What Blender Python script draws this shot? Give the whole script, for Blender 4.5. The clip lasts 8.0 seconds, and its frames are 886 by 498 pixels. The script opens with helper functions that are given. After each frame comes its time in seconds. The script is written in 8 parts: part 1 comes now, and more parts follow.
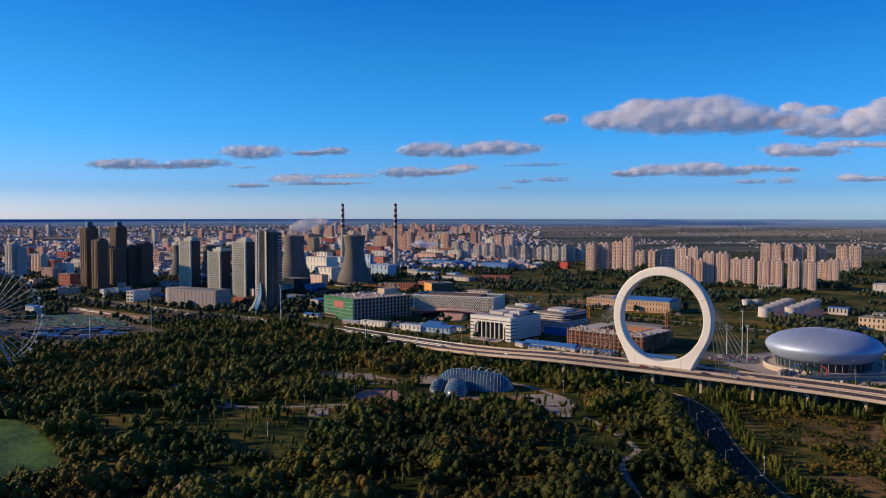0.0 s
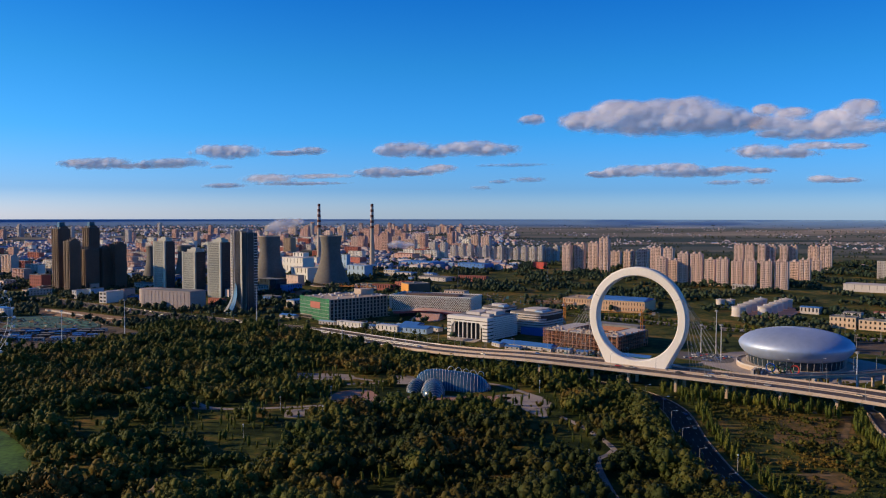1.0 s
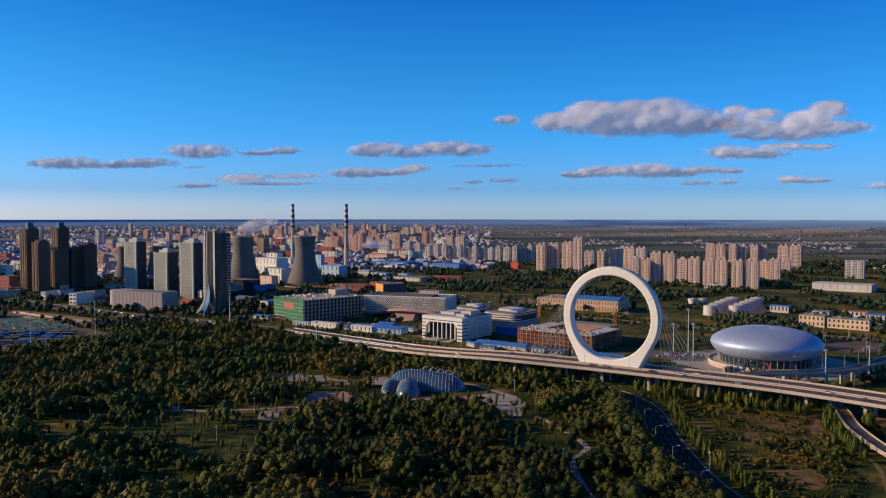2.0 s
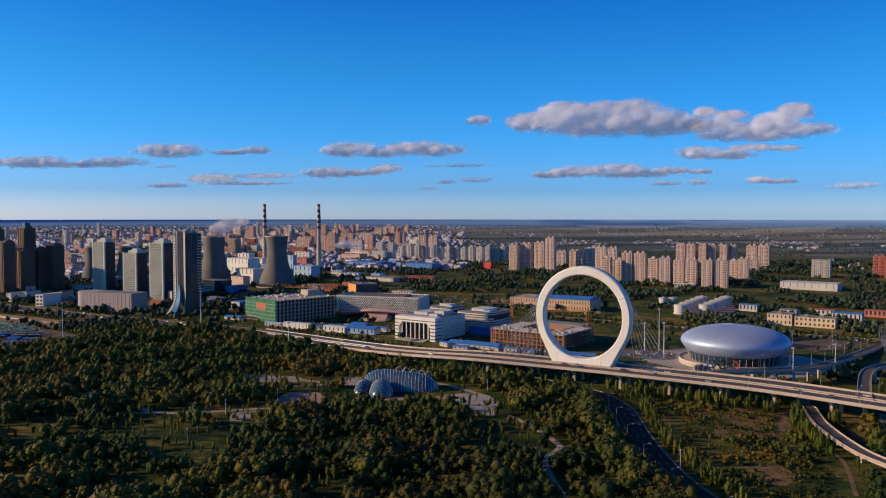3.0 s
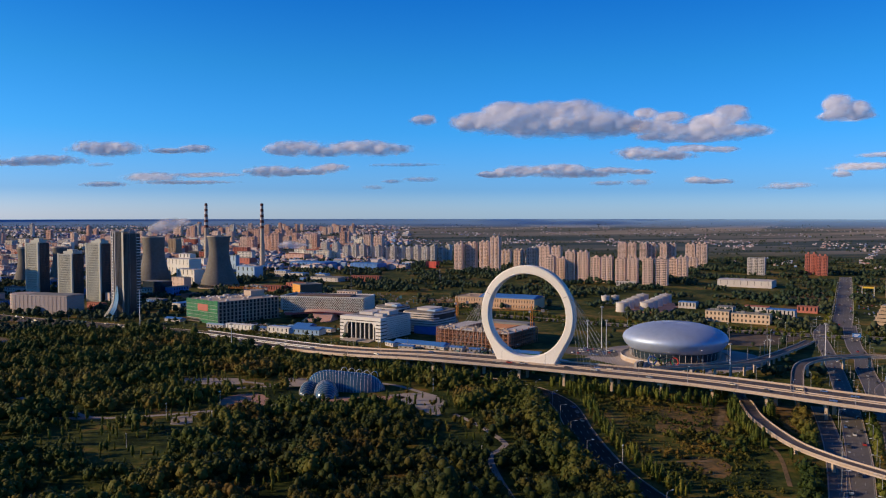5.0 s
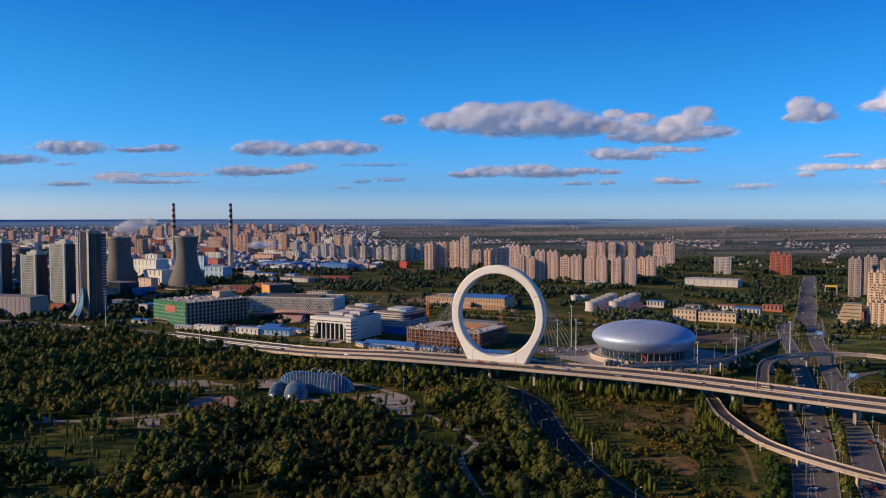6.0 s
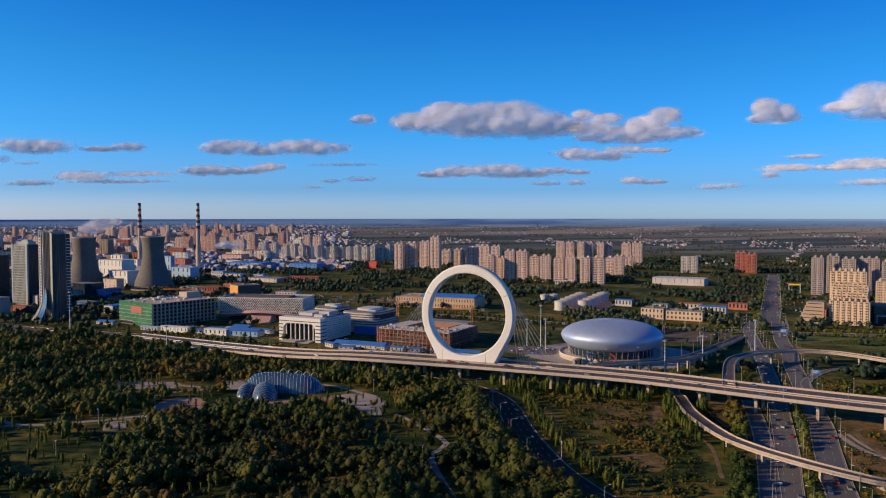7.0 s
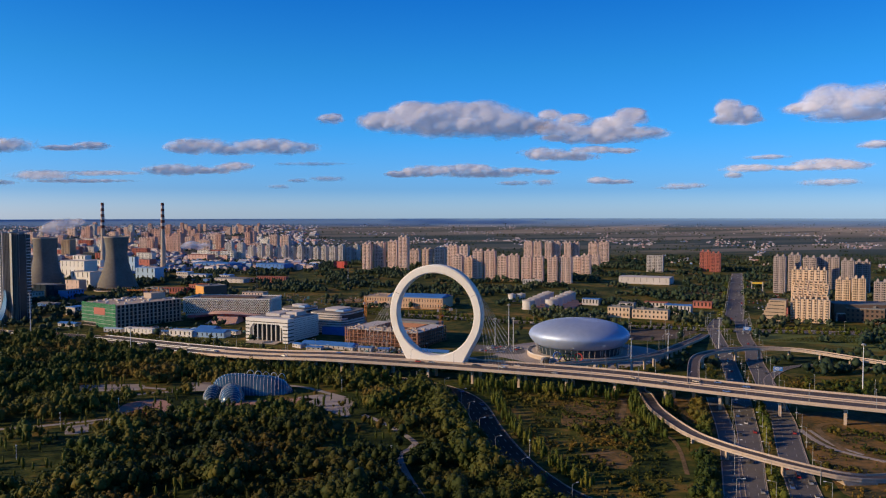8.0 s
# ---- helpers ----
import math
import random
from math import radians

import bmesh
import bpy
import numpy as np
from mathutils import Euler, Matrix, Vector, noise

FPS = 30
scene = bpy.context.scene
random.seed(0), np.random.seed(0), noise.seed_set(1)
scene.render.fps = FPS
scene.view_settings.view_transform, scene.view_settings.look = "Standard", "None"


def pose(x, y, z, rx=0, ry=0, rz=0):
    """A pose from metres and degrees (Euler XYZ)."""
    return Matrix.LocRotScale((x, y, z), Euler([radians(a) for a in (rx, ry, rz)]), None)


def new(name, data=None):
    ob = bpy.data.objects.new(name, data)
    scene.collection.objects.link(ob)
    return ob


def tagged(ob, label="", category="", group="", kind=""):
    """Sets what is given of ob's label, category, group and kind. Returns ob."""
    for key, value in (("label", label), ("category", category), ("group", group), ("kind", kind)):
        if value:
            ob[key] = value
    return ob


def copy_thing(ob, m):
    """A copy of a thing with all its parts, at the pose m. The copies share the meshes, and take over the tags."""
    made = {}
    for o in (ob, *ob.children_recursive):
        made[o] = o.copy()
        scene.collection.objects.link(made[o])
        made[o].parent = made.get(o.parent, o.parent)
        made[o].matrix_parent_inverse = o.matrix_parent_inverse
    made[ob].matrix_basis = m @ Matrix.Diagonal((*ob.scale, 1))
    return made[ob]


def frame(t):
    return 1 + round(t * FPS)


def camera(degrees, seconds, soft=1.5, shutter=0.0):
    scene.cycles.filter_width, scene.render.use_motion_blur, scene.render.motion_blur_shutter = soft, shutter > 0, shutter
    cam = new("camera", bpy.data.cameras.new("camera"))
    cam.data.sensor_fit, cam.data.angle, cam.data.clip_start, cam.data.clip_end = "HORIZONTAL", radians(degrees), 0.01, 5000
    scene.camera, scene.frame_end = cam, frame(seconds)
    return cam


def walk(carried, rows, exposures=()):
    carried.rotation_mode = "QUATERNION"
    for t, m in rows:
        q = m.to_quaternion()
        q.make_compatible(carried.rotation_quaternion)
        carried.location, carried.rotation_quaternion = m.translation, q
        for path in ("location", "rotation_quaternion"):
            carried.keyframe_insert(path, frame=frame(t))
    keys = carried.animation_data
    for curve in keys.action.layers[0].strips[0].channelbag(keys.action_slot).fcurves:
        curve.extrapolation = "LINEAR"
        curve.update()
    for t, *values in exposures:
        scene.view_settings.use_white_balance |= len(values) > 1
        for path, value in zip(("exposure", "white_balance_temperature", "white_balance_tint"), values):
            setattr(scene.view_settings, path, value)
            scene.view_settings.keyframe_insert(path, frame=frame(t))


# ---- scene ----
# A drone hangs 120 m over a park and pans to the right over a city with a ring-shaped bridge pylon.
EYE_Z = 120.0
cam = camera(57.85, 8.0, soft=1.15)
TURNS = [(0.0, 0.0, -2.212, -0.027), (0.5, -0.837, -2.204, -0.039), (1.0, -1.66, -2.187, -0.06), (1.5, -2.539, -2.177, -0.045),
         (3.0, -5.409, -2.174, -0.024), (3.5, -6.37, -2.174, -0.02), (4.0, -7.326, -2.188, 0.0), (4.5, -8.308, -2.203, 0.003),
         (6.0, -11.437, -2.206, 0.015), (6.5, -12.518, -2.214, 0.028), (7.0, -13.593, -2.225, 0.04), (7.5, -14.73, -2.242, 0.06),
         (8.0, -15.873, -2.243, 0.063)]
walk(cam, [(t, pose(0, 0, EYE_Z, 90 + pitch - 0.24, roll, yaw)) for t, yaw, pitch, roll in TURNS])
scene.view_settings.exposure = 0.0

# ---- sky and sun ----
SUN_AZ, SUN_EL = -86.5, 18.0
world = bpy.data.worlds.new("sky")
scene.world = world
world.use_nodes = True
wn = world.node_tree.nodes
sky = wn.new("ShaderNodeTexSky")
sky.sky_type = 'NISHITA'
sky.sun_disc = False
sky.sun_elevation = radians(SUN_EL)
sky.sun_rotation = radians(SUN_AZ)
sky.altitude = 120
sky.air_density = 1.0
sky.dust_density = 0.6
sky.ozone_density = 4.0
wn["Background"].inputs["Strength"].default_value = 0.11
# a very clear, deep blue northern sky: the blue deepens with height
way = wn.new("ShaderNodeTexCoord")
split = wn.new("ShaderNodeSeparateXYZ")
deep = wn.new("ShaderNodeValToRGB")
stops = ((0.0, (0.29, 0.40, 0.66)), (0.03, (0.12, 0.245, 0.51)), (0.10, (0.055, 0.235, 0.45)), (0.18, (0.034, 0.215, 0.385)), (0.26, (0.016, 0.175, 0.37)), (0.5, (0.020, 0.095, 0.21)))
for k in range(4):
    deep.color_ramp.elements.new(0.2 + 0.1 * k)
for e, (at, col) in zip(deep.color_ramp.elements, stops):
    e.position = at
    e.color = (*col, 1)
tint = wn.new("ShaderNodeVectorMath")
tint.operation = 'MULTIPLY'
lift = wn.new("ShaderNodeVectorMath")
lift.operation = 'SCALE'
lift.inputs["Scale"].default_value = 4.0
# the sky is a little brighter on the sun's side
toward = wn.new("ShaderNodeVectorMath")
toward.operation = 'DOT_PRODUCT'
toward.inputs[1].default_value = (math.sin(radians(SUN_AZ)), math.cos(radians(SUN_AZ)), 0.0)
fade = wn.new("ShaderNodeMapRange")
for k, v in enumerate((-0.85, 0.45, 3.5, 4.9), 1):
    fade.inputs[k].default_value = v
warm = wn.new("ShaderNodeValToRGB")
warm.color_ramp.elements[0].position, warm.color_ramp.elements[0].color = 0.45, (1, 1, 1, 1)
warm.color_ramp.elements[1].position, warm.color_ramp.elements[1].color = 1.0, (1.0, 0.80, 0.74, 1)
share_ = wn.new("ShaderNodeMapRange")
share_.inputs[1].default_value, share_.inputs[2].default_value = -0.85, 0.6
hue = wn.new("ShaderNodeVectorMath")
hue.operation = 'MULTIPLY'
world.node_tree.links.new(toward.outputs["Value"], share_.inputs[0])
world.node_tree.links.new(share_.outputs[0], warm.inputs[0])
world.node_tree.links.new(warm.outputs[0], hue.inputs[1])
world.node_tree.links.new(way.outputs["Generated"], toward.inputs[0])
world.node_tree.links.new(toward.outputs["Value"], fade.inputs[0])
world.node_tree.links.new(fade.outputs[0], lift.inputs["Scale"])
for a, b in ((way.outputs["Generated"], split.inputs[0]), (split.outputs["Z"], deep.inputs[0]), (sky.outputs[0], tint.inputs[0]), (deep.outputs[0], tint.inputs[1]),
             (tint.outputs[0], hue.inputs[0]), (hue.outputs[0], lift.inputs[0]), (lift.outputs[0], wn["Background"].inputs["Color"])):
    world.node_tree.links.new(a, b)
sun = new("sun", bpy.data.lights.new("sun", 'SUN'))
sun.data.energy = 5.0
sun.data.angle = radians(0.5)
sun.data.color = (1.0, 0.72, 0.41)
to_sun = Vector((math.sin(radians(SUN_AZ)) * math.cos(radians(SUN_EL)), math.cos(radians(SUN_AZ)) * math.cos(radians(SUN_EL)),
                 math.sin(radians(SUN_EL))))
sun.rotation_mode = 'QUATERNION'
sun.rotation_quaternion = to_sun.to_track_quat('Z', 'Y')
sun.location = to_sun * 900


# ---- materials ----
def node(mt, kind, **values):
    n = mt.node_tree.nodes.new(kind)
    for key, value in values.items():
        n.inputs[key].default_value = value
    return n


def link(mt, a, b):
    mt.node_tree.links.new(a, b)


def ramp(mt, source, stops):
    n = mt.node_tree.nodes.new("ShaderNodeValToRGB")
    while len(n.color_ramp.elements) < len(stops):
        n.color_ramp.elements.new(0.5)
    for e, (at, col) in zip(n.color_ramp.elements, stops):
        e.position = at
        e.color = (*col, 1)
    link(mt, source, n.inputs[0])
    return n.outputs[0]


def surface(name, low, high, rough=0.8, metal=0.0, scale=0.08, fine=1.2, bump=0.0, island=0.0, spec=0.4, spread=0.2):
    """A two-scale mottled surface between two colours, in metres of the place."""
    mt = bpy.data.materials.new(name)
    mt.use_nodes = True
    bs = mt.node_tree.nodes["Principled BSDF"]
    bs.inputs["Roughness"].default_value = rough
    bs.inputs["Metallic"].default_value = metal
    bs.inputs["Specular IOR Level"].default_value = spec
    geo = node(mt, "ShaderNodeNewGeometry")
    big = node(mt, "ShaderNodeTexNoise", Scale=scale, Detail=4.0)
    small = node(mt, "ShaderNodeTexNoise", Scale=fine, Detail=3.0)
    link(mt, geo.outputs["Position"], big.inputs["Vector"])
    link(mt, geo.outputs["Position"], small.inputs["Vector"])
    mix = node(mt, "ShaderNodeMath")
    mix.operation = 'MULTIPLY_ADD'
    mix.inputs[1].default_value = 0.45
    link(mt, small.outputs[0], mix.inputs[0])
    half = node(mt, "ShaderNodeMath")
    half.operation = 'MULTIPLY'
    half.inputs[1].default_value = 0.55
    link(mt, big.outputs[0], half.inputs[0])
    link(mt, half.outputs[0], mix.inputs[2])
    value = mix.outputs[0]
    if island:
        add = node(mt, "ShaderNodeMath")
        add.operation = 'MULTIPLY_ADD'
        add.inputs[1].default_value = island
        link(mt, geo.outputs["Random Per Island"], add.inputs[0])
        sub = node(mt, "ShaderNodeMath")
        sub.operation = 'SUBTRACT'
        sub.inputs[1].default_value = island / 2
        link(mt, value, sub.inputs[0])
        link(mt, sub.outputs[0], add.inputs[2])
        value = add.outputs[0]
    link(mt, ramp(mt, value, [(0.5 - spread, low), (0.5 + spread, high)]), bs.inputs["Base Color"])
    if bump:
        bp = node(mt, "ShaderNodeBump", Strength=bump, Distance=0.3)
        link(mt, small.outputs[0], bp.inputs["Height"])
        link(mt, bp.outputs[0], bs.inputs["Normal"])
    return mt


def foliage(name, stops, scale=0.02, rough=0.7):
    """Leaves: the hue drifts from stand to stand and from clump to clump."""
    mt = bpy.data.materials.new(name)
    mt.use_nodes = True
    bs = mt.node_tree.nodes["Principled BSDF"]
    bs.inputs["Roughness"].default_value = rough
    bs.inputs["Specular IOR Level"].default_value = 0.15
    geo = node(mt, "ShaderNodeNewGeometry")
    stand = node(mt, "ShaderNodeTexNoise", Scale=scale, Detail=2.0)
    tree = node(mt, "ShaderNodeTexNoise", Scale=0.13, Detail=1.0)
    link(mt, geo.outputs["Position"], stand.inputs["Vector"])
    link(mt, geo.outputs["Position"], tree.inputs["Vector"])
    a = node(mt, "ShaderNodeMath")
    a.operation = 'MULTIPLY_ADD'
    a.inputs[1].default_value = 0.3
    link(mt, tree.outputs[0], a.inputs[0])
    b = node(mt, "ShaderNodeMath")
    b.operation = 'MULTIPLY_ADD'
    b.inputs[1].default_value = 0.14
    link(mt, geo.outputs["Random Per Island"], b.inputs[0])
    c = node(mt, "ShaderNodeMath")
    c.operation = 'SUBTRACT'
    c.inputs[1].default_value = 0.20
    wide = node(mt, "ShaderNodeMath")
    wide.operation = 'MULTIPLY_ADD'
    wide.inputs[1].default_value, wide.inputs[2].default_value = 2.0, -0.5
    link(mt, stand.outputs[0], wide.inputs[0])
    link(mt, wide.outputs[0], b.inputs[2])
    link(mt, b.outputs[0], a.inputs[2])
    link(mt, a.outputs[0], c.inputs[0])
    link(mt, ramp(mt, c.outputs[0], stops), bs.inputs["Base Color"])
    return mt


def glazed(name, col, rough=0.12, spec=0.8, dusty=0.25):
    """Reflecting window glass seen from outside."""
    mt = surface(name, tuple(v * 0.6 for v in col), col, rough=rough, scale=0.15, fine=0.5, spec=spec)
    return mt


ASPHALT = surface("asphalt", (0.085, 0.078, 0.076), (0.165, 0.15, 0.145), rough=0.85, scale=0.03, fine=0.6)
DECK = surface("deck_asphalt", (0.060, 0.046, 0.042), (0.11, 0.086, 0.076), rough=0.8, scale=0.03, fine=0.5)
CONCRETE = surface("concrete", (0.38, 0.30, 0.24), (0.52, 0.42, 0.35), rough=0.85, scale=0.06, fine=0.9, bump=0.1)
OLD_CONCRETE = surface("old_concrete", (0.15, 0.135, 0.12), (0.25, 0.23, 0.205), rough=0.9, scale=0.05, fine=0.7, bump=0.1)
WHITE_PAINT = surface("white_paint", (0.66, 0.62, 0.57), (0.76, 0.73, 0.69), rough=0.5, scale=0.05, fine=0.8)
LINE_PAINT = surface("line_paint", (0.26, 0.25, 0.24), (0.48, 0.46, 0.43), rough=0.7, scale=0.3, fine=2.0)
BEIGE = surface("beige_render", (0.58, 0.42, 0.36), (0.72, 0.555, 0.49), rough=0.85, scale=0.04, fine=0.5)
STONE = surface("grey_green_stone", (0.40, 0.41, 0.37), (0.54, 0.54, 0.48), rough=0.8, scale=0.05, fine=0.4)
# tower concrete darkened: the shade on the shells is in this colour
SHELL_CONCRETE = surface("shaded_shell_concrete", (0.105, 0.097, 0.090), (0.19, 0.175, 0.16), rough=0.9, scale=0.03, fine=0.3)
PALE = surface("pale_render", (0.44, 0.41, 0.40), (0.58, 0.54, 0.53), rough=0.85, scale=0.04, fine=0.5)
TAN = surface("tan_render", (0.36, 0.26, 0.18), (0.47, 0.36, 0.26), rough=0.85, scale=0.04, fine=0.5)
BROWN = surface("brown_tile", (0.105, 0.066, 0.050), (0.175, 0.115, 0.085), rough=0.7, scale=0.04, fine=0.5)
CREAM = surface("cream_render", (0.55, 0.40, 0.28), (0.66, 0.50, 0.37), rough=0.85, scale=0.04, fine=0.5)
APRICOT = surface("apricot_render", (0.54, 0.34, 0.22), (0.68, 0.46, 0.31), rough=0.85, scale=0.04, fine=0.5)
BRICK = surface("red_brick", (0.36, 0.105, 0.085), (0.48, 0.18, 0.14), rough=0.85, scale=0.04, fine=0.5)
GREY_PINK = surface("grey_pink_render", (0.33, 0.27, 0.26), (0.44, 0.37, 0.36), rough=0.85, scale=0.04, fine=0.5)
BAND_RED = surface("red_band_paint", (0.42, 0.06, 0.07), (0.55, 0.12, 0.13), rough=0.6, scale=0.1, fine=0.8)
PINK = surface("pink_render", (0.48, 0.29, 0.25), (0.60, 0.40, 0.36), rough=0.85, scale=0.04, fine=0.5)
ORANGE = surface("orange_render", (0.55, 0.25, 0.06), (0.68, 0.34, 0.09), rough=0.8, scale=0.05, fine=0.5)
RED_PAINT = surface("red_paint", (0.42, 0.04, 0.035), (0.55, 0.07, 0.05), rough=0.6, scale=0.1, fine=0.8)
BLUE_ROOF = surface("blue_sheet_roof", (0.035, 0.13, 0.40), (0.07, 0.23, 0.58), rough=0.45, scale=0.06, fine=0.7)
PALE_BLUE = surface("pale_blue_sheet", (0.25, 0.38, 0.55), (0.36, 0.50, 0.66), rough=0.5, scale=0.06, fine=0.7)
RED_ROOF = surface("red_tile_roof", (0.26, 0.08, 0.05), (0.38, 0.14, 0.09), rough=0.85, scale=0.06, fine=0.7)
GREY_ROOF = surface("grey_roof", (0.14, 0.14, 0.145), (0.26, 0.26, 0.26), rough=0.85, scale=0.06, fine=0.6)
SOIL = surface("bare_soil", (0.19, 0.11, 0.06), (0.34, 0.21, 0.12), rough=0.95, scale=0.05, fine=0.5, bump=0.3, spread=0.10)
LAWN = surface("mown_grass", (0.055, 0.080, 0.010), (0.13, 0.15, 0.022), rough=0.95, scale=0.05, fine=0.5, bump=0.2, spread=0.10)
RUST = surface("rusty_concrete", (0.25, 0.115, 0.075), (0.41, 0.215, 0.15), rough=0.9, scale=0.1, fine=0.8)
DRY = surface("dry_grass", (0.040, 0.040, 0.009), (0.23, 0.12, 0.030), rough=0.95, scale=0.05, fine=0.3, bump=0.4, spread=0.10)
TRACK = surface("weedy_track", (0.09, 0.065, 0.025), (0.22, 0.135, 0.065), rough=0.95, scale=0.12, fine=0.6, bump=0.3, spread=0.10)
DARK_SOIL = surface("trodden_soil", (0.06, 0.045, 0.032), (0.14, 0.10, 0.07), rough=0.95, scale=0.06, fine=0.5, bump=0.3, spread=0.10)
PAVING = surface("pale_paving", (0.24, 0.21, 0.195), (0.42, 0.36, 0.33), rough=0.85, scale=0.05, fine=0.7)
PINK_PAVING = surface("pink_paving", (0.33, 0.17, 0.13), (0.45, 0.26, 0.20), rough=0.85, scale=0.05, fine=0.7)
STEEL = surface("galvanised_steel", (0.24, 0.245, 0.25), (0.36, 0.36, 0.36), rough=0.6, metal=0.2, scale=0.3, fine=2.0)
WHITE_STEEL = surface("white_painted_steel", (0.62, 0.63, 0.65), (0.76, 0.76, 0.77), rough=0.5, scale=0.3, fine=2.0)
DOME_METAL = surface("satin_metal_cladding", (0.34, 0.43, 0.62), (0.46, 0.54, 0.72), rough=0.55, metal=0.5, scale=0.03, fine=0.25)
DARK_GLASS = glazed("dark_window_glass", (0.030, 0.032, 0.036), rough=0.3, spec=0.25)
BLUE_GLASS = glazed("blue_curtain_wall", (0.030, 0.048, 0.068), rough=0.2, spec=0.4)
PALE_GLASS = glazed("pale_curtain_wall", (0.36, 0.37, 0.37), rough=0.35, spec=0.4)
PARK_GLASS = glazed("blue_park_glass", (0.045, 0.115, 0.20), rough=0.2, spec=0.8)
GREEN_NET = surface("green_safety_net", (0.018, 0.12, 0.055), (0.07, 0.30, 0.14), rough=0.9, scale=0.15, fine=0.8)
TEAL_NET = surface("teal_dust_net", (0.008, 0.035, 0.035), (0.055, 0.19, 0.17), rough=0.9, scale=0.09, fine=0.4)
CRANE_PAINT = surface("orange_crane_paint", (0.58, 0.20, 0.03), (0.72, 0.28, 0.05), rough=0.55, scale=0.3, fine=2.0)
YELLOW_PAINT = surface("yellow_paint", (0.65, 0.42, 0.04), (0.78, 0.52, 0.07), rough=0.55, scale=0.3, fine=2.0)
DARK_PAINT = surface("dark_paint", (0.02, 0.02, 0.022), (0.05, 0.05, 0.05), rough=0.6, scale=0.3, fine=2.0)
BLUE_PAINT = surface("blue_sign_paint", (0.02, 0.12, 0.42), (0.03, 0.17, 0.52), rough=0.5, scale=0.3, fine=2.0)
BARK = surface("bark", (0.07, 0.055, 0.04), (0.13, 0.10, 0.08), rough=0.95, scale=0.4, fine=2.0)
POND = surface("weedy_water", (0.018, 0.050, 0.012), (0.095, 0.19, 0.035), rough=0.7, scale=0.05, fine=0.35, spec=0.2, spread=0.11)
RIVER = surface("far_water", (0.10, 0.13, 0.17), (0.16, 0.19, 0.23), rough=0.3, scale=0.02, fine=0.1, spec=0.6)
LEAF = foliage("mixed_leaves", [(0.15, (0.028, 0.046, 0.009)), (0.40, (0.053, 0.070, 0.012)), (0.58, (0.088, 0.088, 0.014)),
                                (0.78, (0.112, 0.086, 0.016)), (0.98, (0.145, 0.082, 0.018))], scale=0.011)
# darker copy of the mixed leaves, with shade put into the colour
SHADED_LEAF = foliage("shade_painted_leaves", [(0.15, (0.019, 0.030, 0.006)), (0.45, (0.034, 0.044, 0.008)), (0.65, (0.058, 0.054, 0.010)), (0.9, (0.100, 0.062, 0.012))], scale=0.02)
POPLAR = foliage("poplar_leaves", [(0.2, (0.034, 0.052, 0.008)), (0.5, (0.070, 0.088, 0.013)), (0.85, (0.14, 0.135, 0.020))])
ROADSIDE = foliage("roadside_leaves", [(0.2, (0.022, 0.036, 0.007)), (0.5, (0.044, 0.056, 0.010)), (0.85, (0.10, 0.090, 0.016))])
YOUNG = foliage("young_shrub_leaves", [(0.2, (0.08, 0.10, 0.018)), (0.5, (0.20, 0.21, 0.045)), (0.8, (0.48, 0.45, 0.22))], scale=0.05)
BRUSH = foliage("brush_leaves", [(0.2, (0.034, 0.048, 0.008)), (0.5, (0.070, 0.070, 0.012)), (0.85, (0.16, 0.10, 0.020))])
# leaf green shifted to blue, haze of the distance mixed into the colour
FAR_LEAF = foliage("far_wood_leaves", [(0.25, (0.022, 0.040, 0.024)), (0.55, (0.036, 0.058, 0.031)), (0.85, (0.066, 0.076, 0.038))], scale=0.006)


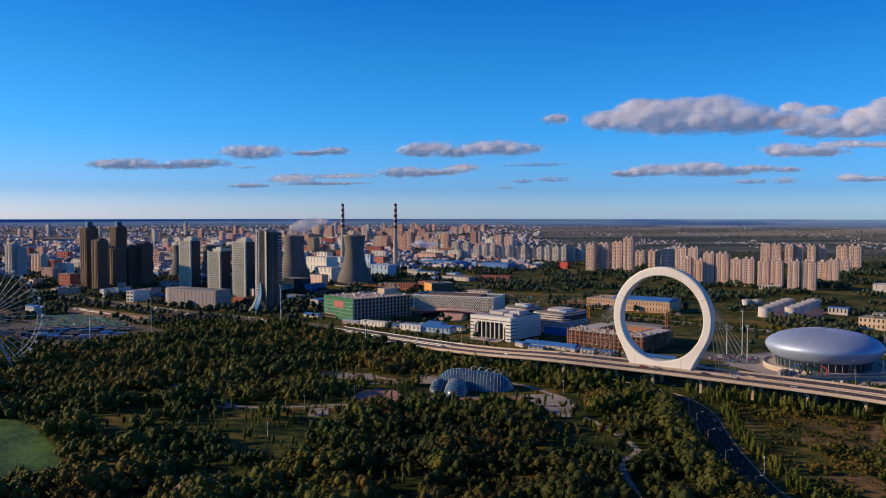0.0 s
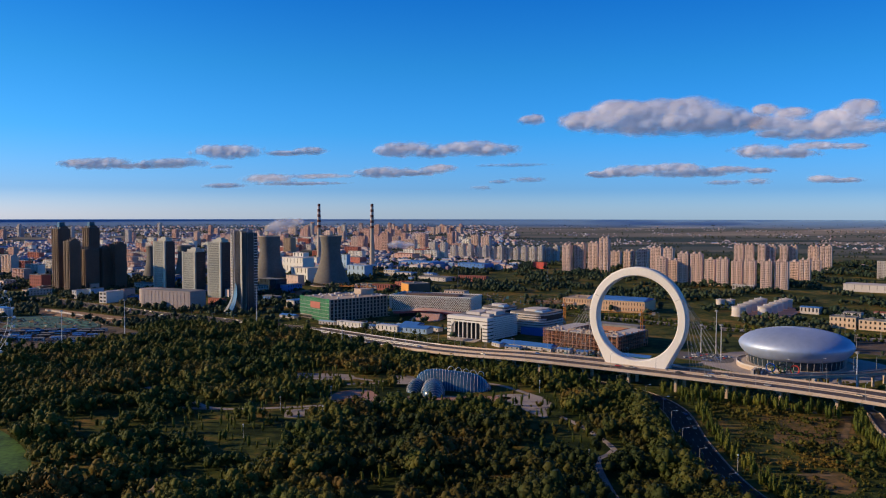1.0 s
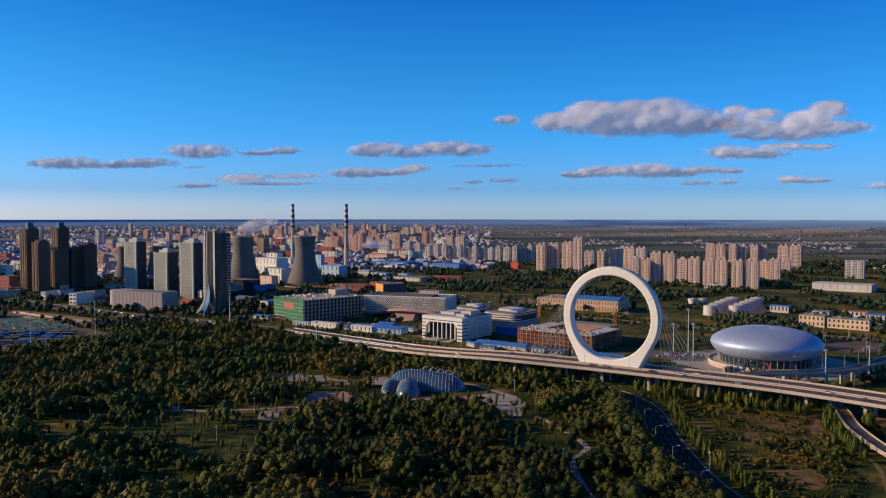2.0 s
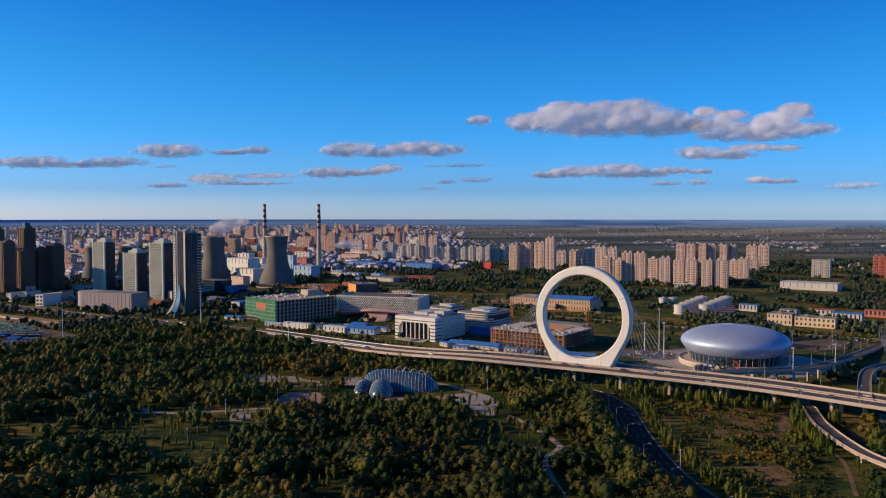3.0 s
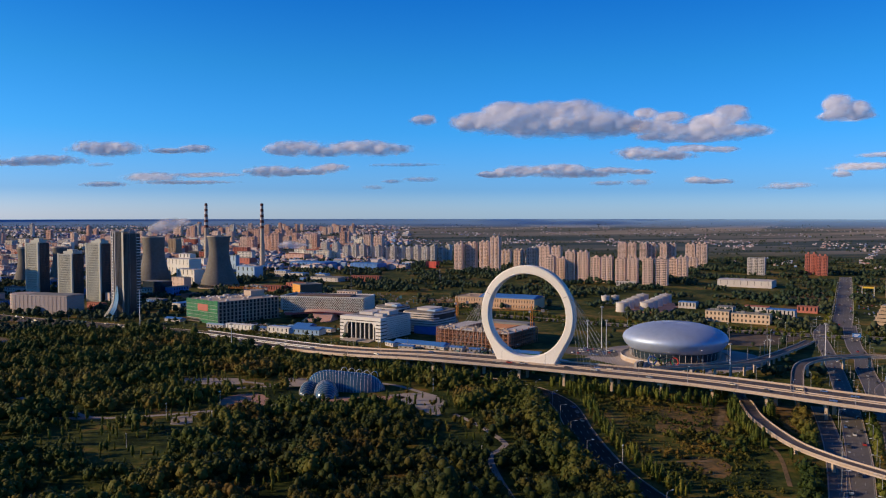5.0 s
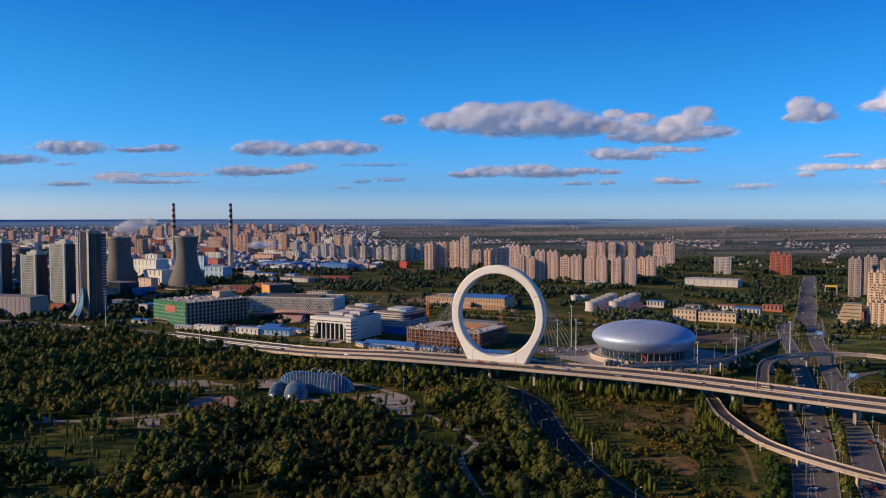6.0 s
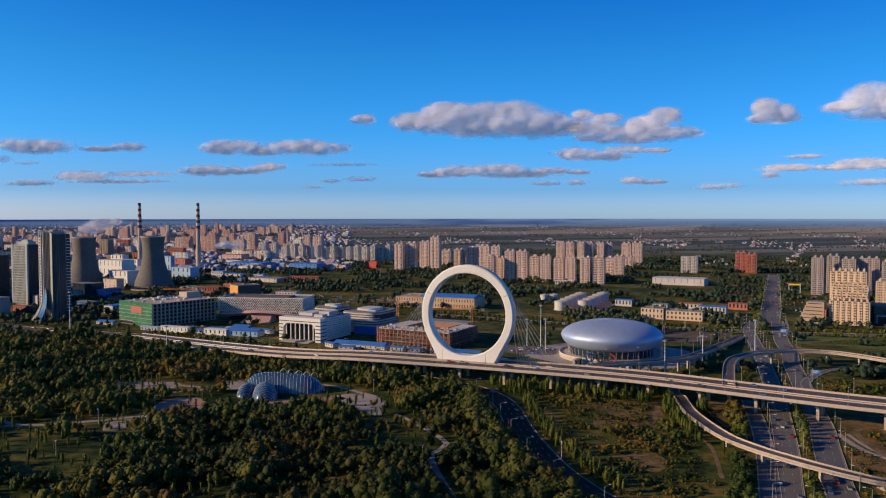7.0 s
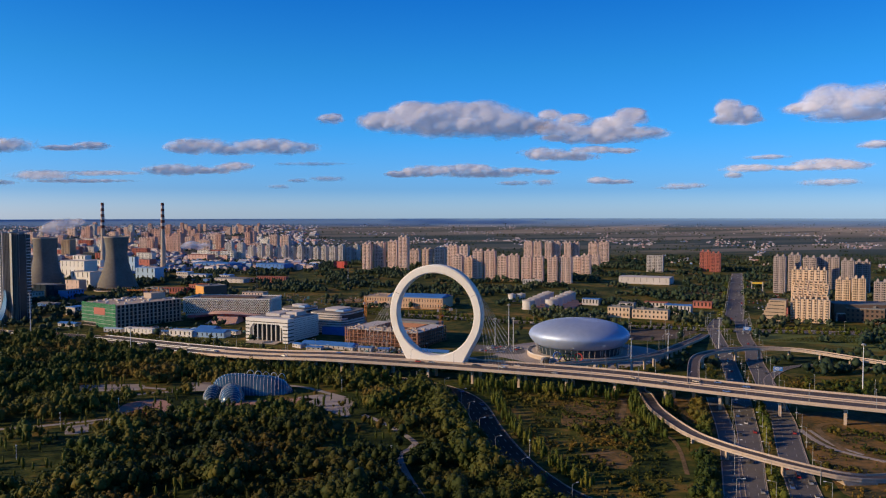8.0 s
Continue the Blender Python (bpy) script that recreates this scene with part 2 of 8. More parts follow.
# ---- mesh helpers ----
class Geo:
    """Gathers boxes, tubes and sheets into one mesh."""

    def __init__(self):
        self.v, self.f = [], []

    def add(self, verts, faces, m=None):
        n = len(self.v)
        self.v += [tuple(m @ Vector(p)) for p in verts] if m is not None else [tuple(p) for p in verts]
        self.f += [tuple(i + n for i in f) for f in faces]
        return self

    def box(self, x0, x1, y0, y1, z0, z1, m=None, top=1.0):
        cx, cy = (x0 + x1) / 2, (y0 + y1) / 2
        up = [(cx + (x - cx) * top, cy + (y - cy) * top, z1) for x, y in ((x0, y0), (x1, y0), (x1, y1), (x0, y1))]
        return self.add([(x0, y0, z0), (x1, y0, z0), (x1, y1, z0), (x0, y1, z0)] + up,
                        [(3, 2, 1, 0), (4, 5, 6, 7), (0, 1, 5, 4), (1, 2, 6, 5), (2, 3, 7, 6), (3, 0, 4, 7)], m)

    def slab(self, cx, cy, w, d, z0, z1, yaw=0, m=None):
        t = pose(cx, cy, 0, 0, 0, yaw)
        return self.box(-w / 2, w / 2, -d / 2, d / 2, z0, z1, t if m is None else m @ t)

    def lathe(self, rings, n=24, cx=0, cy=0, cap=True, sx=1.0, sy=1.0):
        """rings: (radius, z) from below upwards."""
        vs, fs = [], []
        for r, z in rings:
            vs += [(cx + sx * r * math.cos(2 * math.pi * k / n), cy + sy * r * math.sin(2 * math.pi * k / n), z) for k in range(n)]
        for j in range(len(rings) - 1):
            fs += [(j * n + k, j * n + (k + 1) % n, (j + 1) * n + (k + 1) % n, (j + 1) * n + k) for k in range(n)]
        if cap:
            fs += [tuple(reversed(range(n))), tuple(range((len(rings) - 1) * n, len(rings) * n))]
        return self.add(vs, fs)

    def tube(self, a, b, r0, r1=None, n=6):
        a, b = Vector(a), Vector(b)
        m = Matrix.Translation(a) @ (b - a).to_track_quat('Z', 'Y').to_matrix().to_4x4()
        g = Geo().lathe([(r0, 0), (r0 if r1 is None else r1, (b - a).length)], n)
        return self.add(g.v, g.f, m)

    def mesh(self, name, smooth=False):
        me = bpy.data.meshes.new(name)
        me.from_pydata(self.v, [], self.f)
        if smooth:
            me.polygons.foreach_set("use_smooth", [True] * len(me.polygons))
        me.update()
        return me


def part(name, geo, material, parent=None, label="", smooth=False, kind=""):
    ob = new(name, geo.mesh(name, smooth))
    ob.data.materials.append(material)
    ob.parent = parent
    return tagged(ob, label, kind=kind)


def thing(name, x, y, z, yaw, label, category, group="", kind=""):
    e = new(name)
    e.empty_display_size = 2
    e.matrix_basis = pose(x, y, z, 0, 0, yaw)
    return tagged(e, label, category, group, kind)


def solid(name, geo, material, label, category, group="", kind="", smooth=False):
    """A thing of a single mesh."""
    return tagged(part(name, geo, material, smooth=smooth), label, category, group, kind)


def spline(points, step=6.0):
    """A smooth line through a few control points, as an array of places."""
    p = np.array(points, float)
    p = np.vstack([2 * p[0] - p[1], p, 2 * p[-1] - p[-2]])
    out = []
    for k in range(1, len(p) - 2):
        n = max(2, int(np.linalg.norm(p[k + 1] - p[k]) / step))
        for s in np.linspace(0, 1, n, endpoint=False):
            out.append(0.5 * (2 * p[k] + (p[k + 1] - p[k - 1]) * s + (2 * p[k - 1] - 5 * p[k] + 4 * p[k + 1] - p[k + 2]) * s * s
                              + (3 * p[k] - p[k - 1] - 3 * p[k + 1] + p[k + 2]) * s ** 3))
    out.append(p[-2])
    return np.array(out)


def sideways(line):
    """Unit vectors to the left of a line, level."""
    d = np.gradient(line[:, :2], axis=0)
    d /= np.linalg.norm(d, axis=1)[:, None] + 1e-9
    return np.stack([-d[:, 1], d[:, 0]], 1)


def ribbon(geo, line, left, right, top, bottom):
    """A strip along a line, from offset right to offset left, between two heights above it."""
    side = sideways(line)
    a, b = line[:, :2] + side * left, line[:, :2] + side * right
    n = len(line)
    z = line[:, 2] if line.shape[1] > 2 else np.zeros(n)
    vs = [(*a[i], z[i] + top) for i in range(n)] + [(*b[i], z[i] + top) for i in range(n)]
    vs += [(*a[i], z[i] + bottom) for i in range(n)] + [(*b[i], z[i] + bottom) for i in range(n)]
    fs = []
    for i in range(n - 1):
        fs += [(i, n + i, n + i + 1, i + 1), (2 * n + i, 2 * n + i + 1, 3 * n + i + 1, 3 * n + i),
               (i, i + 1, 2 * n + i + 1, 2 * n + i), (n + i, 3 * n + i, 3 * n + i + 1, n + i + 1)]
    fs += [(0, 2 * n, 3 * n, n), (n - 1, 2 * n - 1, 4 * n - 1, 3 * n - 1)]
    return geo.add(vs, fs)


def dashes(geo, line, offset, width, z, dash=4.0, gap=8.0):
    side = sideways(line)
    seg = np.r_[0, np.cumsum(np.linalg.norm(np.diff(line[:, :2], axis=0), axis=1))]
    zz = line[:, 2] if line.shape[1] > 2 else np.zeros(len(line))
    s = 0.0
    while s + dash < seg[-1]:
        q = []
        for at in (s, s + dash):
            x, y, nx, ny, h = (np.interp(at, seg, c) for c in (line[:, 0], line[:, 1], side[:, 0], side[:, 1], zz))
            q += [(x + nx * (offset + width / 2), y + ny * (offset + width / 2), h + z), (x + nx * (offset - width / 2), y + ny * (offset - width / 2), h + z)]
        geo.add(q, [(0, 1, 3, 2)])
        s += dash + gap


def near_line(x, y, line):
    """Distance of places from a line."""
    d = np.full(len(x), 1e9)
    for p, q in zip(line[:-1, :2], line[1:, :2]):
        e = q - p
        u = np.clip(((x - p[0]) * e[0] + (y - p[1]) * e[1]) / max(e @ e, 1e-6), 0, 1)
        d = np.minimum(d, np.hypot(x - p[0] - u * e[0], y - p[1] - u * e[1]))
    return d


# ---- ground ----
FLAT, REACH = 2400.0, 2550.0


def rise(r):
    """The plain is level as far as FLAT, then climbs to eye height at the rim."""
    if r <= FLAT:
        return 0.0
    far = FLAT - REACH * math.log(max(1 - (r - FLAT) / REACH, 1e-4))
    return EYE_Z * (1 - r / far)


def land():
    radii = [0.0] + list(np.linspace(60, 2400, 40)) + list(np.linspace(2450, 4800, 60)) + list(np.linspace(4815, 4949.1, 14))
    n = 240
    g = Geo()
    for r in radii[1:]:
        g.v += [(r * math.sin(2 * math.pi * k / n), r * math.cos(2 * math.pi * k / n), rise(r)) for k in range(n)]
    g.v.append((0, 0, 0))
    for j in range(len(radii) - 2):
        g.f += [(j * n + k, (j + 1) * n + k, (j + 1) * n + (k + 1) % n, j * n + (k + 1) % n) for k in range(n)]
    g.f += [(len(g.v) - 1, k, (k + 1) % n) for k in range(n)]
    mt = bpy.data.materials.new("grass_and_fields")
    mt.use_nodes = True
    bs = mt.node_tree.nodes["Principled BSDF"]
    bs.inputs["Roughness"].default_value = 0.95
    bs.inputs["Specular IOR Level"].default_value = 0.1
    geo = node(mt, "ShaderNodeNewGeometry")
    # rough grass, weeds and bare patches
    big = node(mt, "ShaderNodeTexNoise", Scale=0.016, Detail=6.0)
    fine = node(mt, "ShaderNodeTexNoise", Scale=0.09, Detail=5.0, Roughness=0.65)
    for t in (big, fine):
        link(mt, geo.outputs["Position"], t.inputs["Vector"])
    blend = node(mt, "ShaderNodeMix")
    blend.inputs[0].default_value = 0.5
    link(mt, big.outputs[0], blend.inputs[2])
    link(mt, fine.outputs[0], blend.inputs[3])
    grass = ramp(mt, blend.outputs[0], [(0.40, (0.014, 0.025, 0.006)), (0.45, (0.034, 0.050, 0.011)), (0.51, (0.072, 0.080, 0.016)),
                                         (0.565, (0.145, 0.105, 0.026)), (0.65, (0.27, 0.155, 0.05))])
    # farmland: long strips of different crops
    turn = node(mt, "ShaderNodeMapping")
    turn.inputs["Rotation"].default_value = (0, 0, radians(20))
    turn.inputs["Scale"].default_value = (0.0012, 0.0068, 0.0)
    link(mt, geo.outputs["Position"], turn.inputs["Vector"])
    strips = node(mt, "ShaderNodeTexVoronoi", Scale=1.0)
    link(mt, turn.outputs[0], strips.inputs["Vector"])
    sep = node(mt, "ShaderNodeSeparateColor")
    link(mt, strips.outputs["Color"], sep.inputs[0])
    # crop colours carry a blue cast that stands for distance haze
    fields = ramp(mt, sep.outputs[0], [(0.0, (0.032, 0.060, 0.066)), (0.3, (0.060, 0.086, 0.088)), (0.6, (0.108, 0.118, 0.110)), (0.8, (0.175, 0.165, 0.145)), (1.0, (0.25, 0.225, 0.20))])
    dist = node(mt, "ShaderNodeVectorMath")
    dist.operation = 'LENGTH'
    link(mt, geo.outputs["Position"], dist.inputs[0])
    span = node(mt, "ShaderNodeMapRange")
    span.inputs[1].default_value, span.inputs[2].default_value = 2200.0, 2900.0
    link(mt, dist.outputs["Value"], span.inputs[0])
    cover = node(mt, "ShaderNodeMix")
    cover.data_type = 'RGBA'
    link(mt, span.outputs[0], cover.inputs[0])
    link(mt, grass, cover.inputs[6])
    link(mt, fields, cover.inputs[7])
    # open pale stubble fields on the eastern plain
    stubble = ramp(mt, sep.outputs[1], [(0.0, (0.10, 0.115, 0.105)), (0.35, (0.17, 0.165, 0.14)), (0.7, (0.25, 0.22, 0.185)), (1.0, (0.33, 0.29, 0.24))])
    place = node(mt, "ShaderNodeSeparateXYZ")
    link(mt, geo.outputs["Position"], place.inputs[0])
    east, out = node(mt, "ShaderNodeMapRange"), node(mt, "ShaderNodeMapRange")
    east.inputs[1].default_value, east.inputs[2].default_value = 200.0, 1500.0
    out.inputs[1].default_value, out.inputs[2].default_value = 3650.0, 4150.0
    link(mt, place.outputs[0], east.inputs[0])
    link(mt, dist.outputs["Value"], out.inputs[0])
    both = node(mt, "ShaderNodeMath")
    both.operation = 'MULTIPLY'
    link(mt, east.outputs[0], both.inputs[0])
    link(mt, out.outputs[0], both.inputs[1])
    open_ = node(mt, "ShaderNodeMix")
    open_.data_type = 'RGBA'
    link(mt, both.outputs[0], open_.inputs[0])
    link(mt, cover.outputs[2], open_.inputs[6])
    link(mt, stubble, open_.inputs[7])
    # distance haze put into the colour: the land turns blue towards the rim
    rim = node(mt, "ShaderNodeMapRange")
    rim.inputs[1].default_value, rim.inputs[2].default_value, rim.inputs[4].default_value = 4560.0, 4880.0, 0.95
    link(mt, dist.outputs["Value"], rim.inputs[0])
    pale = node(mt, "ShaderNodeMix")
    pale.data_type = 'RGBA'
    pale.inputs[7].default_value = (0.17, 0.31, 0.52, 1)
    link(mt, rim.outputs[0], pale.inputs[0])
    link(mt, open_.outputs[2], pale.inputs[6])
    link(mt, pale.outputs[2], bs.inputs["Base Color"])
    bp = node(mt, "ShaderNodeBump", Strength=0.5, Distance=1.5)
    link(mt, fine.outputs[0], bp.inputs["Height"])
    link(mt, bp.outputs[0], bs.inputs["Normal"])
    return solid("ground", g, mt, "dark green rough grassland turning to brown farmland with painted blue haze far off", "ground", kind="structure")


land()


# ---- elevated expressway ----
EDGE = [(-131, 827, 0.2), (-45, 738, 1.2), (20, 648, 7.5), (74, 594, 12), (128, 558, 12), (176, 523, 12), (239, 472, 12), (296, 408, 12),
        (338, 364, 12), (420, 290, 12), (540, 190, 12)]
near_edge = spline(EDGE, 9.0)
axis = near_edge.copy()
axis[:, :2] += sideways(near_edge) * 18.0


def expressway():
    e = thing("viaduct", 0, 0, 0, 0, "pale concrete elevated expressway with grey asphalt and low parapets", "viaduct", kind="structure")
    raised = axis[axis[:, 2] > 3.0]
    part("deck", ribbon(Geo(), raised, 18, -18, 0, -0.9), CONCRETE, e)
    low = axis[axis[:, 2] < 4.5]
    part("embankment", ribbon(Geo(), low, 18.5, -18.5, -0.02, -4.0), TRACK, e, "weedy brown earth bank under the road")
    part("girder", ribbon(Geo(), raised, 13.5, -13.5, -0.9, -2.3), OLD_CONCRETE, e)
    for a, b in ((16.4, 3.4), (-3.4, -16.4)):
        part("carriageway", ribbon(Geo(), axis, a, b, 0.03, -0.2), DECK, e, "worn grey-brown asphalt carriageway")
    for a in (17.5, -17.5):
        part("parapet", ribbon(Geo(), raised, a + 0.28, a - 0.28, 1.05, -0.5), CONCRETE, e)
    for a in (2.6, -2.6):
        part("median_barrier", ribbon(Geo(), raised, a + 0.2, a - 0.2, 0.6, -0.1), CONCRETE, e)
    for a in (17.2, 2.9, -2.9, -17.2):
        part("guard_rail", ribbon(Geo(), low, a + 0.12, a - 0.12, 0.85, 0.25), WHITE_STEEL, e, "pale steel guard rail")
    g = Geo()
    for o in (6.2, 9.8, 13.2, -6.2, -9.8, -13.2):
        dashes(g, axis, o, 0.2, 0.045)
    for o in (3.0, 16.2, -3.0, -16.2):
        ribbon(g, axis, o + 0.1, o - 0.1, 0.045, 0.02)
    part("lane_marking", g, LINE_PAINT, e, kind="stuff")
    seg = np.r_[0, np.cumsum(np.linalg.norm(np.diff(axis[:, :2], axis=0), axis=1))]
    side = sideways(axis)
    at = seg[np.argmax(axis[:, 2] > 4.0)]
    while at < seg[-1]:
        x, y, z, nx, ny = (np.interp(at, seg, c) for c in (axis[:, 0], axis[:, 1], axis[:, 2], side[:, 0], side[:, 1]))
        yaw = math.degrees(math.atan2(-nx, ny))
        g = Geo()
        for o in (-8.5, 8.5):
            g.slab(x + nx * o, y + ny * o, 1.7, 2.4, -1, z - 3.2, yaw)
        g.slab(x, y, 2.0, 25, z - 3.4, z - 2.3, yaw)
        part("pier", g, CONCRETE, e)
        at += 34.0


expressway()
RING_X, RING_Y, RING_YAW = 156.5, 568.5, -38.0


def ring_pylon():
    e = thing("ring_pylon", RING_X, RING_Y, 11.5, RING_YAW, "smooth white ring-shaped bridge pylon standing on the expressway", "bridge pylon")
    R, r0, cz, half = 36.6, 30.3, 35.0, 22.5
    bx, bz = half, -cz
    T = math.radians(-26.5)
    tx, tz = R * math.cos(T), R * math.sin(T)

    def outer(a):
        c, s = math.cos(a), math.sin(a)
        if s > math.sin(T):
            return R
        c = abs(c)
        base = bz / s
        dx, dz = bx - tx, bz - tz
        den = c * dz - s * dx
        foot = (tx * dz - tz * dx) / den if abs(den) > 1e-6 else 1e9
        return min(base, foot if foot > 0 else 1e9)
    n = 144
    g = Geo()
    prof = []
    for k in range(n):
        a = 2 * math.pi * k / n
        ro = outer(a)
        wide = 3.6 + 1.2 * min(1.0, max(0.0, (-math.sin(a) - 0.3) / 0.6))
        sec = [(r0, -wide + 0.7), (r0, wide - 0.7), (r0 + 0.7, wide), (ro - 0.9, wide), (ro, wide - 0.9), (ro, -wide + 0.9), (ro - 0.9, -wide), (r0 + 0.7, -wide)]
        prof.append([(r * math.cos(a), d, cz + r * math.sin(a)) for r, d in sec])
    m = 8
    g.v = [p for sec in prof for p in sec]
    for k in range(n):
        for j in range(m):
            g.f.append((k * m + j, ((k + 1) % n) * m + j, ((k + 1) % n) * m + (j + 1) % m, k * m + (j + 1) % m))
    part("ring", g, WHITE_PAINT, e)
    part("plinth", Geo().box(-24, 24, -5.6, 5.6, -0.2, 1.1, top=0.985), CONCRETE, e)
    for s in (-1, 1):
        a = math.radians(90 - s * 64)
        j = Geo()
        t = Matrix.Translation((0, 0, cz)) @ Matrix.Rotation(-a, 4, 'Y')
        j.box(r0 + 1.5, R - 1.5, -3.63, 3.63, -0.14, 0.14, t)
        part("joint", j, OLD_CONCRETE, e, "grey expansion joint")
    for s in (-1, 1):
        for lane in (-1, 1):
            for k in range(7):
                a = math.radians(90 - s * (46 + k * 8.5))
                top = (R * math.cos(a) * 0.992, lane * 2.6, cz + R * math.sin(a) * 0.992)
                foot = (s * (70 - k * 5.0), lane * 3.2, 0.4)
                part("cable", Geo().tube(top, foot, 0.10, n=5), STEEL, e)
    return e


ring_pylon()


# ---- ground roads ----
ROADS = []


def street(name, points, width, label, lanes=2, kerb=True, surf=ASPHALT, z=0.06, lift=0.0, dash=True):
    line = spline(points, 7.0)
    if line.shape[1] == 2:
        line = np.c_[line, np.full(len(line), lift)]
    z += 0.03 * len(ROADS) if len(ROADS) < 10 else 0.004 * len(ROADS) - 0.02
    ROADS.append((line, width / 2))
    e = thing(name, 0, 0, 0, 0, label, "road", kind="structure")
    part("carriageway", ribbon(Geo(), line, width / 2, -width / 2, z, -0.4), surf, e)
    if kerb:
        for s in (1, -1):
            part("kerb", ribbon(Geo(), line, s * width / 2 + 0.35, s * width / 2 - 0.0, z + 0.15, -0.4), CONCRETE, e)
    if dash:
        g = Geo()
        for k in range(1, lanes):
            dashes(g, line, -width / 2 + width * k / lanes, 0.22, z + 0.02)
        for s in (1, -1):
            ribbon(g, line, s * (width / 2 - 0.5) + 0.09, s * (width / 2 - 0.5) - 0.09, z + 0.02, z + 0.004)
        part("lane_marking", g, LINE_PAINT, e, kind="stuff")
    return line


def ramp_bridge(name, points, width, label, pier_step=24.0, clear=3.0):
    """A narrow elevated slip road on single columns."""
    line = spline(points, 6.0)
    ROADS.append((line, width / 2 + 1))
    e = thing(name, 0, 0, 0, 0, label, "ramp", kind="structure")
    part("deck", ribbon(Geo(), line, width / 2, -width / 2, 0, -1.25), CONCRETE, e)
    part("carriageway", ribbon(Geo(), line, width / 2 - 0.6, -width / 2 + 0.6, 0.03, -0.2), DECK, e)
    for s in (1, -1):
        part("parapet", ribbon(Geo(), line, s * (width / 2 - 0.2) + 0.2, s * (width / 2 - 0.2) - 0.2, 0.75, -0.4), CONCRETE, e)
    g = Geo()
    for s in (1, -1):
        ribbon(g, line, s * (width / 2 - 1.1) + 0.08, s * (width / 2 - 1.1) - 0.08, 0.05, 0.02)
    part("lane_marking", g, LINE_PAINT, e, kind="stuff")
    seg = np.r_[0, np.cumsum(np.linalg.norm(np.diff(line[:, :2], axis=0), axis=1))]
    at = 5.0
    while at < seg[-1]:
        x, y, z = (np.interp(at, seg, c) for c in line.T)
        if z > clear:
            part("pier", Geo().slab(x, y, 1.5, 1.5, -1, z - 1.15).slab(x, y, 1.9, width * 0.8, z - 1.9, z - 1.15, 20), CONCRETE, e)
        at += pier_step
    return line


west_road = street("expressway_approach", [(-560, 1170), (-400, 1040), (-318, 975), (-225, 914), (-119, 841)], 30, "wide grey asphalt expressway at ground level", lanes=8, surf=DECK)
DARK_ASPHALT = surface("dark_asphalt", (0.030, 0.024, 0.021), (0.060, 0.049, 0.042), rough=0.92, scale=0.03, fine=0.6, spec=0.15)
curve = street("road", [(60, 640), (100, 596), (128, 562), (146, 536), (154, 513), (156, 478.5), (146, 419), (140, 366.8), (139.6, 331.7), (145, 300), (170, 240)], 15,
               "dark asphalt road curving out from under the expressway", lanes=4, surf=DARK_ASPHALT)
left_way = street("avenue", [(311.9, 451.5), (265.8, 372.5), (209.7, 287.5), (150, 200)], 9, "narrow asphalt side road in the shade of trees", lanes=2)
mid_way = street("avenue", [(552, 790), (505, 733), (463.5, 665), (429.7, 608), (374.5, 519), (327.9, 445.2), (291, 389.7), (261.6, 346.4), (218.1, 285.7), (160, 196)], 11.5,
                 "grey asphalt carriageway with white lane lines", lanes=3)
right_way = street("avenue", [(575, 782), (547.4, 743.2), (488.5, 657.7), (454, 600.9), (420.9, 554), (394.9, 513.1), (330.5, 412.9), (311.8, 383.7), (281, 340.8), (239.3, 279.7), (185, 190)], 13,
                   "grey asphalt carriageway with white lane lines", lanes=3)
far_way = street("avenue", [(1010, 1388), (902, 1240), (753, 1037), (620, 855), (556, 770)], 20, "long straight avenue of dark asphalt beyond the crossing", lanes=6)
cross_way = street("cross_street", [(180, 960), (320, 832), (404, 776), (508.6, 710.5), (641.6, 643.2), (800, 560)], 20, "wide asphalt street crossing the avenue", lanes=4)
loop_low = street("slip_road", [(366, 463), (384.6, 490), (418.8, 517.6), (444.7, 526.8), (470, 519), (487, 502), (500, 482), (520, 440)], 6, "curved asphalt slip road in grass", lanes=1)
south_ramp = ramp_bridge("slip_bridge", [(292, 508, 2.2), (271, 473.8, 2.6), (267.9, 460.7, 3), (252.3, 420.7, 3.5), (239.8, 369.2, 5), (238.4, 340.9, 6.3), (241.5, 321.8, 7), (249.2, 305.1, 6.5),
                                         (259.8, 294, 5), (268, 289.8, 3.6), (280, 288, 2.0), (300, 289.5, 0.5), (340, 294, 0.3)], 7.6, "curved concrete slip bridge with pale parapets", pier_step=30)
north_ramp = ramp_bridge("slip_bridge", [(236, 528, 11.9), (264.2, 532.4, 11.5), (292.7, 538.9, 11), (325, 553.4, 9.5), (361.8, 584.9, 7.5), (398, 620.6, 5), (431.5, 654.1, 2.5), (466.7, 690.2, 0.6)], 8.5,
                         "curved concrete slip bridge on pale columns", pier_step=16, clear=2.5)
loop_ramp = ramp_bridge("slip_bridge", [(290, 440, 11.9), (307.8, 468, 11.8), (338, 512.7, 11.6), (359.5, 537.1, 11), (382.4, 552.1, 10.5), (406, 559.5, 10), (429.2, 561.6, 9.5), (454.2, 551.6, 9), (466.8, 534.1, 8.5),
                                        (475.2, 513.2, 8), (487.3, 488, 7), (515, 430, 4.5)], 8.0, "looping concrete slip bridge over the avenue")
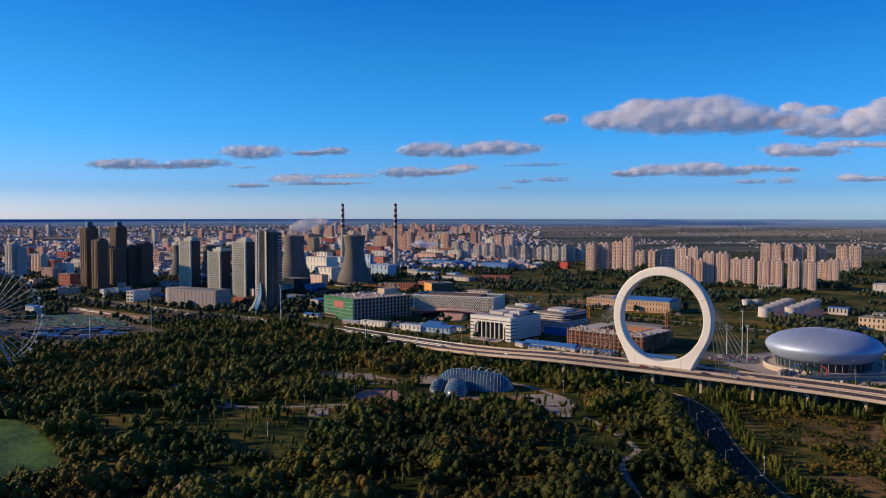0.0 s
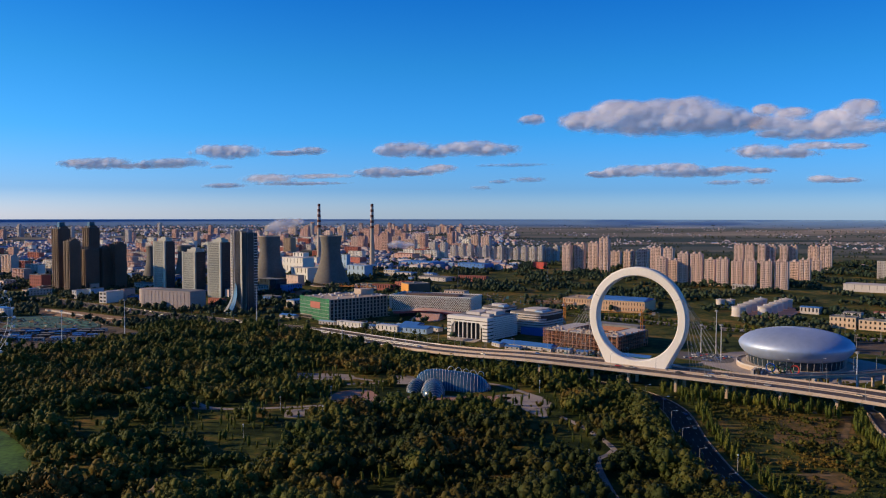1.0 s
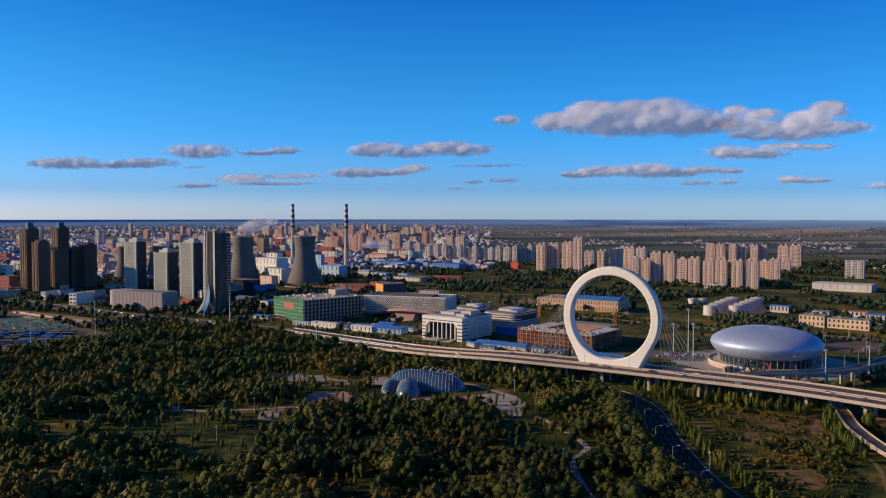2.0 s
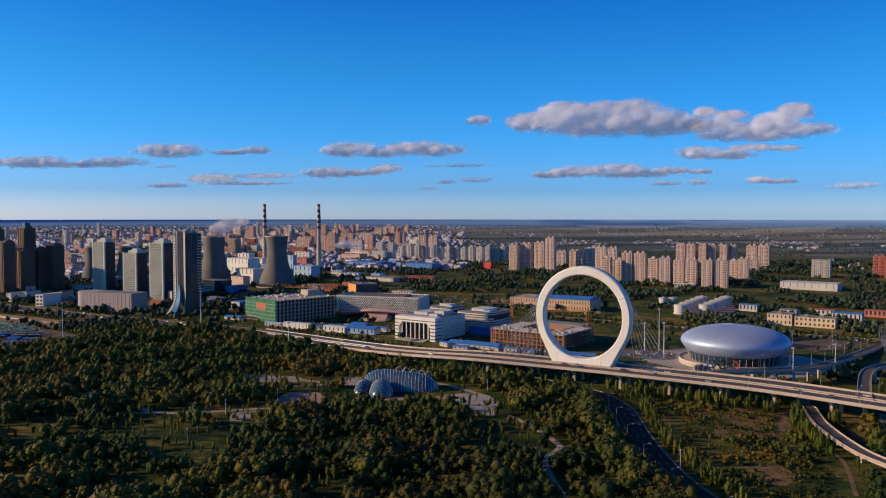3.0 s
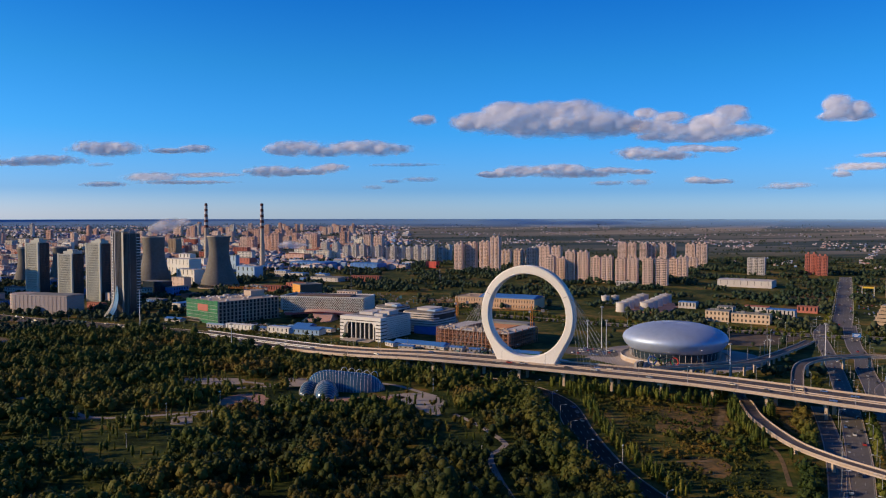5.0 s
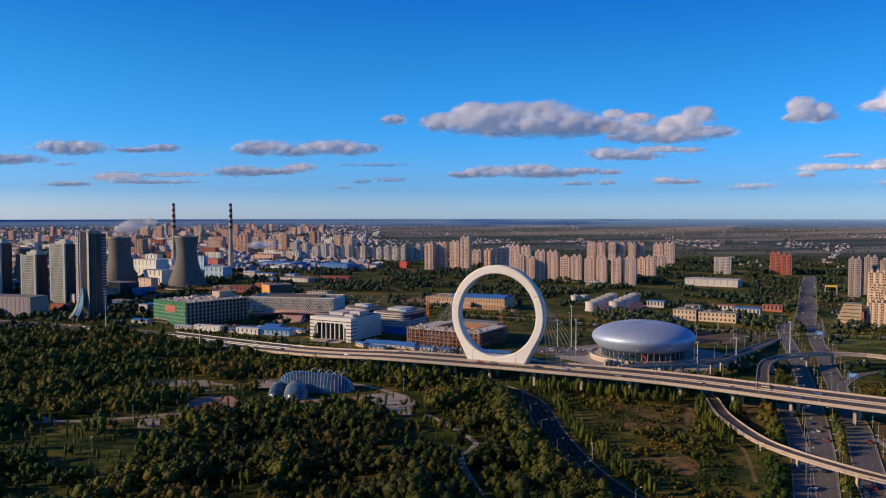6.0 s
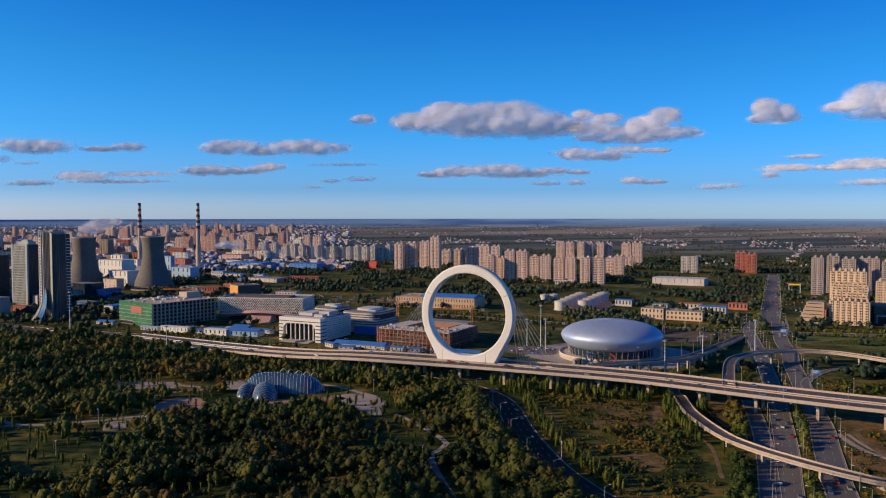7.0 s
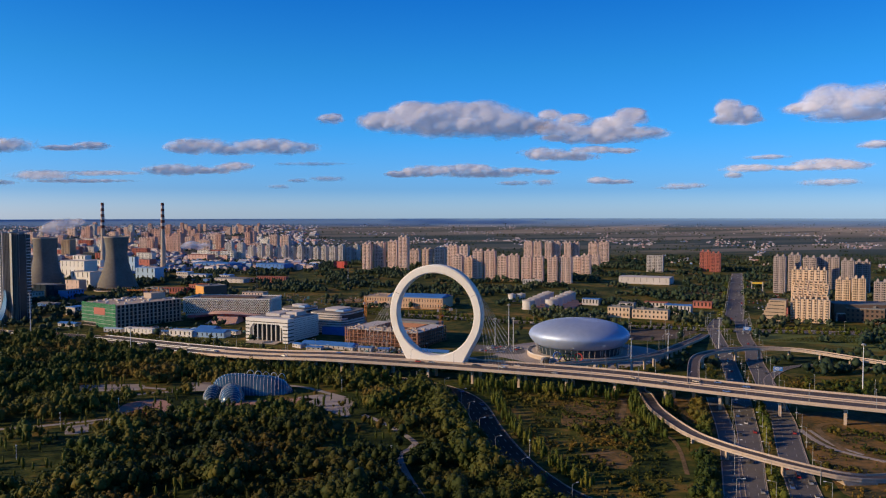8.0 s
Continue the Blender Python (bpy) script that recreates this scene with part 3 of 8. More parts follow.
# the wedge-shaped abutment where the slip bridge comes down
solid("abutment", Geo().add([(0, -3.4, -1), (15, -3.4, -1), (15, 3.4, -1), (0, 3.4, -1), (-2, -3.4, 2.6), (15, -3.4, 0.4), (15, 3.4, 0.4), (-2, 3.4, 2.6)],
                            [(3, 2, 1, 0), (4, 5, 6, 7), (0, 1, 5, 4), (1, 2, 6, 5), (2, 3, 7, 6), (3, 0, 4, 7)], pose(267, 289.9, 0, 0, 0, -8)), CONCRETE, "pale concrete abutment under the end of the slip bridge", "abutment", kind="structure")


# ---- kinds of building ----
def tower(x, y, z, w, d, h, yaw, wall, label, group="", floor=3.0, unit=11.0, glass=DARK_GLASS, category="apartment tower", lift=True, name="apartment_tower"):
    """A slab block: glass core behind floor bands and piers, with projecting stair bays and lift houses on the roof."""
    e = thing(name, x, y, z, yaw, label, category, group)
    s = min(1.0, h / 40) if z > 0 else 1.0
    floor, unit, t = floor * (0.6 if z > 30 else 1.0), unit * (0.6 if z > 30 else 1.0), 0.35
    part("glazing", Geo().box(-w / 2 + t, w / 2 - t, -d / 2 + t, d / 2 - t, -1, h - 0.3), glass, e, kind="stuff")
    g = Geo()
    n = max(2, round(h / floor))
    for k in range(n + 1):
        z0 = k * h / n
        g.box(-w / 2, w / 2, -d / 2, d / 2, z0 - (0.5 if k else 1.0), min(z0 + 0.95, h + 0.4))
    units = max(1, round(w / unit))
    step = w / units
    for k in range(units + 1):
        px = -w / 2 + k * step
        g.box(max(px - 1.0, -w / 2), min(px + 1.0, w / 2), -d / 2 - 0.12, d / 2 + 0.12, -1, h)
    for k in range(units):
        c = -w / 2 + (k + 0.5) * step
        g.box(c - step * 0.21, c - step * 0.13, -d / 2 - 0.9, d / 2 + 0.9, -1, h + 0.4)
        g.box(c + step * 0.13, c + step * 0.21, -d / 2 - 0.9, d / 2 + 0.9, -1, h + 0.4)
        for f in range(n):
            g.box(c - step * 0.19, c + step * 0.19, -d / 2 - 0.75, d / 2 + 0.75, f * h / n - 0.4, f * h / n + 0.9)
        g.box(c - step * 0.32, c - step * 0.29, -d / 2 - 0.1, d / 2 + 0.1, -1, h)
        g.box(c + step * 0.29, c + step * 0.32, -d / 2 - 0.1, d / 2 + 0.1, -1, h)
    for py in (-d / 2 + 0.6, -d / 6, d / 6, d / 2 - 2.2):
        g.box(-w / 2 - 0.1, w / 2 + 0.1, py, py + 1.6, -1, h)
    part("wall", g, wall, e)
    part("roof", Geo().box(-w / 2 + 0.2, w / 2 - 0.2, -d / 2 + 0.2, d / 2 - 0.2, h - 0.2, h + 0.55), GREY_ROOF, e)
    if lift:
        for k in range(units):
            c = -w / 2 + (k + 0.5) * step
            part("lift_house", Geo().box(c - step * 0.19, c + step * 0.19, -d * 0.28, d * 0.36, h, h + 2.6 * s).box(c - step * 0.1, c + step * 0.12, -d * 0.1, d * 0.3, h, h + 4.0 * s), wall, e)
    return e


def office(x, y, z, w, d, h, yaw, glass, frame_mat, label, floor=3.4, pitch=2.2, crown=5.0):
    """A curtain-wall high-rise with mullions, floor edges and a raised crown."""
    e = thing("office_tower", x, y, z, yaw, label, "office tower", "glass office towers")
    part("curtain_wall", Geo().box(-w / 2, w / 2, -d / 2, d / 2, -1, h), BLUE_GLASS, e)
    g, stone = Geo(), Geo()
    n = max(2, round(h / floor))
    for k in range(n + 1):
        zz = k * h / n
        g.box(-w / 2 - 0.15, w / 2 + 0.15, -d / 2 + 0.2, d / 2 + 0.15, zz - 0.15, min(zz + 0.15, h + 0.5))
        stone.box(-w / 2 - 0.3, w / 2 + 0.1, -d / 2 - 0.45, -d / 2 + 0.1, zz - 0.45, min(zz + 0.75, h + 1.2))
    for k in range(int(w / 2.0) + 1):
        px = -w / 2 + 0.6 + k * (w - 1.2) / int(w / 2.0)
        stone.box(px - 0.42, px + 0.42, -d / 2 - 0.6, -d / 2 + 0.1, -1, h + 1.2)
    for px in (-w / 2 + 0.4, w / 2 - 0.6):
        stone.box(px - 1.2, px + 1.2, -d / 2 - 0.9, -d / 2 + 1.6, -1, h + 2.2)
    part("stone_grid", stone, frame_mat, e, "pale stone grid of the sunlit face")
    part("floor_edge", g, DARK_PAINT, e, kind="stuff")
    g = Geo()
    for k in range(int(w / pitch)):
        px = -w / 2 + (k + 0.5) * pitch
        g.box(px - 0.14, px + 0.14, d / 2 - 0.3, d / 2 + 0.3, 0, h + 1.0)
    for k in range(int(d / pitch)):
        py = -d / 2 + (k + 0.5) * pitch
        g.box(-w / 2 - 0.3, w / 2 + 0.3, py - 0.14, py + 0.14, 0, h + 1.0)
    part("mullion", g, DARK_PAINT, e, kind="stuff")
    part("crown", Geo().box(-w * 0.3, w * 0.42, -d * 0.3, d * 0.35, h, h + crown).box(-w * 0.1, w * 0.3, -d * 0.2, d * 0.2, h, h + crown * 1.5), frame_mat, e)
    return e


def shed(x, y, z, w, d, h, yaw, wall, roof, label, name="low_building", category="building", pitch=0.12, floors=1, group="", bay=4.5, pier=1.3):
    """A low building: walls with window bays set back, a shallow pitched or flat roof with an overhang."""
    e = thing(name, x, y, z, yaw, label, category, group)
    part("glazing", Geo().box(-w / 2 + 0.3, w / 2 - 0.3, -d / 2 + 0.3, d / 2 - 0.3, -0.5, h - 0.2), DARK_GLASS, e, kind="stuff")
    g = Geo()
    for k in range(floors + 1):
        zz = k * h / floors
        g.box(-w / 2, w / 2, -d / 2, d / 2, zz - (0.9 if k else 1.0), min(zz + h / floors * 0.33, h))
    n = max(2, round(w / bay))
    for k in range(n + 1):
        px = -w / 2 + k * w / n
        g.box(max(px - pier, -w / 2 - 0.05), min(px + pier, w / 2 + 0.05), -d / 2 - 0.06, d / 2 + 0.06, -1, h)
    n = max(2, round(d / bay))
    for k in range(n):
        py = -d / 2 + 0.6 + k * (d - 1.2) / n
        g.box(-w / 2 - 0.06, w / 2 + 0.06, py, min(py + pier * 1.7, d / 2 - 0.4), -1, h)
    part("wall", g, wall, e)
    g = Geo()
    if pitch > 0:
        a, b, r = w / 2 + 0.5, d / 2 + 0.5, h + d / 2 * pitch
        g.add([(-a, -b, h), (a, -b, h), (a, b, h), (-a, b, h), (-a, 0, r), (a, 0, r), (-a, -b, h - 0.3), (a, -b, h - 0.3), (a, b, h - 0.3), (-a, b, h - 0.3)],
              [(0, 1, 5, 4), (2, 3, 4, 5), (3, 0, 4), (1, 2, 5), (0, 6, 7, 1), (1, 7, 8, 2), (2, 8, 9, 3), (3, 9, 6, 0), (9, 8, 7, 6)])
    else:
        g.box(-w / 2 - 0.15, w / 2 + 0.15, -d / 2 - 0.15, d / 2 + 0.15, h, h + 0.4)
        for s in (-1, 1):
            g.box(-w / 2 - 0.15, w / 2 + 0.15, s * d / 2 - 0.2, s * d / 2 + 0.2, h, h + 1.0)
            g.box(s * w / 2 - 0.2, s * w / 2 + 0.2, -d / 2 + 0.2, d / 2 - 0.2, h, h + 1.0)
        for k in range(max(1, int(w / 18))):
            c = -w / 2 + (k + 0.5) * 18 + random.uniform(-3, 3)
            if c < w / 2 - 3:
                g.box(c - 2, c + 2, -2, 2.5, h, h + random.uniform(1.5, 2.8))
    part("roof", g, roof, e)
    return e


def cooling_tower(x, y, h, base, throat, top, label):
    e = thing("cooling_tower", x, y, 0, 0, label, "cooling tower", "cooling towers")
    out, n = [], 22
    for k in range(n + 1):
        u = k / n
        zt = 0.68
        if u < zt:
            r = throat * math.sqrt(1 + ((base / throat) ** 2 - 1) * ((zt - u) / zt) ** 2)
        else:
            r = throat * math.sqrt(1 + ((top / throat) ** 2 - 1) * ((u - zt) / (1 - zt)) ** 2)
        out.append((r, 6 + u * (h - 6)))
    shell = out + [(r - 0.9, zz) for r, zz in reversed(out)]
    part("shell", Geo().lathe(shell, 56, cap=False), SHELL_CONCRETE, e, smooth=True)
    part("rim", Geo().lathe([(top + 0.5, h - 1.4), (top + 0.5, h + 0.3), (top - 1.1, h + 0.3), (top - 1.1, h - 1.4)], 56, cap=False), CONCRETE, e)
    for k in range(28):
        a, b = 2 * math.pi * k / 28, 2 * math.pi * (k + 0.5) / 28
        part("leg", Geo().tube((base * 1.06 * math.cos(a), base * 1.06 * math.sin(a), -0.5), (base * math.cos(b), base * math.sin(b), 6.2), 0.45, n=5), OLD_CONCRETE, e)
    part("basin", Geo().lathe([(base * 1.12, -0.5), (base * 1.12, 1.2), (base * 1.09, 1.2), (base * 1.09, 0.3)], 56), CONCRETE, e)
    return e


def chimney(x, y, h, r0, r1, banded, label):
    e = thing("chimney", x, y, 0, 0, label, "chimney", "power plant chimneys")
    part("shaft", Geo().lathe([(r0, -1), (r0 * 0.8 + r1 * 0.2, h * 0.15), (r1, h), (r1 - 0.5, h), (r1 - 0.5, h - 3)], 24), CONCRETE, e, smooth=False)
    bands = 9
    low = h * banded
    for k in range(0, bands):
        z0, z1 = low + (h - low) * k / bands, low + (h - low) * (k + 1) / bands
        ra, rb = (r0 + (r1 - r0) * (z / h) for z in (z0, z1))
        part("band", Geo().lathe([(ra + 0.5, z0), (rb + 0.5, z1)], 24), BRICK_BAND if k % 2 == 0 else PALE, e, "faded dark red warning band" if k % 2 == 0 else "faded white warning band")
    part("platform", Geo().lathe([(r1 + 1.8, h * 0.78), (r1 + 1.8, h * 0.78 + 0.6)], 20), STEEL, e)
    return e


BRICK_BAND = surface("dark_red_band", (0.10, 0.03, 0.025), (0.16, 0.05, 0.04), rough=0.8)


# ---- buildings ----
# dark brown high-rises
part('crown', Geo().box(-5, 5, -5, 5, 97, 108, top=0.8), BLUE_GLASS, tower(-569.4, 1289.9, 0.0, 22.1, 19.9, 97.5, -42.0, BROWN, "dark brown tiled residential high-rise with sunlit edge", group="dark high-rises", unit=8.0))
tower(-536.0, 1251.1, 0.0, 19.5, 17.6, 78.9, -42.0, BROWN, "dark brown tiled residential high-rise with sunlit edge", group="dark high-rises", unit=8.0)
part('crown', Geo().box(-5, 5, -5, 5, 97, 108, top=0.8), BLUE_GLASS, tower(-542.6, 1339.7, 0.0, 20.9, 18.8, 98.5, -42.0, BROWN, "dark brown tiled residential high-rise with sunlit edge", group="dark high-rises", unit=8.0))
tower(-524.1, 1282.7, 0.0, 25.3, 22.8, 65.5, -42.0, BROWN, "dark brown tiled residential high-rise with sunlit edge", group="dark high-rises", unit=8.0)
tower(-504.5, 1296.3, 0.0, 15.6, 14.0, 66.5, -42.0, BROWN, "dark brown tiled residential high-rise with sunlit edge", group="dark high-rises", unit=8.0)
tower(-484.7, 1299.8, 0.0, 21.0, 18.9, 72.8, -42.0, BROWN, "dark brown tiled residential high-rise with sunlit edge", group="dark high-rises", unit=8.0)

# apartment rows beyond the ring
tower(321.4, 1733.8, 0.0, 19.3, 14.0, 54.8, -35.0, BEIGE, "sunlit beige apartment tower with vertical bays", group="beige apartment rows")
tower(349.1, 1734.4, 0.0, 23.1, 14.0, 57.3, -35.0, BEIGE, "sunlit beige apartment tower with vertical bays", group="beige apartment rows")
tower(375.3, 1716.8, 0.0, 21.6, 14.0, 60.3, -35.0, BEIGE, "sunlit beige apartment tower with vertical bays", group="beige apartment rows")
tower(391.1, 1682.9, 0.0, 20.0, 14.0, 70.9, -35.0, BEIGE, "sunlit beige apartment tower with vertical bays", group="beige apartment rows")
tower(461.3, 1866.6, 0.0, 22.6, 14.0, 34.1, -35.0, BEIGE, "sunlit beige apartment tower with vertical bays", group="beige apartment rows")
tower(448.4, 1699.9, 0.0, 21.5, 14.0, 43.0, -35.0, BEIGE, "sunlit beige apartment tower with vertical bays", group="beige apartment rows")
tower(472.7, 1683.4, 0.0, 23.6, 14.0, 46.2, -35.0, BEIGE, "sunlit beige apartment tower with vertical bays", group="beige apartment rows")
tower(482.8, 1619.6, 0.0, 21.5, 14.0, 53.5, -35.0, BEIGE, "sunlit beige apartment tower with vertical bays", group="beige apartment rows")
tower(498.5, 1589.2, 0.0, 18.9, 14.0, 53.6, -35.0, BEIGE, "sunlit beige apartment tower with vertical bays", group="beige apartment rows")
tower(455.8, 1430.0, 0.0, 18.7, 14.0, 39.2, -35.0, BEIGE, "sunlit beige apartment tower with vertical bays", group="beige apartment rows")
tower(468.2, 1406.5, 0.0, 18.4, 14.0, 52.4, -35.0, BEIGE, "sunlit beige apartment tower with vertical bays", group="beige apartment rows")
tower(487.6, 1395.1, 0.0, 19.2, 14.0, 52.0, -35.0, BEIGE, "sunlit beige apartment tower with vertical bays", group="beige apartment rows")
tower(429.4, 1406.3, 0.0, 16.3, 14.0, 43.5, -35.0, BEIGE, "sunlit beige apartment tower with vertical bays", group="beige apartment rows")
tower(503.5, 1372.5, 0.0, 16.1, 14.0, 43.5, -35.0, BEIGE, "sunlit beige apartment tower with vertical bays", group="beige apartment rows")
tower(517.1, 1351.0, 0.0, 18.6, 14.0, 45.6, -35.0, BEIGE, "sunlit beige apartment tower with vertical bays", group="beige apartment rows")
tower(537.6, 1340.2, 0.0, 16.8, 14.0, 42.4, -35.0, BEIGE, "sunlit beige apartment tower with vertical bays", group="beige apartment rows")
tower(551.3, 1319.6, 0.0, 17.4, 14.0, 44.6, -35.0, BEIGE, "sunlit beige apartment tower with vertical bays", group="beige apartment rows")
tower(566.2, 1289.7, 0.0, 17.0, 14.0, 45.4, -35.0, BEIGE, "sunlit beige apartment tower with vertical bays", group="beige apartment rows")
tower(586.5, 1280.1, 0.0, 20.3, 14.0, 45.1, -35.0, BEIGE, "sunlit beige apartment tower with vertical bays", group="beige apartment rows")
tower(769.5, 1908.6, 0.0, 20.8, 14.0, 48.3, -35.0, BEIGE, "sunlit beige apartment tower with vertical bays", group="beige apartment rows")
tower(786.3, 1887.5, 0.0, 18.2, 14.0, 49.1, -35.0, BEIGE, "sunlit beige apartment tower with vertical bays", group="beige apartment rows")
tower(807.4, 1866.9, 0.0, 16.8, 14.0, 48.6, -35.0, BEIGE, "sunlit beige apartment tower with vertical bays", group="beige apartment rows")
tower(829.2, 1867.0, 0.0, 18.0, 14.0, 48.6, -35.0, BEIGE, "sunlit beige apartment tower with vertical bays", group="beige apartment rows")
tower(850.9, 1846.8, 0.0, 16.7, 14.0, 48.1, -35.0, BEIGE, "sunlit beige apartment tower with vertical bays", group="beige apartment rows")
tower(873.1, 1846.9, 0.0, 16.8, 14.0, 48.1, -35.0, BEIGE, "sunlit beige apartment tower with vertical bays", group="beige apartment rows")
tower(892.0, 1789.1, 0.0, 21.9, 14.0, 49.1, -35.0, BEIGE, "sunlit beige apartment tower with vertical bays", group="beige apartment rows")
tower(902.2, 1752.4, 0.0, 23.7, 14.0, 51.8, -35.0, BEIGE, "sunlit beige apartment tower with vertical bays", group="beige apartment rows")
tower(701.4, 1479.2, 0.0, 16.1, 14.0, 33.3, -35.0, BEIGE, "sunlit beige apartment tower with vertical bays", group="beige apartment rows")
tower(710.0, 1454.1, 0.0, 17.7, 14.0, 37.9, -35.0, BEIGE, "sunlit beige apartment tower with vertical bays", group="beige apartment rows")
tower(845.3, 1683.3, 0.0, 18.5, 14.0, 22.5, -35.0, BEIGE, "sunlit beige apartment tower with vertical bays", group="beige apartment rows")

# grey-white apartment slabs further off
tower(134.5, 2117.2, 0.0, 13.2, 14.0, 40.2, -38.0, PALE, "pale grey apartment slab among trees", group="pale slabs", category="apartment block")
tower(155.5, 2117.4, 0.0, 13.3, 14.0, 35.7, -38.0, PALE, "pale grey apartment slab among trees", group="pale slabs", category="apartment block")
tower(172.7, 2091.0, 0.0, 9.9, 14.0, 38.3, -38.0, PALE, "pale grey apartment slab among trees", group="pale slabs", category="apartment block")
tower(192.0, 2091.7, 0.0, 13.2, 14.0, 35.3, -38.0, PALE, "pale grey apartment slab among trees", group="pale slabs", category="apartment block")
tower(210.1, 2066.6, 0.0, 13.0, 14.0, 39.2, -38.0, PALE, "pale grey apartment slab among trees", group="pale slabs", category="apartment block")
tower(230.5, 2066.7, 0.0, 13.1, 14.0, 37.8, -38.0, PALE, "pale grey apartment slab among trees", group="pale slabs", category="apartment block")
tower(248.0, 2042.2, 0.0, 12.9, 14.0, 35.9, -38.0, PALE, "pale grey apartment slab among trees", group="pale slabs", category="apartment block")
tower(265.0, 2018.2, 0.0, 12.8, 14.0, 39.7, -38.0, PALE, "pale grey apartment slab among trees", group="pale slabs", category="apartment block")
tower(283.1, 1995.2, 0.0, 15.6, 14.0, 39.3, -38.0, PALE, "pale grey apartment slab among trees", group="pale slabs", category="apartment block")
tower(300.7, 1971.9, 0.0, 12.5, 14.0, 43.0, -38.0, PALE, "pale grey apartment slab among trees", group="pale slabs", category="apartment block")
tower(320.2, 1972.0, 0.0, 12.6, 14.0, 37.5, -38.0, PALE, "pale grey apartment slab among trees", group="pale slabs", category="apartment block")
tower(338.3, 1972.1, 0.0, 12.6, 14.0, 43.0, -38.0, PALE, "pale grey apartment slab among trees", group="pale slabs", category="apartment block")
tower(93.5, 2171.4, 0.0, 17.0, 14.0, 35.1, -38.0, PALE, "pale grey apartment slab among trees", group="pale slabs", category="apartment block")
tower(115.0, 2143.6, 0.0, 13.4, 14.0, 40.7, -38.0, PALE, "pale grey apartment slab among trees", group="pale slabs", category="apartment block")
tower(67.6, 2227.9, 0.0, 17.5, 14.0, 42.3, -38.0, PALE, "pale grey apartment slab among trees", group="pale slabs", category="apartment block")
tower(40.4, 2383.8, 0.0, 22.9, 14.0, 38.5, -38.0, PALE, "pale grey apartment slab among trees", group="pale slabs", category="apartment block")

# towers east of the avenue
tower(828.2, 1032.9, 0.0, 16.8, 16.0, 54.9, -47.0, GREY_PINK, "cream apartment tower with stepped roofs beside the avenue", group="cream towers", unit=9.0)
tower(868.0, 1048.9, 0.0, 17.3, 16.0, 56.1, -47.0, GREY_PINK, "cream apartment tower with stepped roofs beside the avenue", group="cream towers", unit=9.0)
tower(917.3, 1073.3, 0.0, 19.6, 16.0, 49.6, -47.0, GREY_PINK, "cream apartment tower with stepped roofs beside the avenue", group="cream towers", unit=9.0)
tower(946.4, 1064.9, 0.0, 30.3, 16.0, 50.5, -47.0, GREY_PINK, "cream apartment tower with stepped roofs beside the avenue", group="cream towers", unit=9.0)
tower(919.9, 996.0, 0.0, 17.1, 16.0, 49.4, -47.0, GREY_PINK, "cream apartment tower with stepped roofs beside the avenue", group="cream towers", unit=9.0)
tower(954.5, 1003.8, 0.0, 20.4, 16.0, 46.6, -47.0, GREY_PINK, "cream apartment tower with stepped roofs beside the avenue", group="cream towers", unit=9.0)
tower(786.1, 858.5, 0.0, 17.1, 16.0, 34.4, -47.0, CREAM, "cream apartment tower with stepped roofs beside the avenue", group="cream towers", unit=9.0)
tower(796.0, 842.3, 0.0, 15.7, 16.0, 36.9, -47.0, CREAM, "cream apartment tower with stepped roofs beside the avenue", group="cream towers", unit=9.0)
tower(869.7, 881.8, 0.0, 16.7, 16.0, 27.5, -47.0, GREY_PINK, "cream apartment tower with stepped roofs beside the avenue", group="cream towers", unit=9.0)
tower(633.2, 739.1, 0.0, 39.8, 10.0, 25.6, -47.0, CREAM, "cream apartment block with close rows of balconies", group="cream towers", unit=6.0)
tower(656.2, 768.3, 0.0, 36.9, 13.0, 55.6, -47.0, CREAM, "tall cream apartment tower rising behind a lower block", group="cream towers", unit=6.0)



def terraces(x, y, w, yaw, low, high):
    """Stepped roof terraces climbing from a lower block to the tower behind it."""
    e = thing("terraced_block", x, y, 0, yaw, "cream terraced flats stepping back below the tall tower", "apartment block", "cream towers")
    pick_ = random.Random(12)
    tiers = 7
    for k in range(tiers):
        z0, z1 = low + (high - low) * k / tiers, low + (high - low) * (k + 1) / tiers
        y0, inset = 2.2 * k, pick_.uniform(0, 2.5)
        part("tier", Geo().box(-w / 2 + inset, w / 2 - inset, y0, 2.2 * tiers + 4, z0 - (25 if k == 0 else 0.5), z1), CREAM, e)
        n = 7
        for j in range(n):
            c = -w / 2 + inset + (j + 0.5) * (w - 2 * inset) / n
            if pick_.random() < 0.62:
                part("balcony", Geo().box(c - 1.9, c + 1.9, y0 - 1.1, y0 - 0.02, z0 - 0.4, z0 + 1.1).box(c - 2.0, c - 1.5, y0 - 1.1, y0 - 0.02, z0 + 1.1, z1 + 0.8).box(c + 1.5, c + 2.0, y0 - 1.1, y0 - 0.02, z0 + 1.1, z1 + 0.8), CREAM, e)
            part("window", Geo().box(c - 1.3, c + 1.3, y0 - 0.12, y0 + 0.2, z0 + 1.0, z1 - 0.5), DARK_GLASS, e)
    return e


terraces(636.5, 744.5, 37.5, -47, 25.6, 44)

# single blocks
tower(878.6, 1478.2, 0.0, 32.8, 16.0, 33.9, -40.0, PALE, "white office block with grid of windows", category="office block", lift=False, name="office_block")
tower(986.2, 1461.2, 0.0, 20.8, 16.0, 41.2, -40.0, BRICK, "red brick apartment block in fields", unit=9.0, category="apartment block")
tower(997.2, 1440.6, 0.0, 19.6, 16.0, 38.5, -40.0, BRICK, "red brick apartment block in fields", unit=9.0, category="apartment block")
tower(-401.9, 2487.6, 0.1, 29.5, 24.0, 48.7, -35.0, TAN, "tan plant tower beside the cooling tower", category="block", lift=False, name="plant_block")

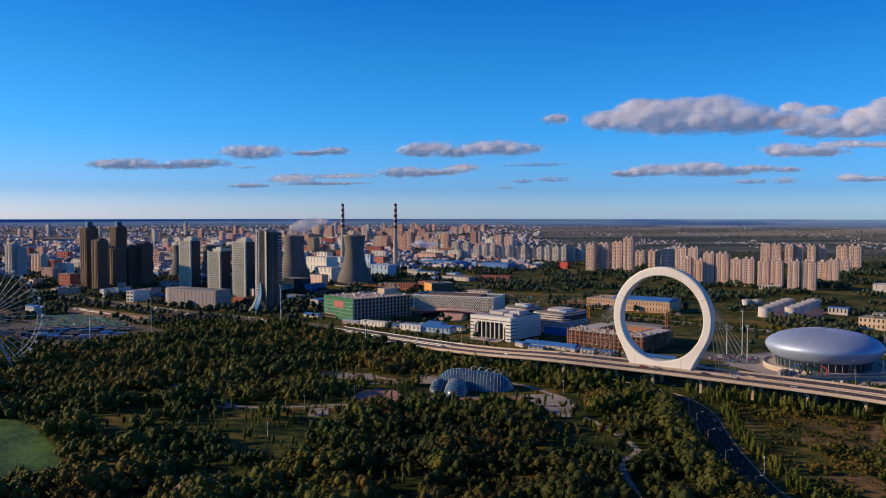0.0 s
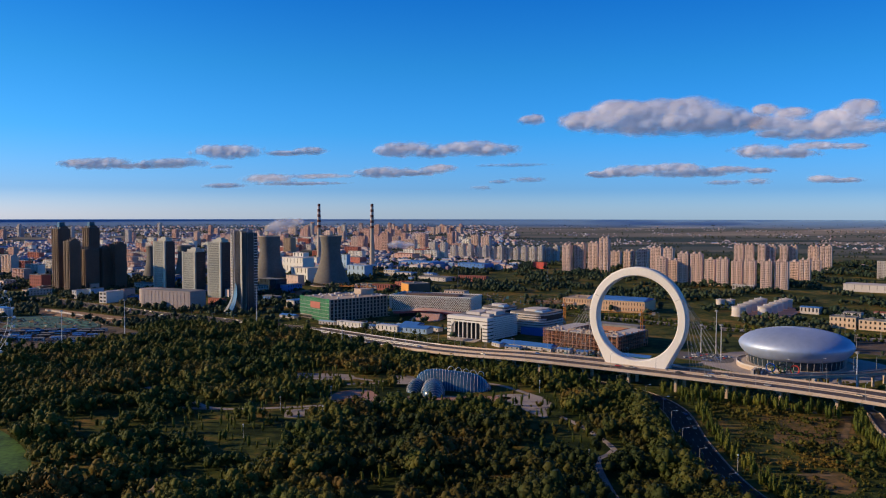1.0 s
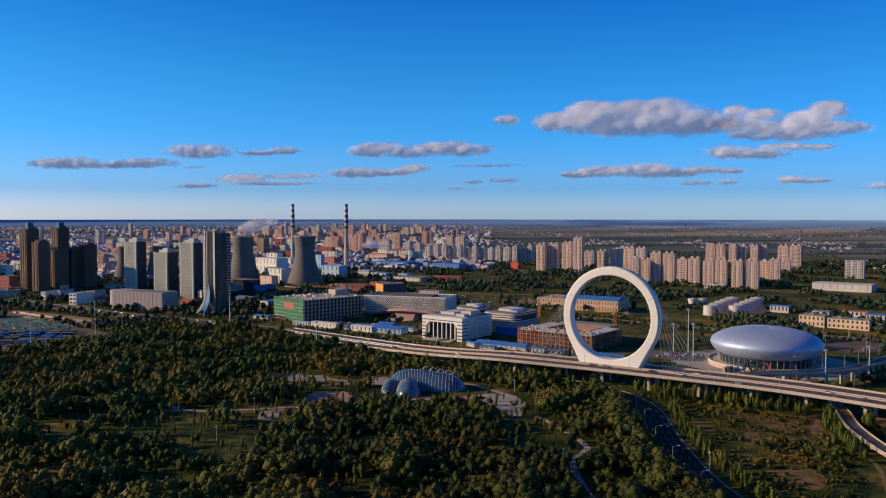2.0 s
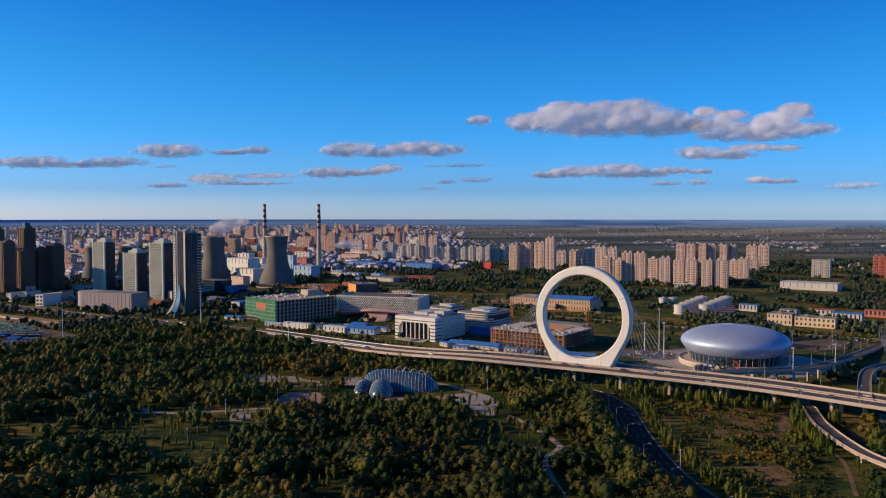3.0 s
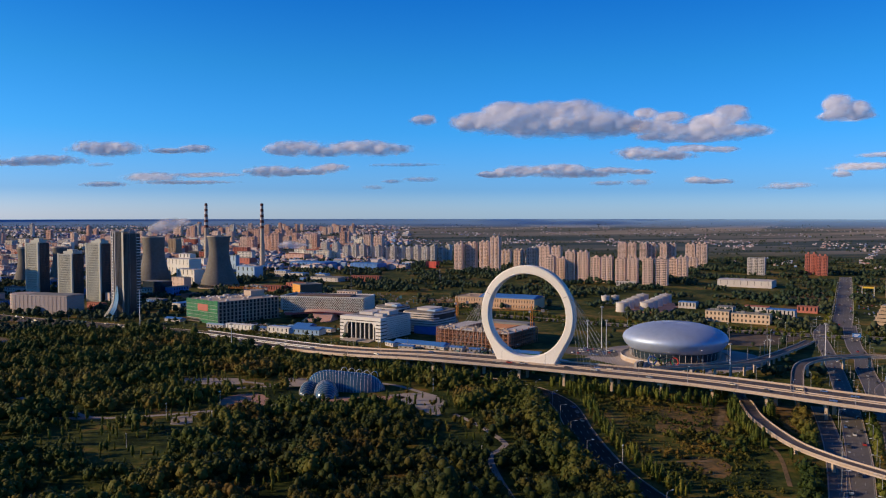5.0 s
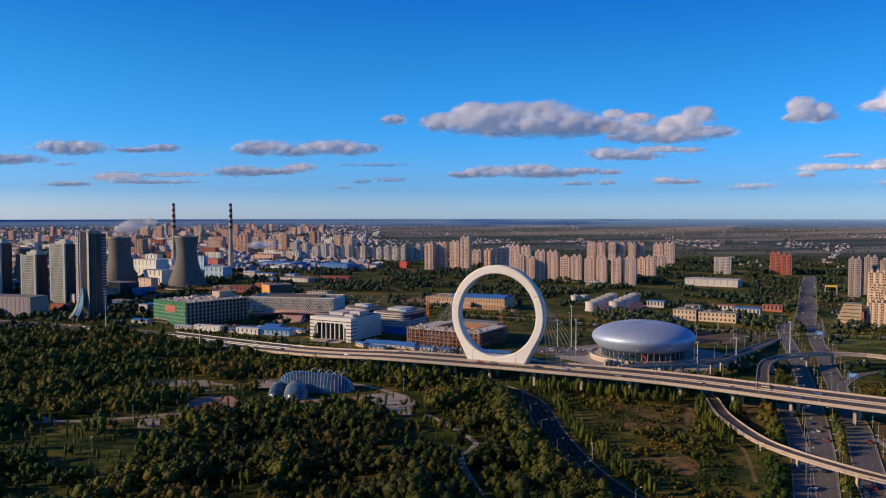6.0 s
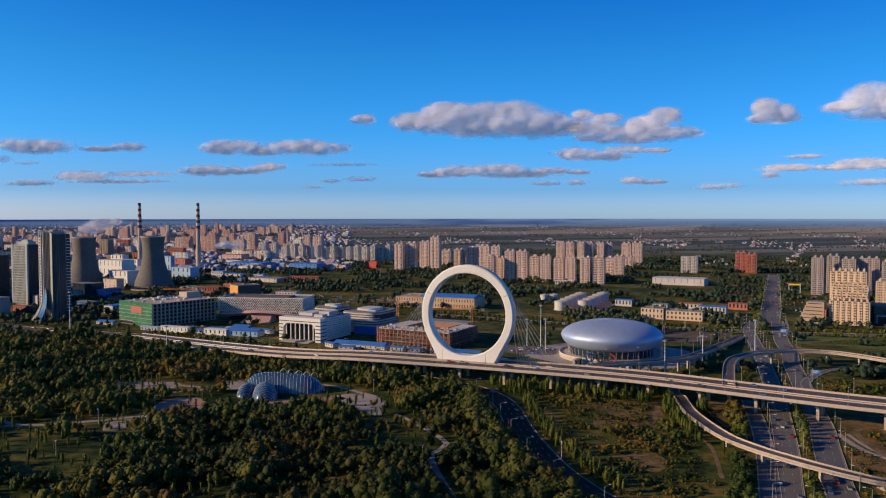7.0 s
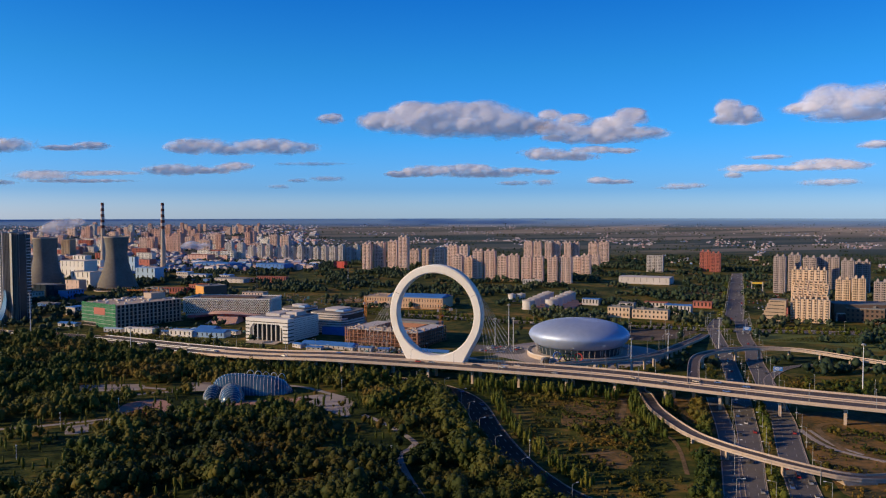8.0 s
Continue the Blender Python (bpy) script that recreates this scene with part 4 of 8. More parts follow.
# glass office towers
office(-396.3, 1255.2, 0.0, 24.6, 19.7, 78.1, -32.0, PALE_GLASS, STONE, "pale glass office tower with lit west face")
office(-338.6, 1212.4, 0.0, 25.8, 20.6, 63.5, -32.0, PALE_GLASS, STONE, "pale glass office tower with lit west face")
office(-292.7, 1179.4, 0.0, 25.2, 20.1, 79.1, -32.0, PALE_GLASS, STONE, "pale glass office tower with lit west face")

# low buildings
shed(-486.9, 1165.9, 0.0, 8.4, 26.0, 11.5, -25.0, WHITE_PAINT, PALE, "white shopping hall with flat roof beside towers", pitch=0, floors=2, name="shopping_hall")
shed(-423.0, 1109.3, 0.0, 12.7, 30.0, 14.8, -25.0, WHITE_PAINT, PALE, "white and glass shopping hall with roof machinery", pitch=0, floors=3, bay=7.0, pier=1.0, name="shopping_hall")
shed(-408.7, 1133.0, 0.0, 5.4, 20.0, 16.0, -25.0, PINK, GREY_ROOF, "pink stair block beside the shopping hall", pitch=0, floors=3, bay=6.0, name="shopping_hall")
shed(-468.3, 1172.0, 0.0, 4.0, 24.0, 13.2, -25.0, PALE_BLUE, GREY_ROOF, "glassy link block between white shopping halls", pitch=0, floors=3, bay=6.0, pier=0.8, name="shopping_hall")
shed(-622.6, 1331.5, 0.0, 28.0, 18.0, 21.4, -28.0, BRICK, GREY_ROOF, "red brick school block on grass", pitch=0, floors=4)
hall = shed(242.0, 1015.9, 0.0, 107.7, 44.0, 13.0, -34.0, APRICOT, TAN, "long apricot hall with a blue sheet roof", pitch=0, floors=2, bay=3.6, pier=1.25, name="long_hall")
part("blue_roof", Geo().add([(-22, -19, 13.4), (52, -19, 13.4), (52, 20, 13.4), (-22, 20, 13.4), (-22, -19, 14.6), (52, -19, 14.6), (52, 20, 14.6), (-22, 20, 14.6), (-22, 0.5, 17.4), (52, 0.5, 17.4)],
                            [(0, 1, 5, 4), (2, 3, 7, 6), (3, 0, 4, 8, 7), (1, 2, 6, 9, 5), (4, 5, 9, 8), (6, 7, 8, 9)]), BLUE_ROOF, hall, "raised blue sheet roof")
shed(718.7, 1238.5, 0.0, 85.8, 40.0, 11.6, -42.0, PALE, PALE, "long white warehouse with flat roof", pitch=0.05, bay=11.0, pier=5.0, name="warehouse", category="warehouse")
shed(454.3, 840.9, 0.0, 25.7, 16.0, 11.8, -42.0, CREAM, GREY_ROOF, "cream two-storey office building", pitch=0, floors=2)
shed(481.0, 817.5, 0.0, 40.3, 14.0, 10.3, -42.0, CREAM, GREY_ROOF, "cream two-storey office building", pitch=0, floors=2)
shed(502.9, 911.7, 0.0, 18.3, 16.0, 7.9, -42.0, PALE, GREY_ROOF, "small pale workshop among trees", pitch=0.1)
shed(548.2, 918.0, 0.0, 28.2, 16.0, 6.5, -42.0, PALE, RED_ROOF, "workshop with red roof", pitch=0.1)
shed(536.9, 848.7, 0.0, 30.1, 16.0, 10.8, -42.0, PALE, BLUE_ROOF, "workshop with dark blue roof", pitch=0.1)
shed(600.8, 894.0, 0.0, 22.9, 14.0, 7.9, -42.0, BRICK, RED_ROOF, "red brick shed with tiled roof", pitch=0.1)
shed(478.9, 964.3, 0.0, 21.9, 14.0, 8.2, -42.0, PALE, BLUE_ROOF, "shed with bright blue roof", pitch=0.1)
shed(522.9, 1277.4, 0.0, 31.9, 14.0, 7.7, -30.0, PALE, WHITE_PAINT, "small white depot on grass", pitch=0.05)
shed(-6.3, 1201.8, 0.0, 30.6, 33.7, 17.6, -68.0, BROWN, GREY_ROOF, "brown block with an orange west wall", pitch=0, floors=1)
shed(52.5, 1140.6, 0.0, 32.3, 14.0, 12.0, -32.0, BEIGE, GREY_ROOF, "cream low block in scrubland", pitch=0, floors=3)
shed(97.2, 1447.8, 0.0, 53.0, 14.0, 10.1, -25.0, BRICK, RED_ROOF, "long red brick shed with tiled roof", pitch=0.1)
shed(-57.2, 1284.2, 0.0, 35.2, 14.0, 9.0, -25.0, BRICK, RED_ROOF, "long red brick shed with tiled roof", pitch=0.1)
shed(97.9, 718.7, 0.0, 50.6, 14.0, 3.5, -36.0, PALE, BLUE_ROOF, "row of blue-roofed site cabins", pitch=0.32, bay=5.0, pier=1.9, name="site_cabins", category="site cabin")
shed(-73.1, 856.5, 0.0, 34.0, 8.0, 6.0, -36.0, WHITE_PAINT, WHITE_PAINT, "row of long white site cabins", pitch=0.1, bay=5.0, pier=1.9, name="site_cabins", category="site cabin")
shed(-31.5, 839.3, 0.0, 21.9, 12.0, 4.1, -36.0, PALE, BLUE_ROOF, "white and blue site cabins", pitch=0.32, bay=5.0, pier=1.9, name="site_cabins", category="site cabin")
shed(-7.2, 847.4, 0.0, 19.1, 14.0, 4.8, -36.0, PALE_BLUE, BLUE_ROOF, "white and blue site cabins", pitch=0.32, bay=5.0, pier=1.9, name="site_cabins", category="site cabin")
shed(-152.5, 938.9, 0.0, 23.1, 9.0, 3.3, -36.0, PALE, BLUE_ROOF, "row of blue-roofed site cabins", pitch=0.32, bay=5.0, pier=1.9, name="site_cabins", category="site cabin")
shed(178.8, 661.2, 0.0, 30.0, 9.0, 2.8, -36.0, TEAL_NET, BLUE_ROOF, "teal and blue site cabins", pitch=0.32, bay=5.0, pier=1.9, name="site_cabins", category="site cabin")

shed(-31.9, 828.0, 0.0, 27.0, 8.0, 6.0, -36.0, WHITE_PAINT, WHITE_PAINT, "row of long white site cabins", pitch=0.1, bay=5.0, pier=1.9, name="site_cabins", category="site cabin")
shed(-5.4, 817.1, 0.0, 36.0, 14.0, 5.5, -30.0, PALE_BLUE, BLUE_ROOF, "site building with a bright blue sheet roof", pitch=0.3, bay=5.0, pier=1.9, name="site_cabins", category="site cabin")

# power plant halls
shed(-252.1, 1668.0, 0.0, 62.3, 31.2, 32.4, -40.0, WHITE_PAINT, PALE, "white turbine hall of the plant", pitch=0.04, floors=2, bay=11.0, pier=4.4, name="plant_hall", category="industrial hall")
shed(-207.5, 1439.3, 0.0, 43.2, 21.6, 26.1, -40.0, WHITE_PAINT, PALE, "white boiler hall of the plant", pitch=0.04, floors=2, bay=11.0, pier=4.4, name="plant_hall", category="industrial hall")
shed(-114.9, 1542.1, 0.0, 45.3, 22.6, 23.7, -40.0, PALE_BLUE, PALE_BLUE, "pale blue and white plant hall", pitch=0.04, floors=2, bay=11.0, pier=4.4, name="plant_hall", category="industrial hall")
shed(-163.0, 1749.2, 0.0, 22.0, 11.0, 34.4, -40.0, PALE_BLUE, GREY_ROOF, "blue sheet-clad plant block", pitch=0.04, floors=2, bay=11.0, pier=4.4, name="plant_hall", category="industrial hall")
shed(-298.6, 2023.8, 0.0, 38.1, 19.1, 25.5, -40.0, WHITE_PAINT, PALE, "plain white power plant block", pitch=0.04, floors=2, bay=11.0, pier=4.4, name="plant_hall", category="industrial hall")
shed(-244.6, 1867.6, 0.0, 31.7, 15.8, 22.3, -40.0, WHITE_PAINT, PALE, "plain white power plant block", pitch=0.04, floors=2, bay=11.0, pier=4.4, name="plant_hall", category="industrial hall")
shed(-147.4, 1872.4, 0.0, 41.0, 20.5, 22.3, -40.0, BRICK, GREY_ROOF, "dull red power plant block", pitch=0.04, floors=2, bay=11.0, pier=4.4, name="plant_hall", category="industrial hall")
shed(-231.8, 1270.8, 0.0, 41.3, 20.7, 19.5, -40.0, BLUE_GLASS, GREY_ROOF, "dark blue clad power plant block", pitch=0.04, floors=2, bay=11.0, pier=4.4, name="plant_hall", category="industrial hall")
shed(-212.9, 1375.5, 0.0, 29.4, 14.7, 17.4, -40.0, BEIGE, GREY_ROOF, "plain beige power plant block", pitch=0.04, floors=2, bay=11.0, pier=4.4, name="plant_hall", category="industrial hall")
shed(-33.9, 2135.6, 0.0, 62.6, 31.3, 17.9, -40.0, PINK, RED_ROOF, "pink rendered factory works hall", pitch=0.04, floors=2, bay=11.0, pier=4.4, name="plant_hall", category="industrial hall")
shed(22.5, 2120.5, 0.0, 29.3, 14.6, 16.4, -40.0, PINK, GREY_ROOF, "pink rendered factory works hall", pitch=0.04, floors=2, bay=11.0, pier=4.4, name="plant_hall", category="industrial hall")
shed(4.6, 1858.5, 0.0, 97.4, 48.7, 12.8, -40.0, BLUE_ROOF, BLUE_ROOF, "long factory hall with blue roof", pitch=0.04, floors=2, bay=11.0, pier=4.4, name="plant_hall", category="industrial hall")
shed(122.6, 1753.8, 0.0, 71.7, 35.9, 14.6, -40.0, BLUE_ROOF, BLUE_ROOF, "long factory hall with blue roof", pitch=0.04, floors=2, bay=11.0, pier=4.4, name="plant_hall", category="industrial hall")
shed(269.8, 1789.2, 0.0, 28.0, 14.0, 15.1, -40.0, RED_PAINT, RED_ROOF, "red-walled market hall by trees", pitch=0.04, floors=2, bay=11.0, pier=4.4, name="plant_hall", category="industrial hall")
shed(232.1, 1905.3, 0.0, 20.3, 10.2, 8.0, -40.0, PALE, PALE, "small white depot among trees", pitch=0.04, floors=2, bay=11.0, pier=4.4, name="plant_hall", category="industrial hall")
shed(-25.0, 1537.8, 0.0, 36.5, 18.3, 10.8, -40.0, PALE, BLUE_ROOF, "low storehouse with blue roof", pitch=0.04, floors=2, bay=11.0, pier=4.4, name="plant_hall", category="industrial hall")
shed(32.3, 1472.2, 0.0, 63.8, 31.9, 7.2, -40.0, PALE, GREY_ROOF, "long low grey storehouse", pitch=0.04, floors=2, bay=11.0, pier=4.4, name="plant_hall", category="industrial hall")


# ---- power plant ----
cooling_tower(-151.5, 1371, 85, 31.5, 16.2, 19.2, "grey concrete cooling tower with sunlit rim")
cooling_tower(-272, 1462, 82, 30, 18.0, 19.2, "grey concrete cooling tower giving off thin steam")
cooling_tower(-500, 1520, 62, 20, 12.5, 14, "tan concrete cooling tower behind the office towers")
cooling_tower(-445, 1530, 62, 20, 12.5, 14, "dark concrete cooling tower behind the office towers")
chimney(-107.5, 1813, 145, 6.2, 2.7, 0.62, "tall tapered concrete chimney with red and white bands")
chimney(-236.6, 1893, 146, 6.2, 2.7, 0.62, "tall tapered concrete chimney with red and white bands")


# ---- stadium ----
def stadium(x, y, yaw):
    e = thing("stadium", x, y, 0, yaw, "round sports hall with a domed satin metal roof", "sports hall")
    R = 42.5
    prof = [(R - 8.5, 9.0), (R - 5, 10.6), (R - 2.2, 13.4), (R - 0.6, 16.0)]
    prof += [(max(R * math.cos(u), 0.05), 17.8 + 13.4 * math.sin(u)) for u in np.linspace(0, math.pi / 2, 20)]
    part("roof", Geo().lathe(prof, 96), DOME_METAL, e, "satin grey-blue metal dome", smooth=True)
    part("glass_wall", Geo().lathe([(R - 8, 3.0), (R - 8, 9.4)], 64), BLUE_GLASS, e)
    for k in range(48):
        a = 2 * math.pi * k / 48
        part("column", Geo().tube(((R - 6.4) * math.cos(a), (R - 6.4) * math.sin(a), 2.8), ((R - 5.6) * math.cos(a), (R - 5.6) * math.sin(a), 9.4), 0.17, n=5), PALE, e)
    part("podium", Geo().lathe([(R + 1.5, -1), (R + 1.5, 3.0), (R - 9, 3.0)], 64), CONCRETE, e)
    part("terrace_wall", Geo().lathe([(R + 1.5, 3.0), (R + 1.5, 4.1), (R + 1.1, 4.1), (R + 1.1, 3.0)], 64, cap=False), PALE, e)
    for k in range(9):
        part("step", Geo().box(-20, 20, -R - 9 + k * 0.9, -R + 1 - 0.004 * k, 3.0 * k / 9 - 0.2, 3.0 * (k + 1) / 9), CONCRETE, e)
    for s in (-1, 1):
        part("ramp_wing", Geo().box(s * 21 - 1, s * 21 + 1, -R - 11, -R + 2, -0.5, 4.0).box(s * 15 - 0.6, s * 15 + 0.6, -R - 9, -R + 1, -0.5, 3.6), PALE, e)
    # coloured hoops on the steps
    for k, mt in enumerate((BLUE_PAINT, YELLOW_PAINT, DARK_PAINT, GREEN_NET, RED_PAINT)):
        g = Geo()
        cx, cz = -8.4 + k * 4.2, 7.0 - (1.8 if k % 2 else 0)
        n = 24
        for j in range(n):
            a, b = 2 * math.pi * j / n, 2 * math.pi * (j + 1) / n
            g.tube((cx + 3.1 * math.cos(a), -R - 9.6, cz + 3.1 * math.sin(a)), (cx + 3.1 * math.cos(b), -R - 9.6, cz + 3.1 * math.sin(b)), 0.55, n=5)
        part("hoop", g, mt, e, "painted hoop sculpture piece")
    for s in (-1, 1):
        part("stair_block", Geo().box(s * 17.5 - 1.4, s * 17.5 + 1.4, -R - 10, -R - 1, -0.5, 4.4), DARK_PAINT, e, "dark stair cheek")
    for k in range(40):
        a = 2 * math.pi * k / 40
        p = [(R * math.cos(u), 17.82 + 13.4 * math.sin(u)) for u in np.linspace(0.05, 1.5, 9)]
        g = Geo()
        for (r1, z1), (r2, z2) in zip(p[:-1], p[1:]):
            g.tube((r1 * math.cos(a), r1 * math.sin(a), z1), (r2 * math.cos(a), r2 * math.sin(a), z2), 0.06, n=4)
        part("seam", g, DOME_METAL, e)
    return e


stadium(297.5, 622.5, -35)


# ---- landmark tower ----
def landmark(x, y, w, d, h, yaw):
    e = thing("landmark_tower", x, y, 0, yaw, "dark glass high-rise with white striped edge and a flared glass foot", "office tower")
    c = 11.0
    plan = [(-w / 2, -d / 2), (w / 2 - c, -d / 2), (w / 2, -d / 2 + c), (w / 2, d / 2), (-w / 2, d / 2)]
    part("curtain_wall", Geo().add([(px, py, z) for z in (-1, h) for px, py in plan], [(4, 3, 2, 1, 0), (5, 6, 7, 8, 9)] + [(i, (i + 1) % 5, 5 + (i + 1) % 5, 5 + i) for i in range(5)]), BLUE_GLASS, e)
    for k in range(10):
        u = (k + 0.5) / 10
        part("corner_fin", Geo().slab(w / 2 - c + u * c, -d / 2 + u * c, 1.05, 1.0, 0, h + 2.0, 45), OLD_CONCRETE, e, "grey stone fin on the cut corner")
    n = 25
    g = Geo()
    for k in range(n):
        z = 10 + k * (h - 12) / n
        g.box(w / 2 - 3.5, w / 2 + 0.15, d / 2 - 4.5, d / 2 + 0.15, z, z + 0.7)
        g.box(-w / 2 + 1.6, -w / 2 + 6.4, -d / 2 - 0.5, d / 2 + 0.5, z, z + 1.4)
    part("balcony_band", g, WHITE_STEEL, e, kind="stuff")
    for px in (-w / 2 + 1.0, -w / 2 + 7.0, w / 2 - c - 0.8):
        part("fin", Geo().box(px - 0.55, px + 0.55, -d / 2 - 0.9, d / 2 + 0.9, 0, h + 3), PALE, e, "white vertical fin")
    for py in (-d * 0.3, 0.0, d * 0.3):
        part("fin", Geo().box(-w / 2 - 0.4, w / 2 + 0.4, py - 0.10, py + 0.10, 0, h + 1.5), STEEL, e)
    part("crown", Geo().box(-w * 0.3, w * 0.3, -d * 0.3, d * 0.3, h, h + 3).box(-3, 3, -3, 3, h, h + 5), STEEL, e)
    for s, col in ((-1, PALE_GLASS), (1, PARK_GLASS)):
        g = Geo()
        m = 16
        for j in range(m):
            q = []
            for u in (j / m, (j + 1) / m):
                out, z = -d / 2 - 0.8 - 11 * (1 - u) ** 2.8, 38 * u
                x0, x1 = s * w * 0.04, s * w * (0.08 + 0.46 * (1 - u) ** 0.7)
                q += [(x0, out, z), (x1, out + 1.5, z), (x0, out + 0.7, z), (x1, out + 2.2, z)]
            g.add(q, [(0, 1, 5, 4), (2, 6, 7, 3), (0, 4, 6, 2), (1, 3, 7, 5)])
        part("flared_canopy", g, col, e, "pale glass canopy sweeping down to the ground")
    return e


landmark(-217, 997, 25, 25, 98, -58)


def podium(x, y, w, d, h, yaw):
    e = thing("podium", x, y, 0, yaw, "pale stone podium with a rounded end below the glass towers", "podium building")
    part("glazing", Geo().box(-w / 2 + 0.4, w / 2 - 0.4, -d / 2 + 0.4, d / 2 - 0.4, -1, h - 1).lathe([(d / 2 - 0.4, -1), (d / 2 - 0.4, h)], 40, -w / 2, 0), PALE_GLASS, e, kind="stuff")
    g = Geo()
    for k in range(7):
        z = k * h / 6
        g.box(-w / 2, w / 2, -d / 2, d / 2, z - 0.6, min(z + 2.3, h + 0.8))
        g.lathe([(d / 2, z - 0.6), (d / 2, min(z + 2.4, h + 1.2))], 40, -w / 2, 0)
    for k in range(int(w / 6) + 1):
        px = -w / 2 + k * 6
        g.box(px - 1.9, px + 1.9, -d / 2 - 0.15, d / 2 + 0.15, -1, h)
    part("wall", g, GREY_PINK, e)
    part("roof", Geo().box(-w / 2 + 1, w / 2 - 1, -d / 2 + 1, d / 2 - 1, h + 0.7, h + 1.1), GREY_ROOF, e)
    return e


podium(-318, 1046, 77, 30, 22, -25)


# ---- public buildings beside the expressway ----
def netted_block(x, y, w, d, h, yaw):
    e = thing("unfinished_block", x, y, 0, yaw, "unfinished concrete block with green safety net and scaffolding", "building under construction")
    part("core", Geo().box(-w / 2 + 2, w / 2 - 2, -d / 2 + 2, d / 2 - 2, -1, h - 0.5), DARK_GLASS, e)
    g = Geo()
    n = 6
    for k in range(n + 1):
        z = k * h / n
        g.box(-w / 2, w / 2, -d / 2, d / 2, z - 0.3, z + 0.3)
    part("floor_slab", g, CONCRETE, e, kind="stuff")
    g = Geo()
    for k in range(int(d / 5) + 1):
        py = -d / 2 + k * 5
        part("column", Geo().box(w / 2 - 0.9, w / 2, py - 0.8, py + 0.8, -1, h), CONCRETE, e)
    g = Geo()
    for k in range(1, 6):
        g.box(-w / 2, w / 2, -d / 2 - 1.75, -d / 2 - 1.5, k * h / 6 - 0.14, k * h / 6 + 0.14)
    part("scaffold_board", g, PALE, e, "pale scaffold boards at each floor", kind="stuff")
    g = Geo()
    for k in range(int(w / 2.2)):
        px = -w / 2 + k * 2.2
        lo = 5.0 if px < -w * 0.1 else 0.0
        g.box(px, px + 2.05, -d / 2 - 1.3, -d / 2 - 1.0 + random.uniform(-0.15, 0.15), lo, h + random.uniform(0.4, 1.4))
    part("safety_net", g, GREEN_NET, e, "bright green netting")
    g = Geo()
    for k in range(int(w / 2.6)):
        px = -w / 2 + k * 2.6
        g.tube((px, -d / 2 - 1.6, -0.5), (px, -d / 2 - 1.6, h + 2), 0.08, n=4)
    for k in range(8):
        g.tube((-w / 2, -d / 2 - 1.6, k * 3.2), (w / 2, -d / 2 - 1.6, k * 3.2), 0.07, n=4)
    part("scaffold", g, STEEL, e, kind="stuff")
    g = Geo()
    for k in range(60):
        px, py = random.uniform(-w / 2, w / 2 - 4), random.uniform(-d / 2, d / 2 - 4)
        g.box(px, px + random.uniform(0.5, 4), py, py + random.uniform(0.5, 4), h, h + random.uniform(0.4, 2.2))
    part("roof_clutter", g, PALE, e, kind="stuff")
    part("banner", Geo().box(-w * 0.12, w * 0.2, -d / 2 - 1.9, -d / 2 - 1.75, h * 0.55, h * 0.85), BRICK, e, "dull red banner")
    part("stair_tower", Geo().box(-6, 8, d * 0.2, d * 0.42, h, h + 7), CONCRETE, e)
    return e


netted_block(-88, 950, 62, 84, 24.5, -50)


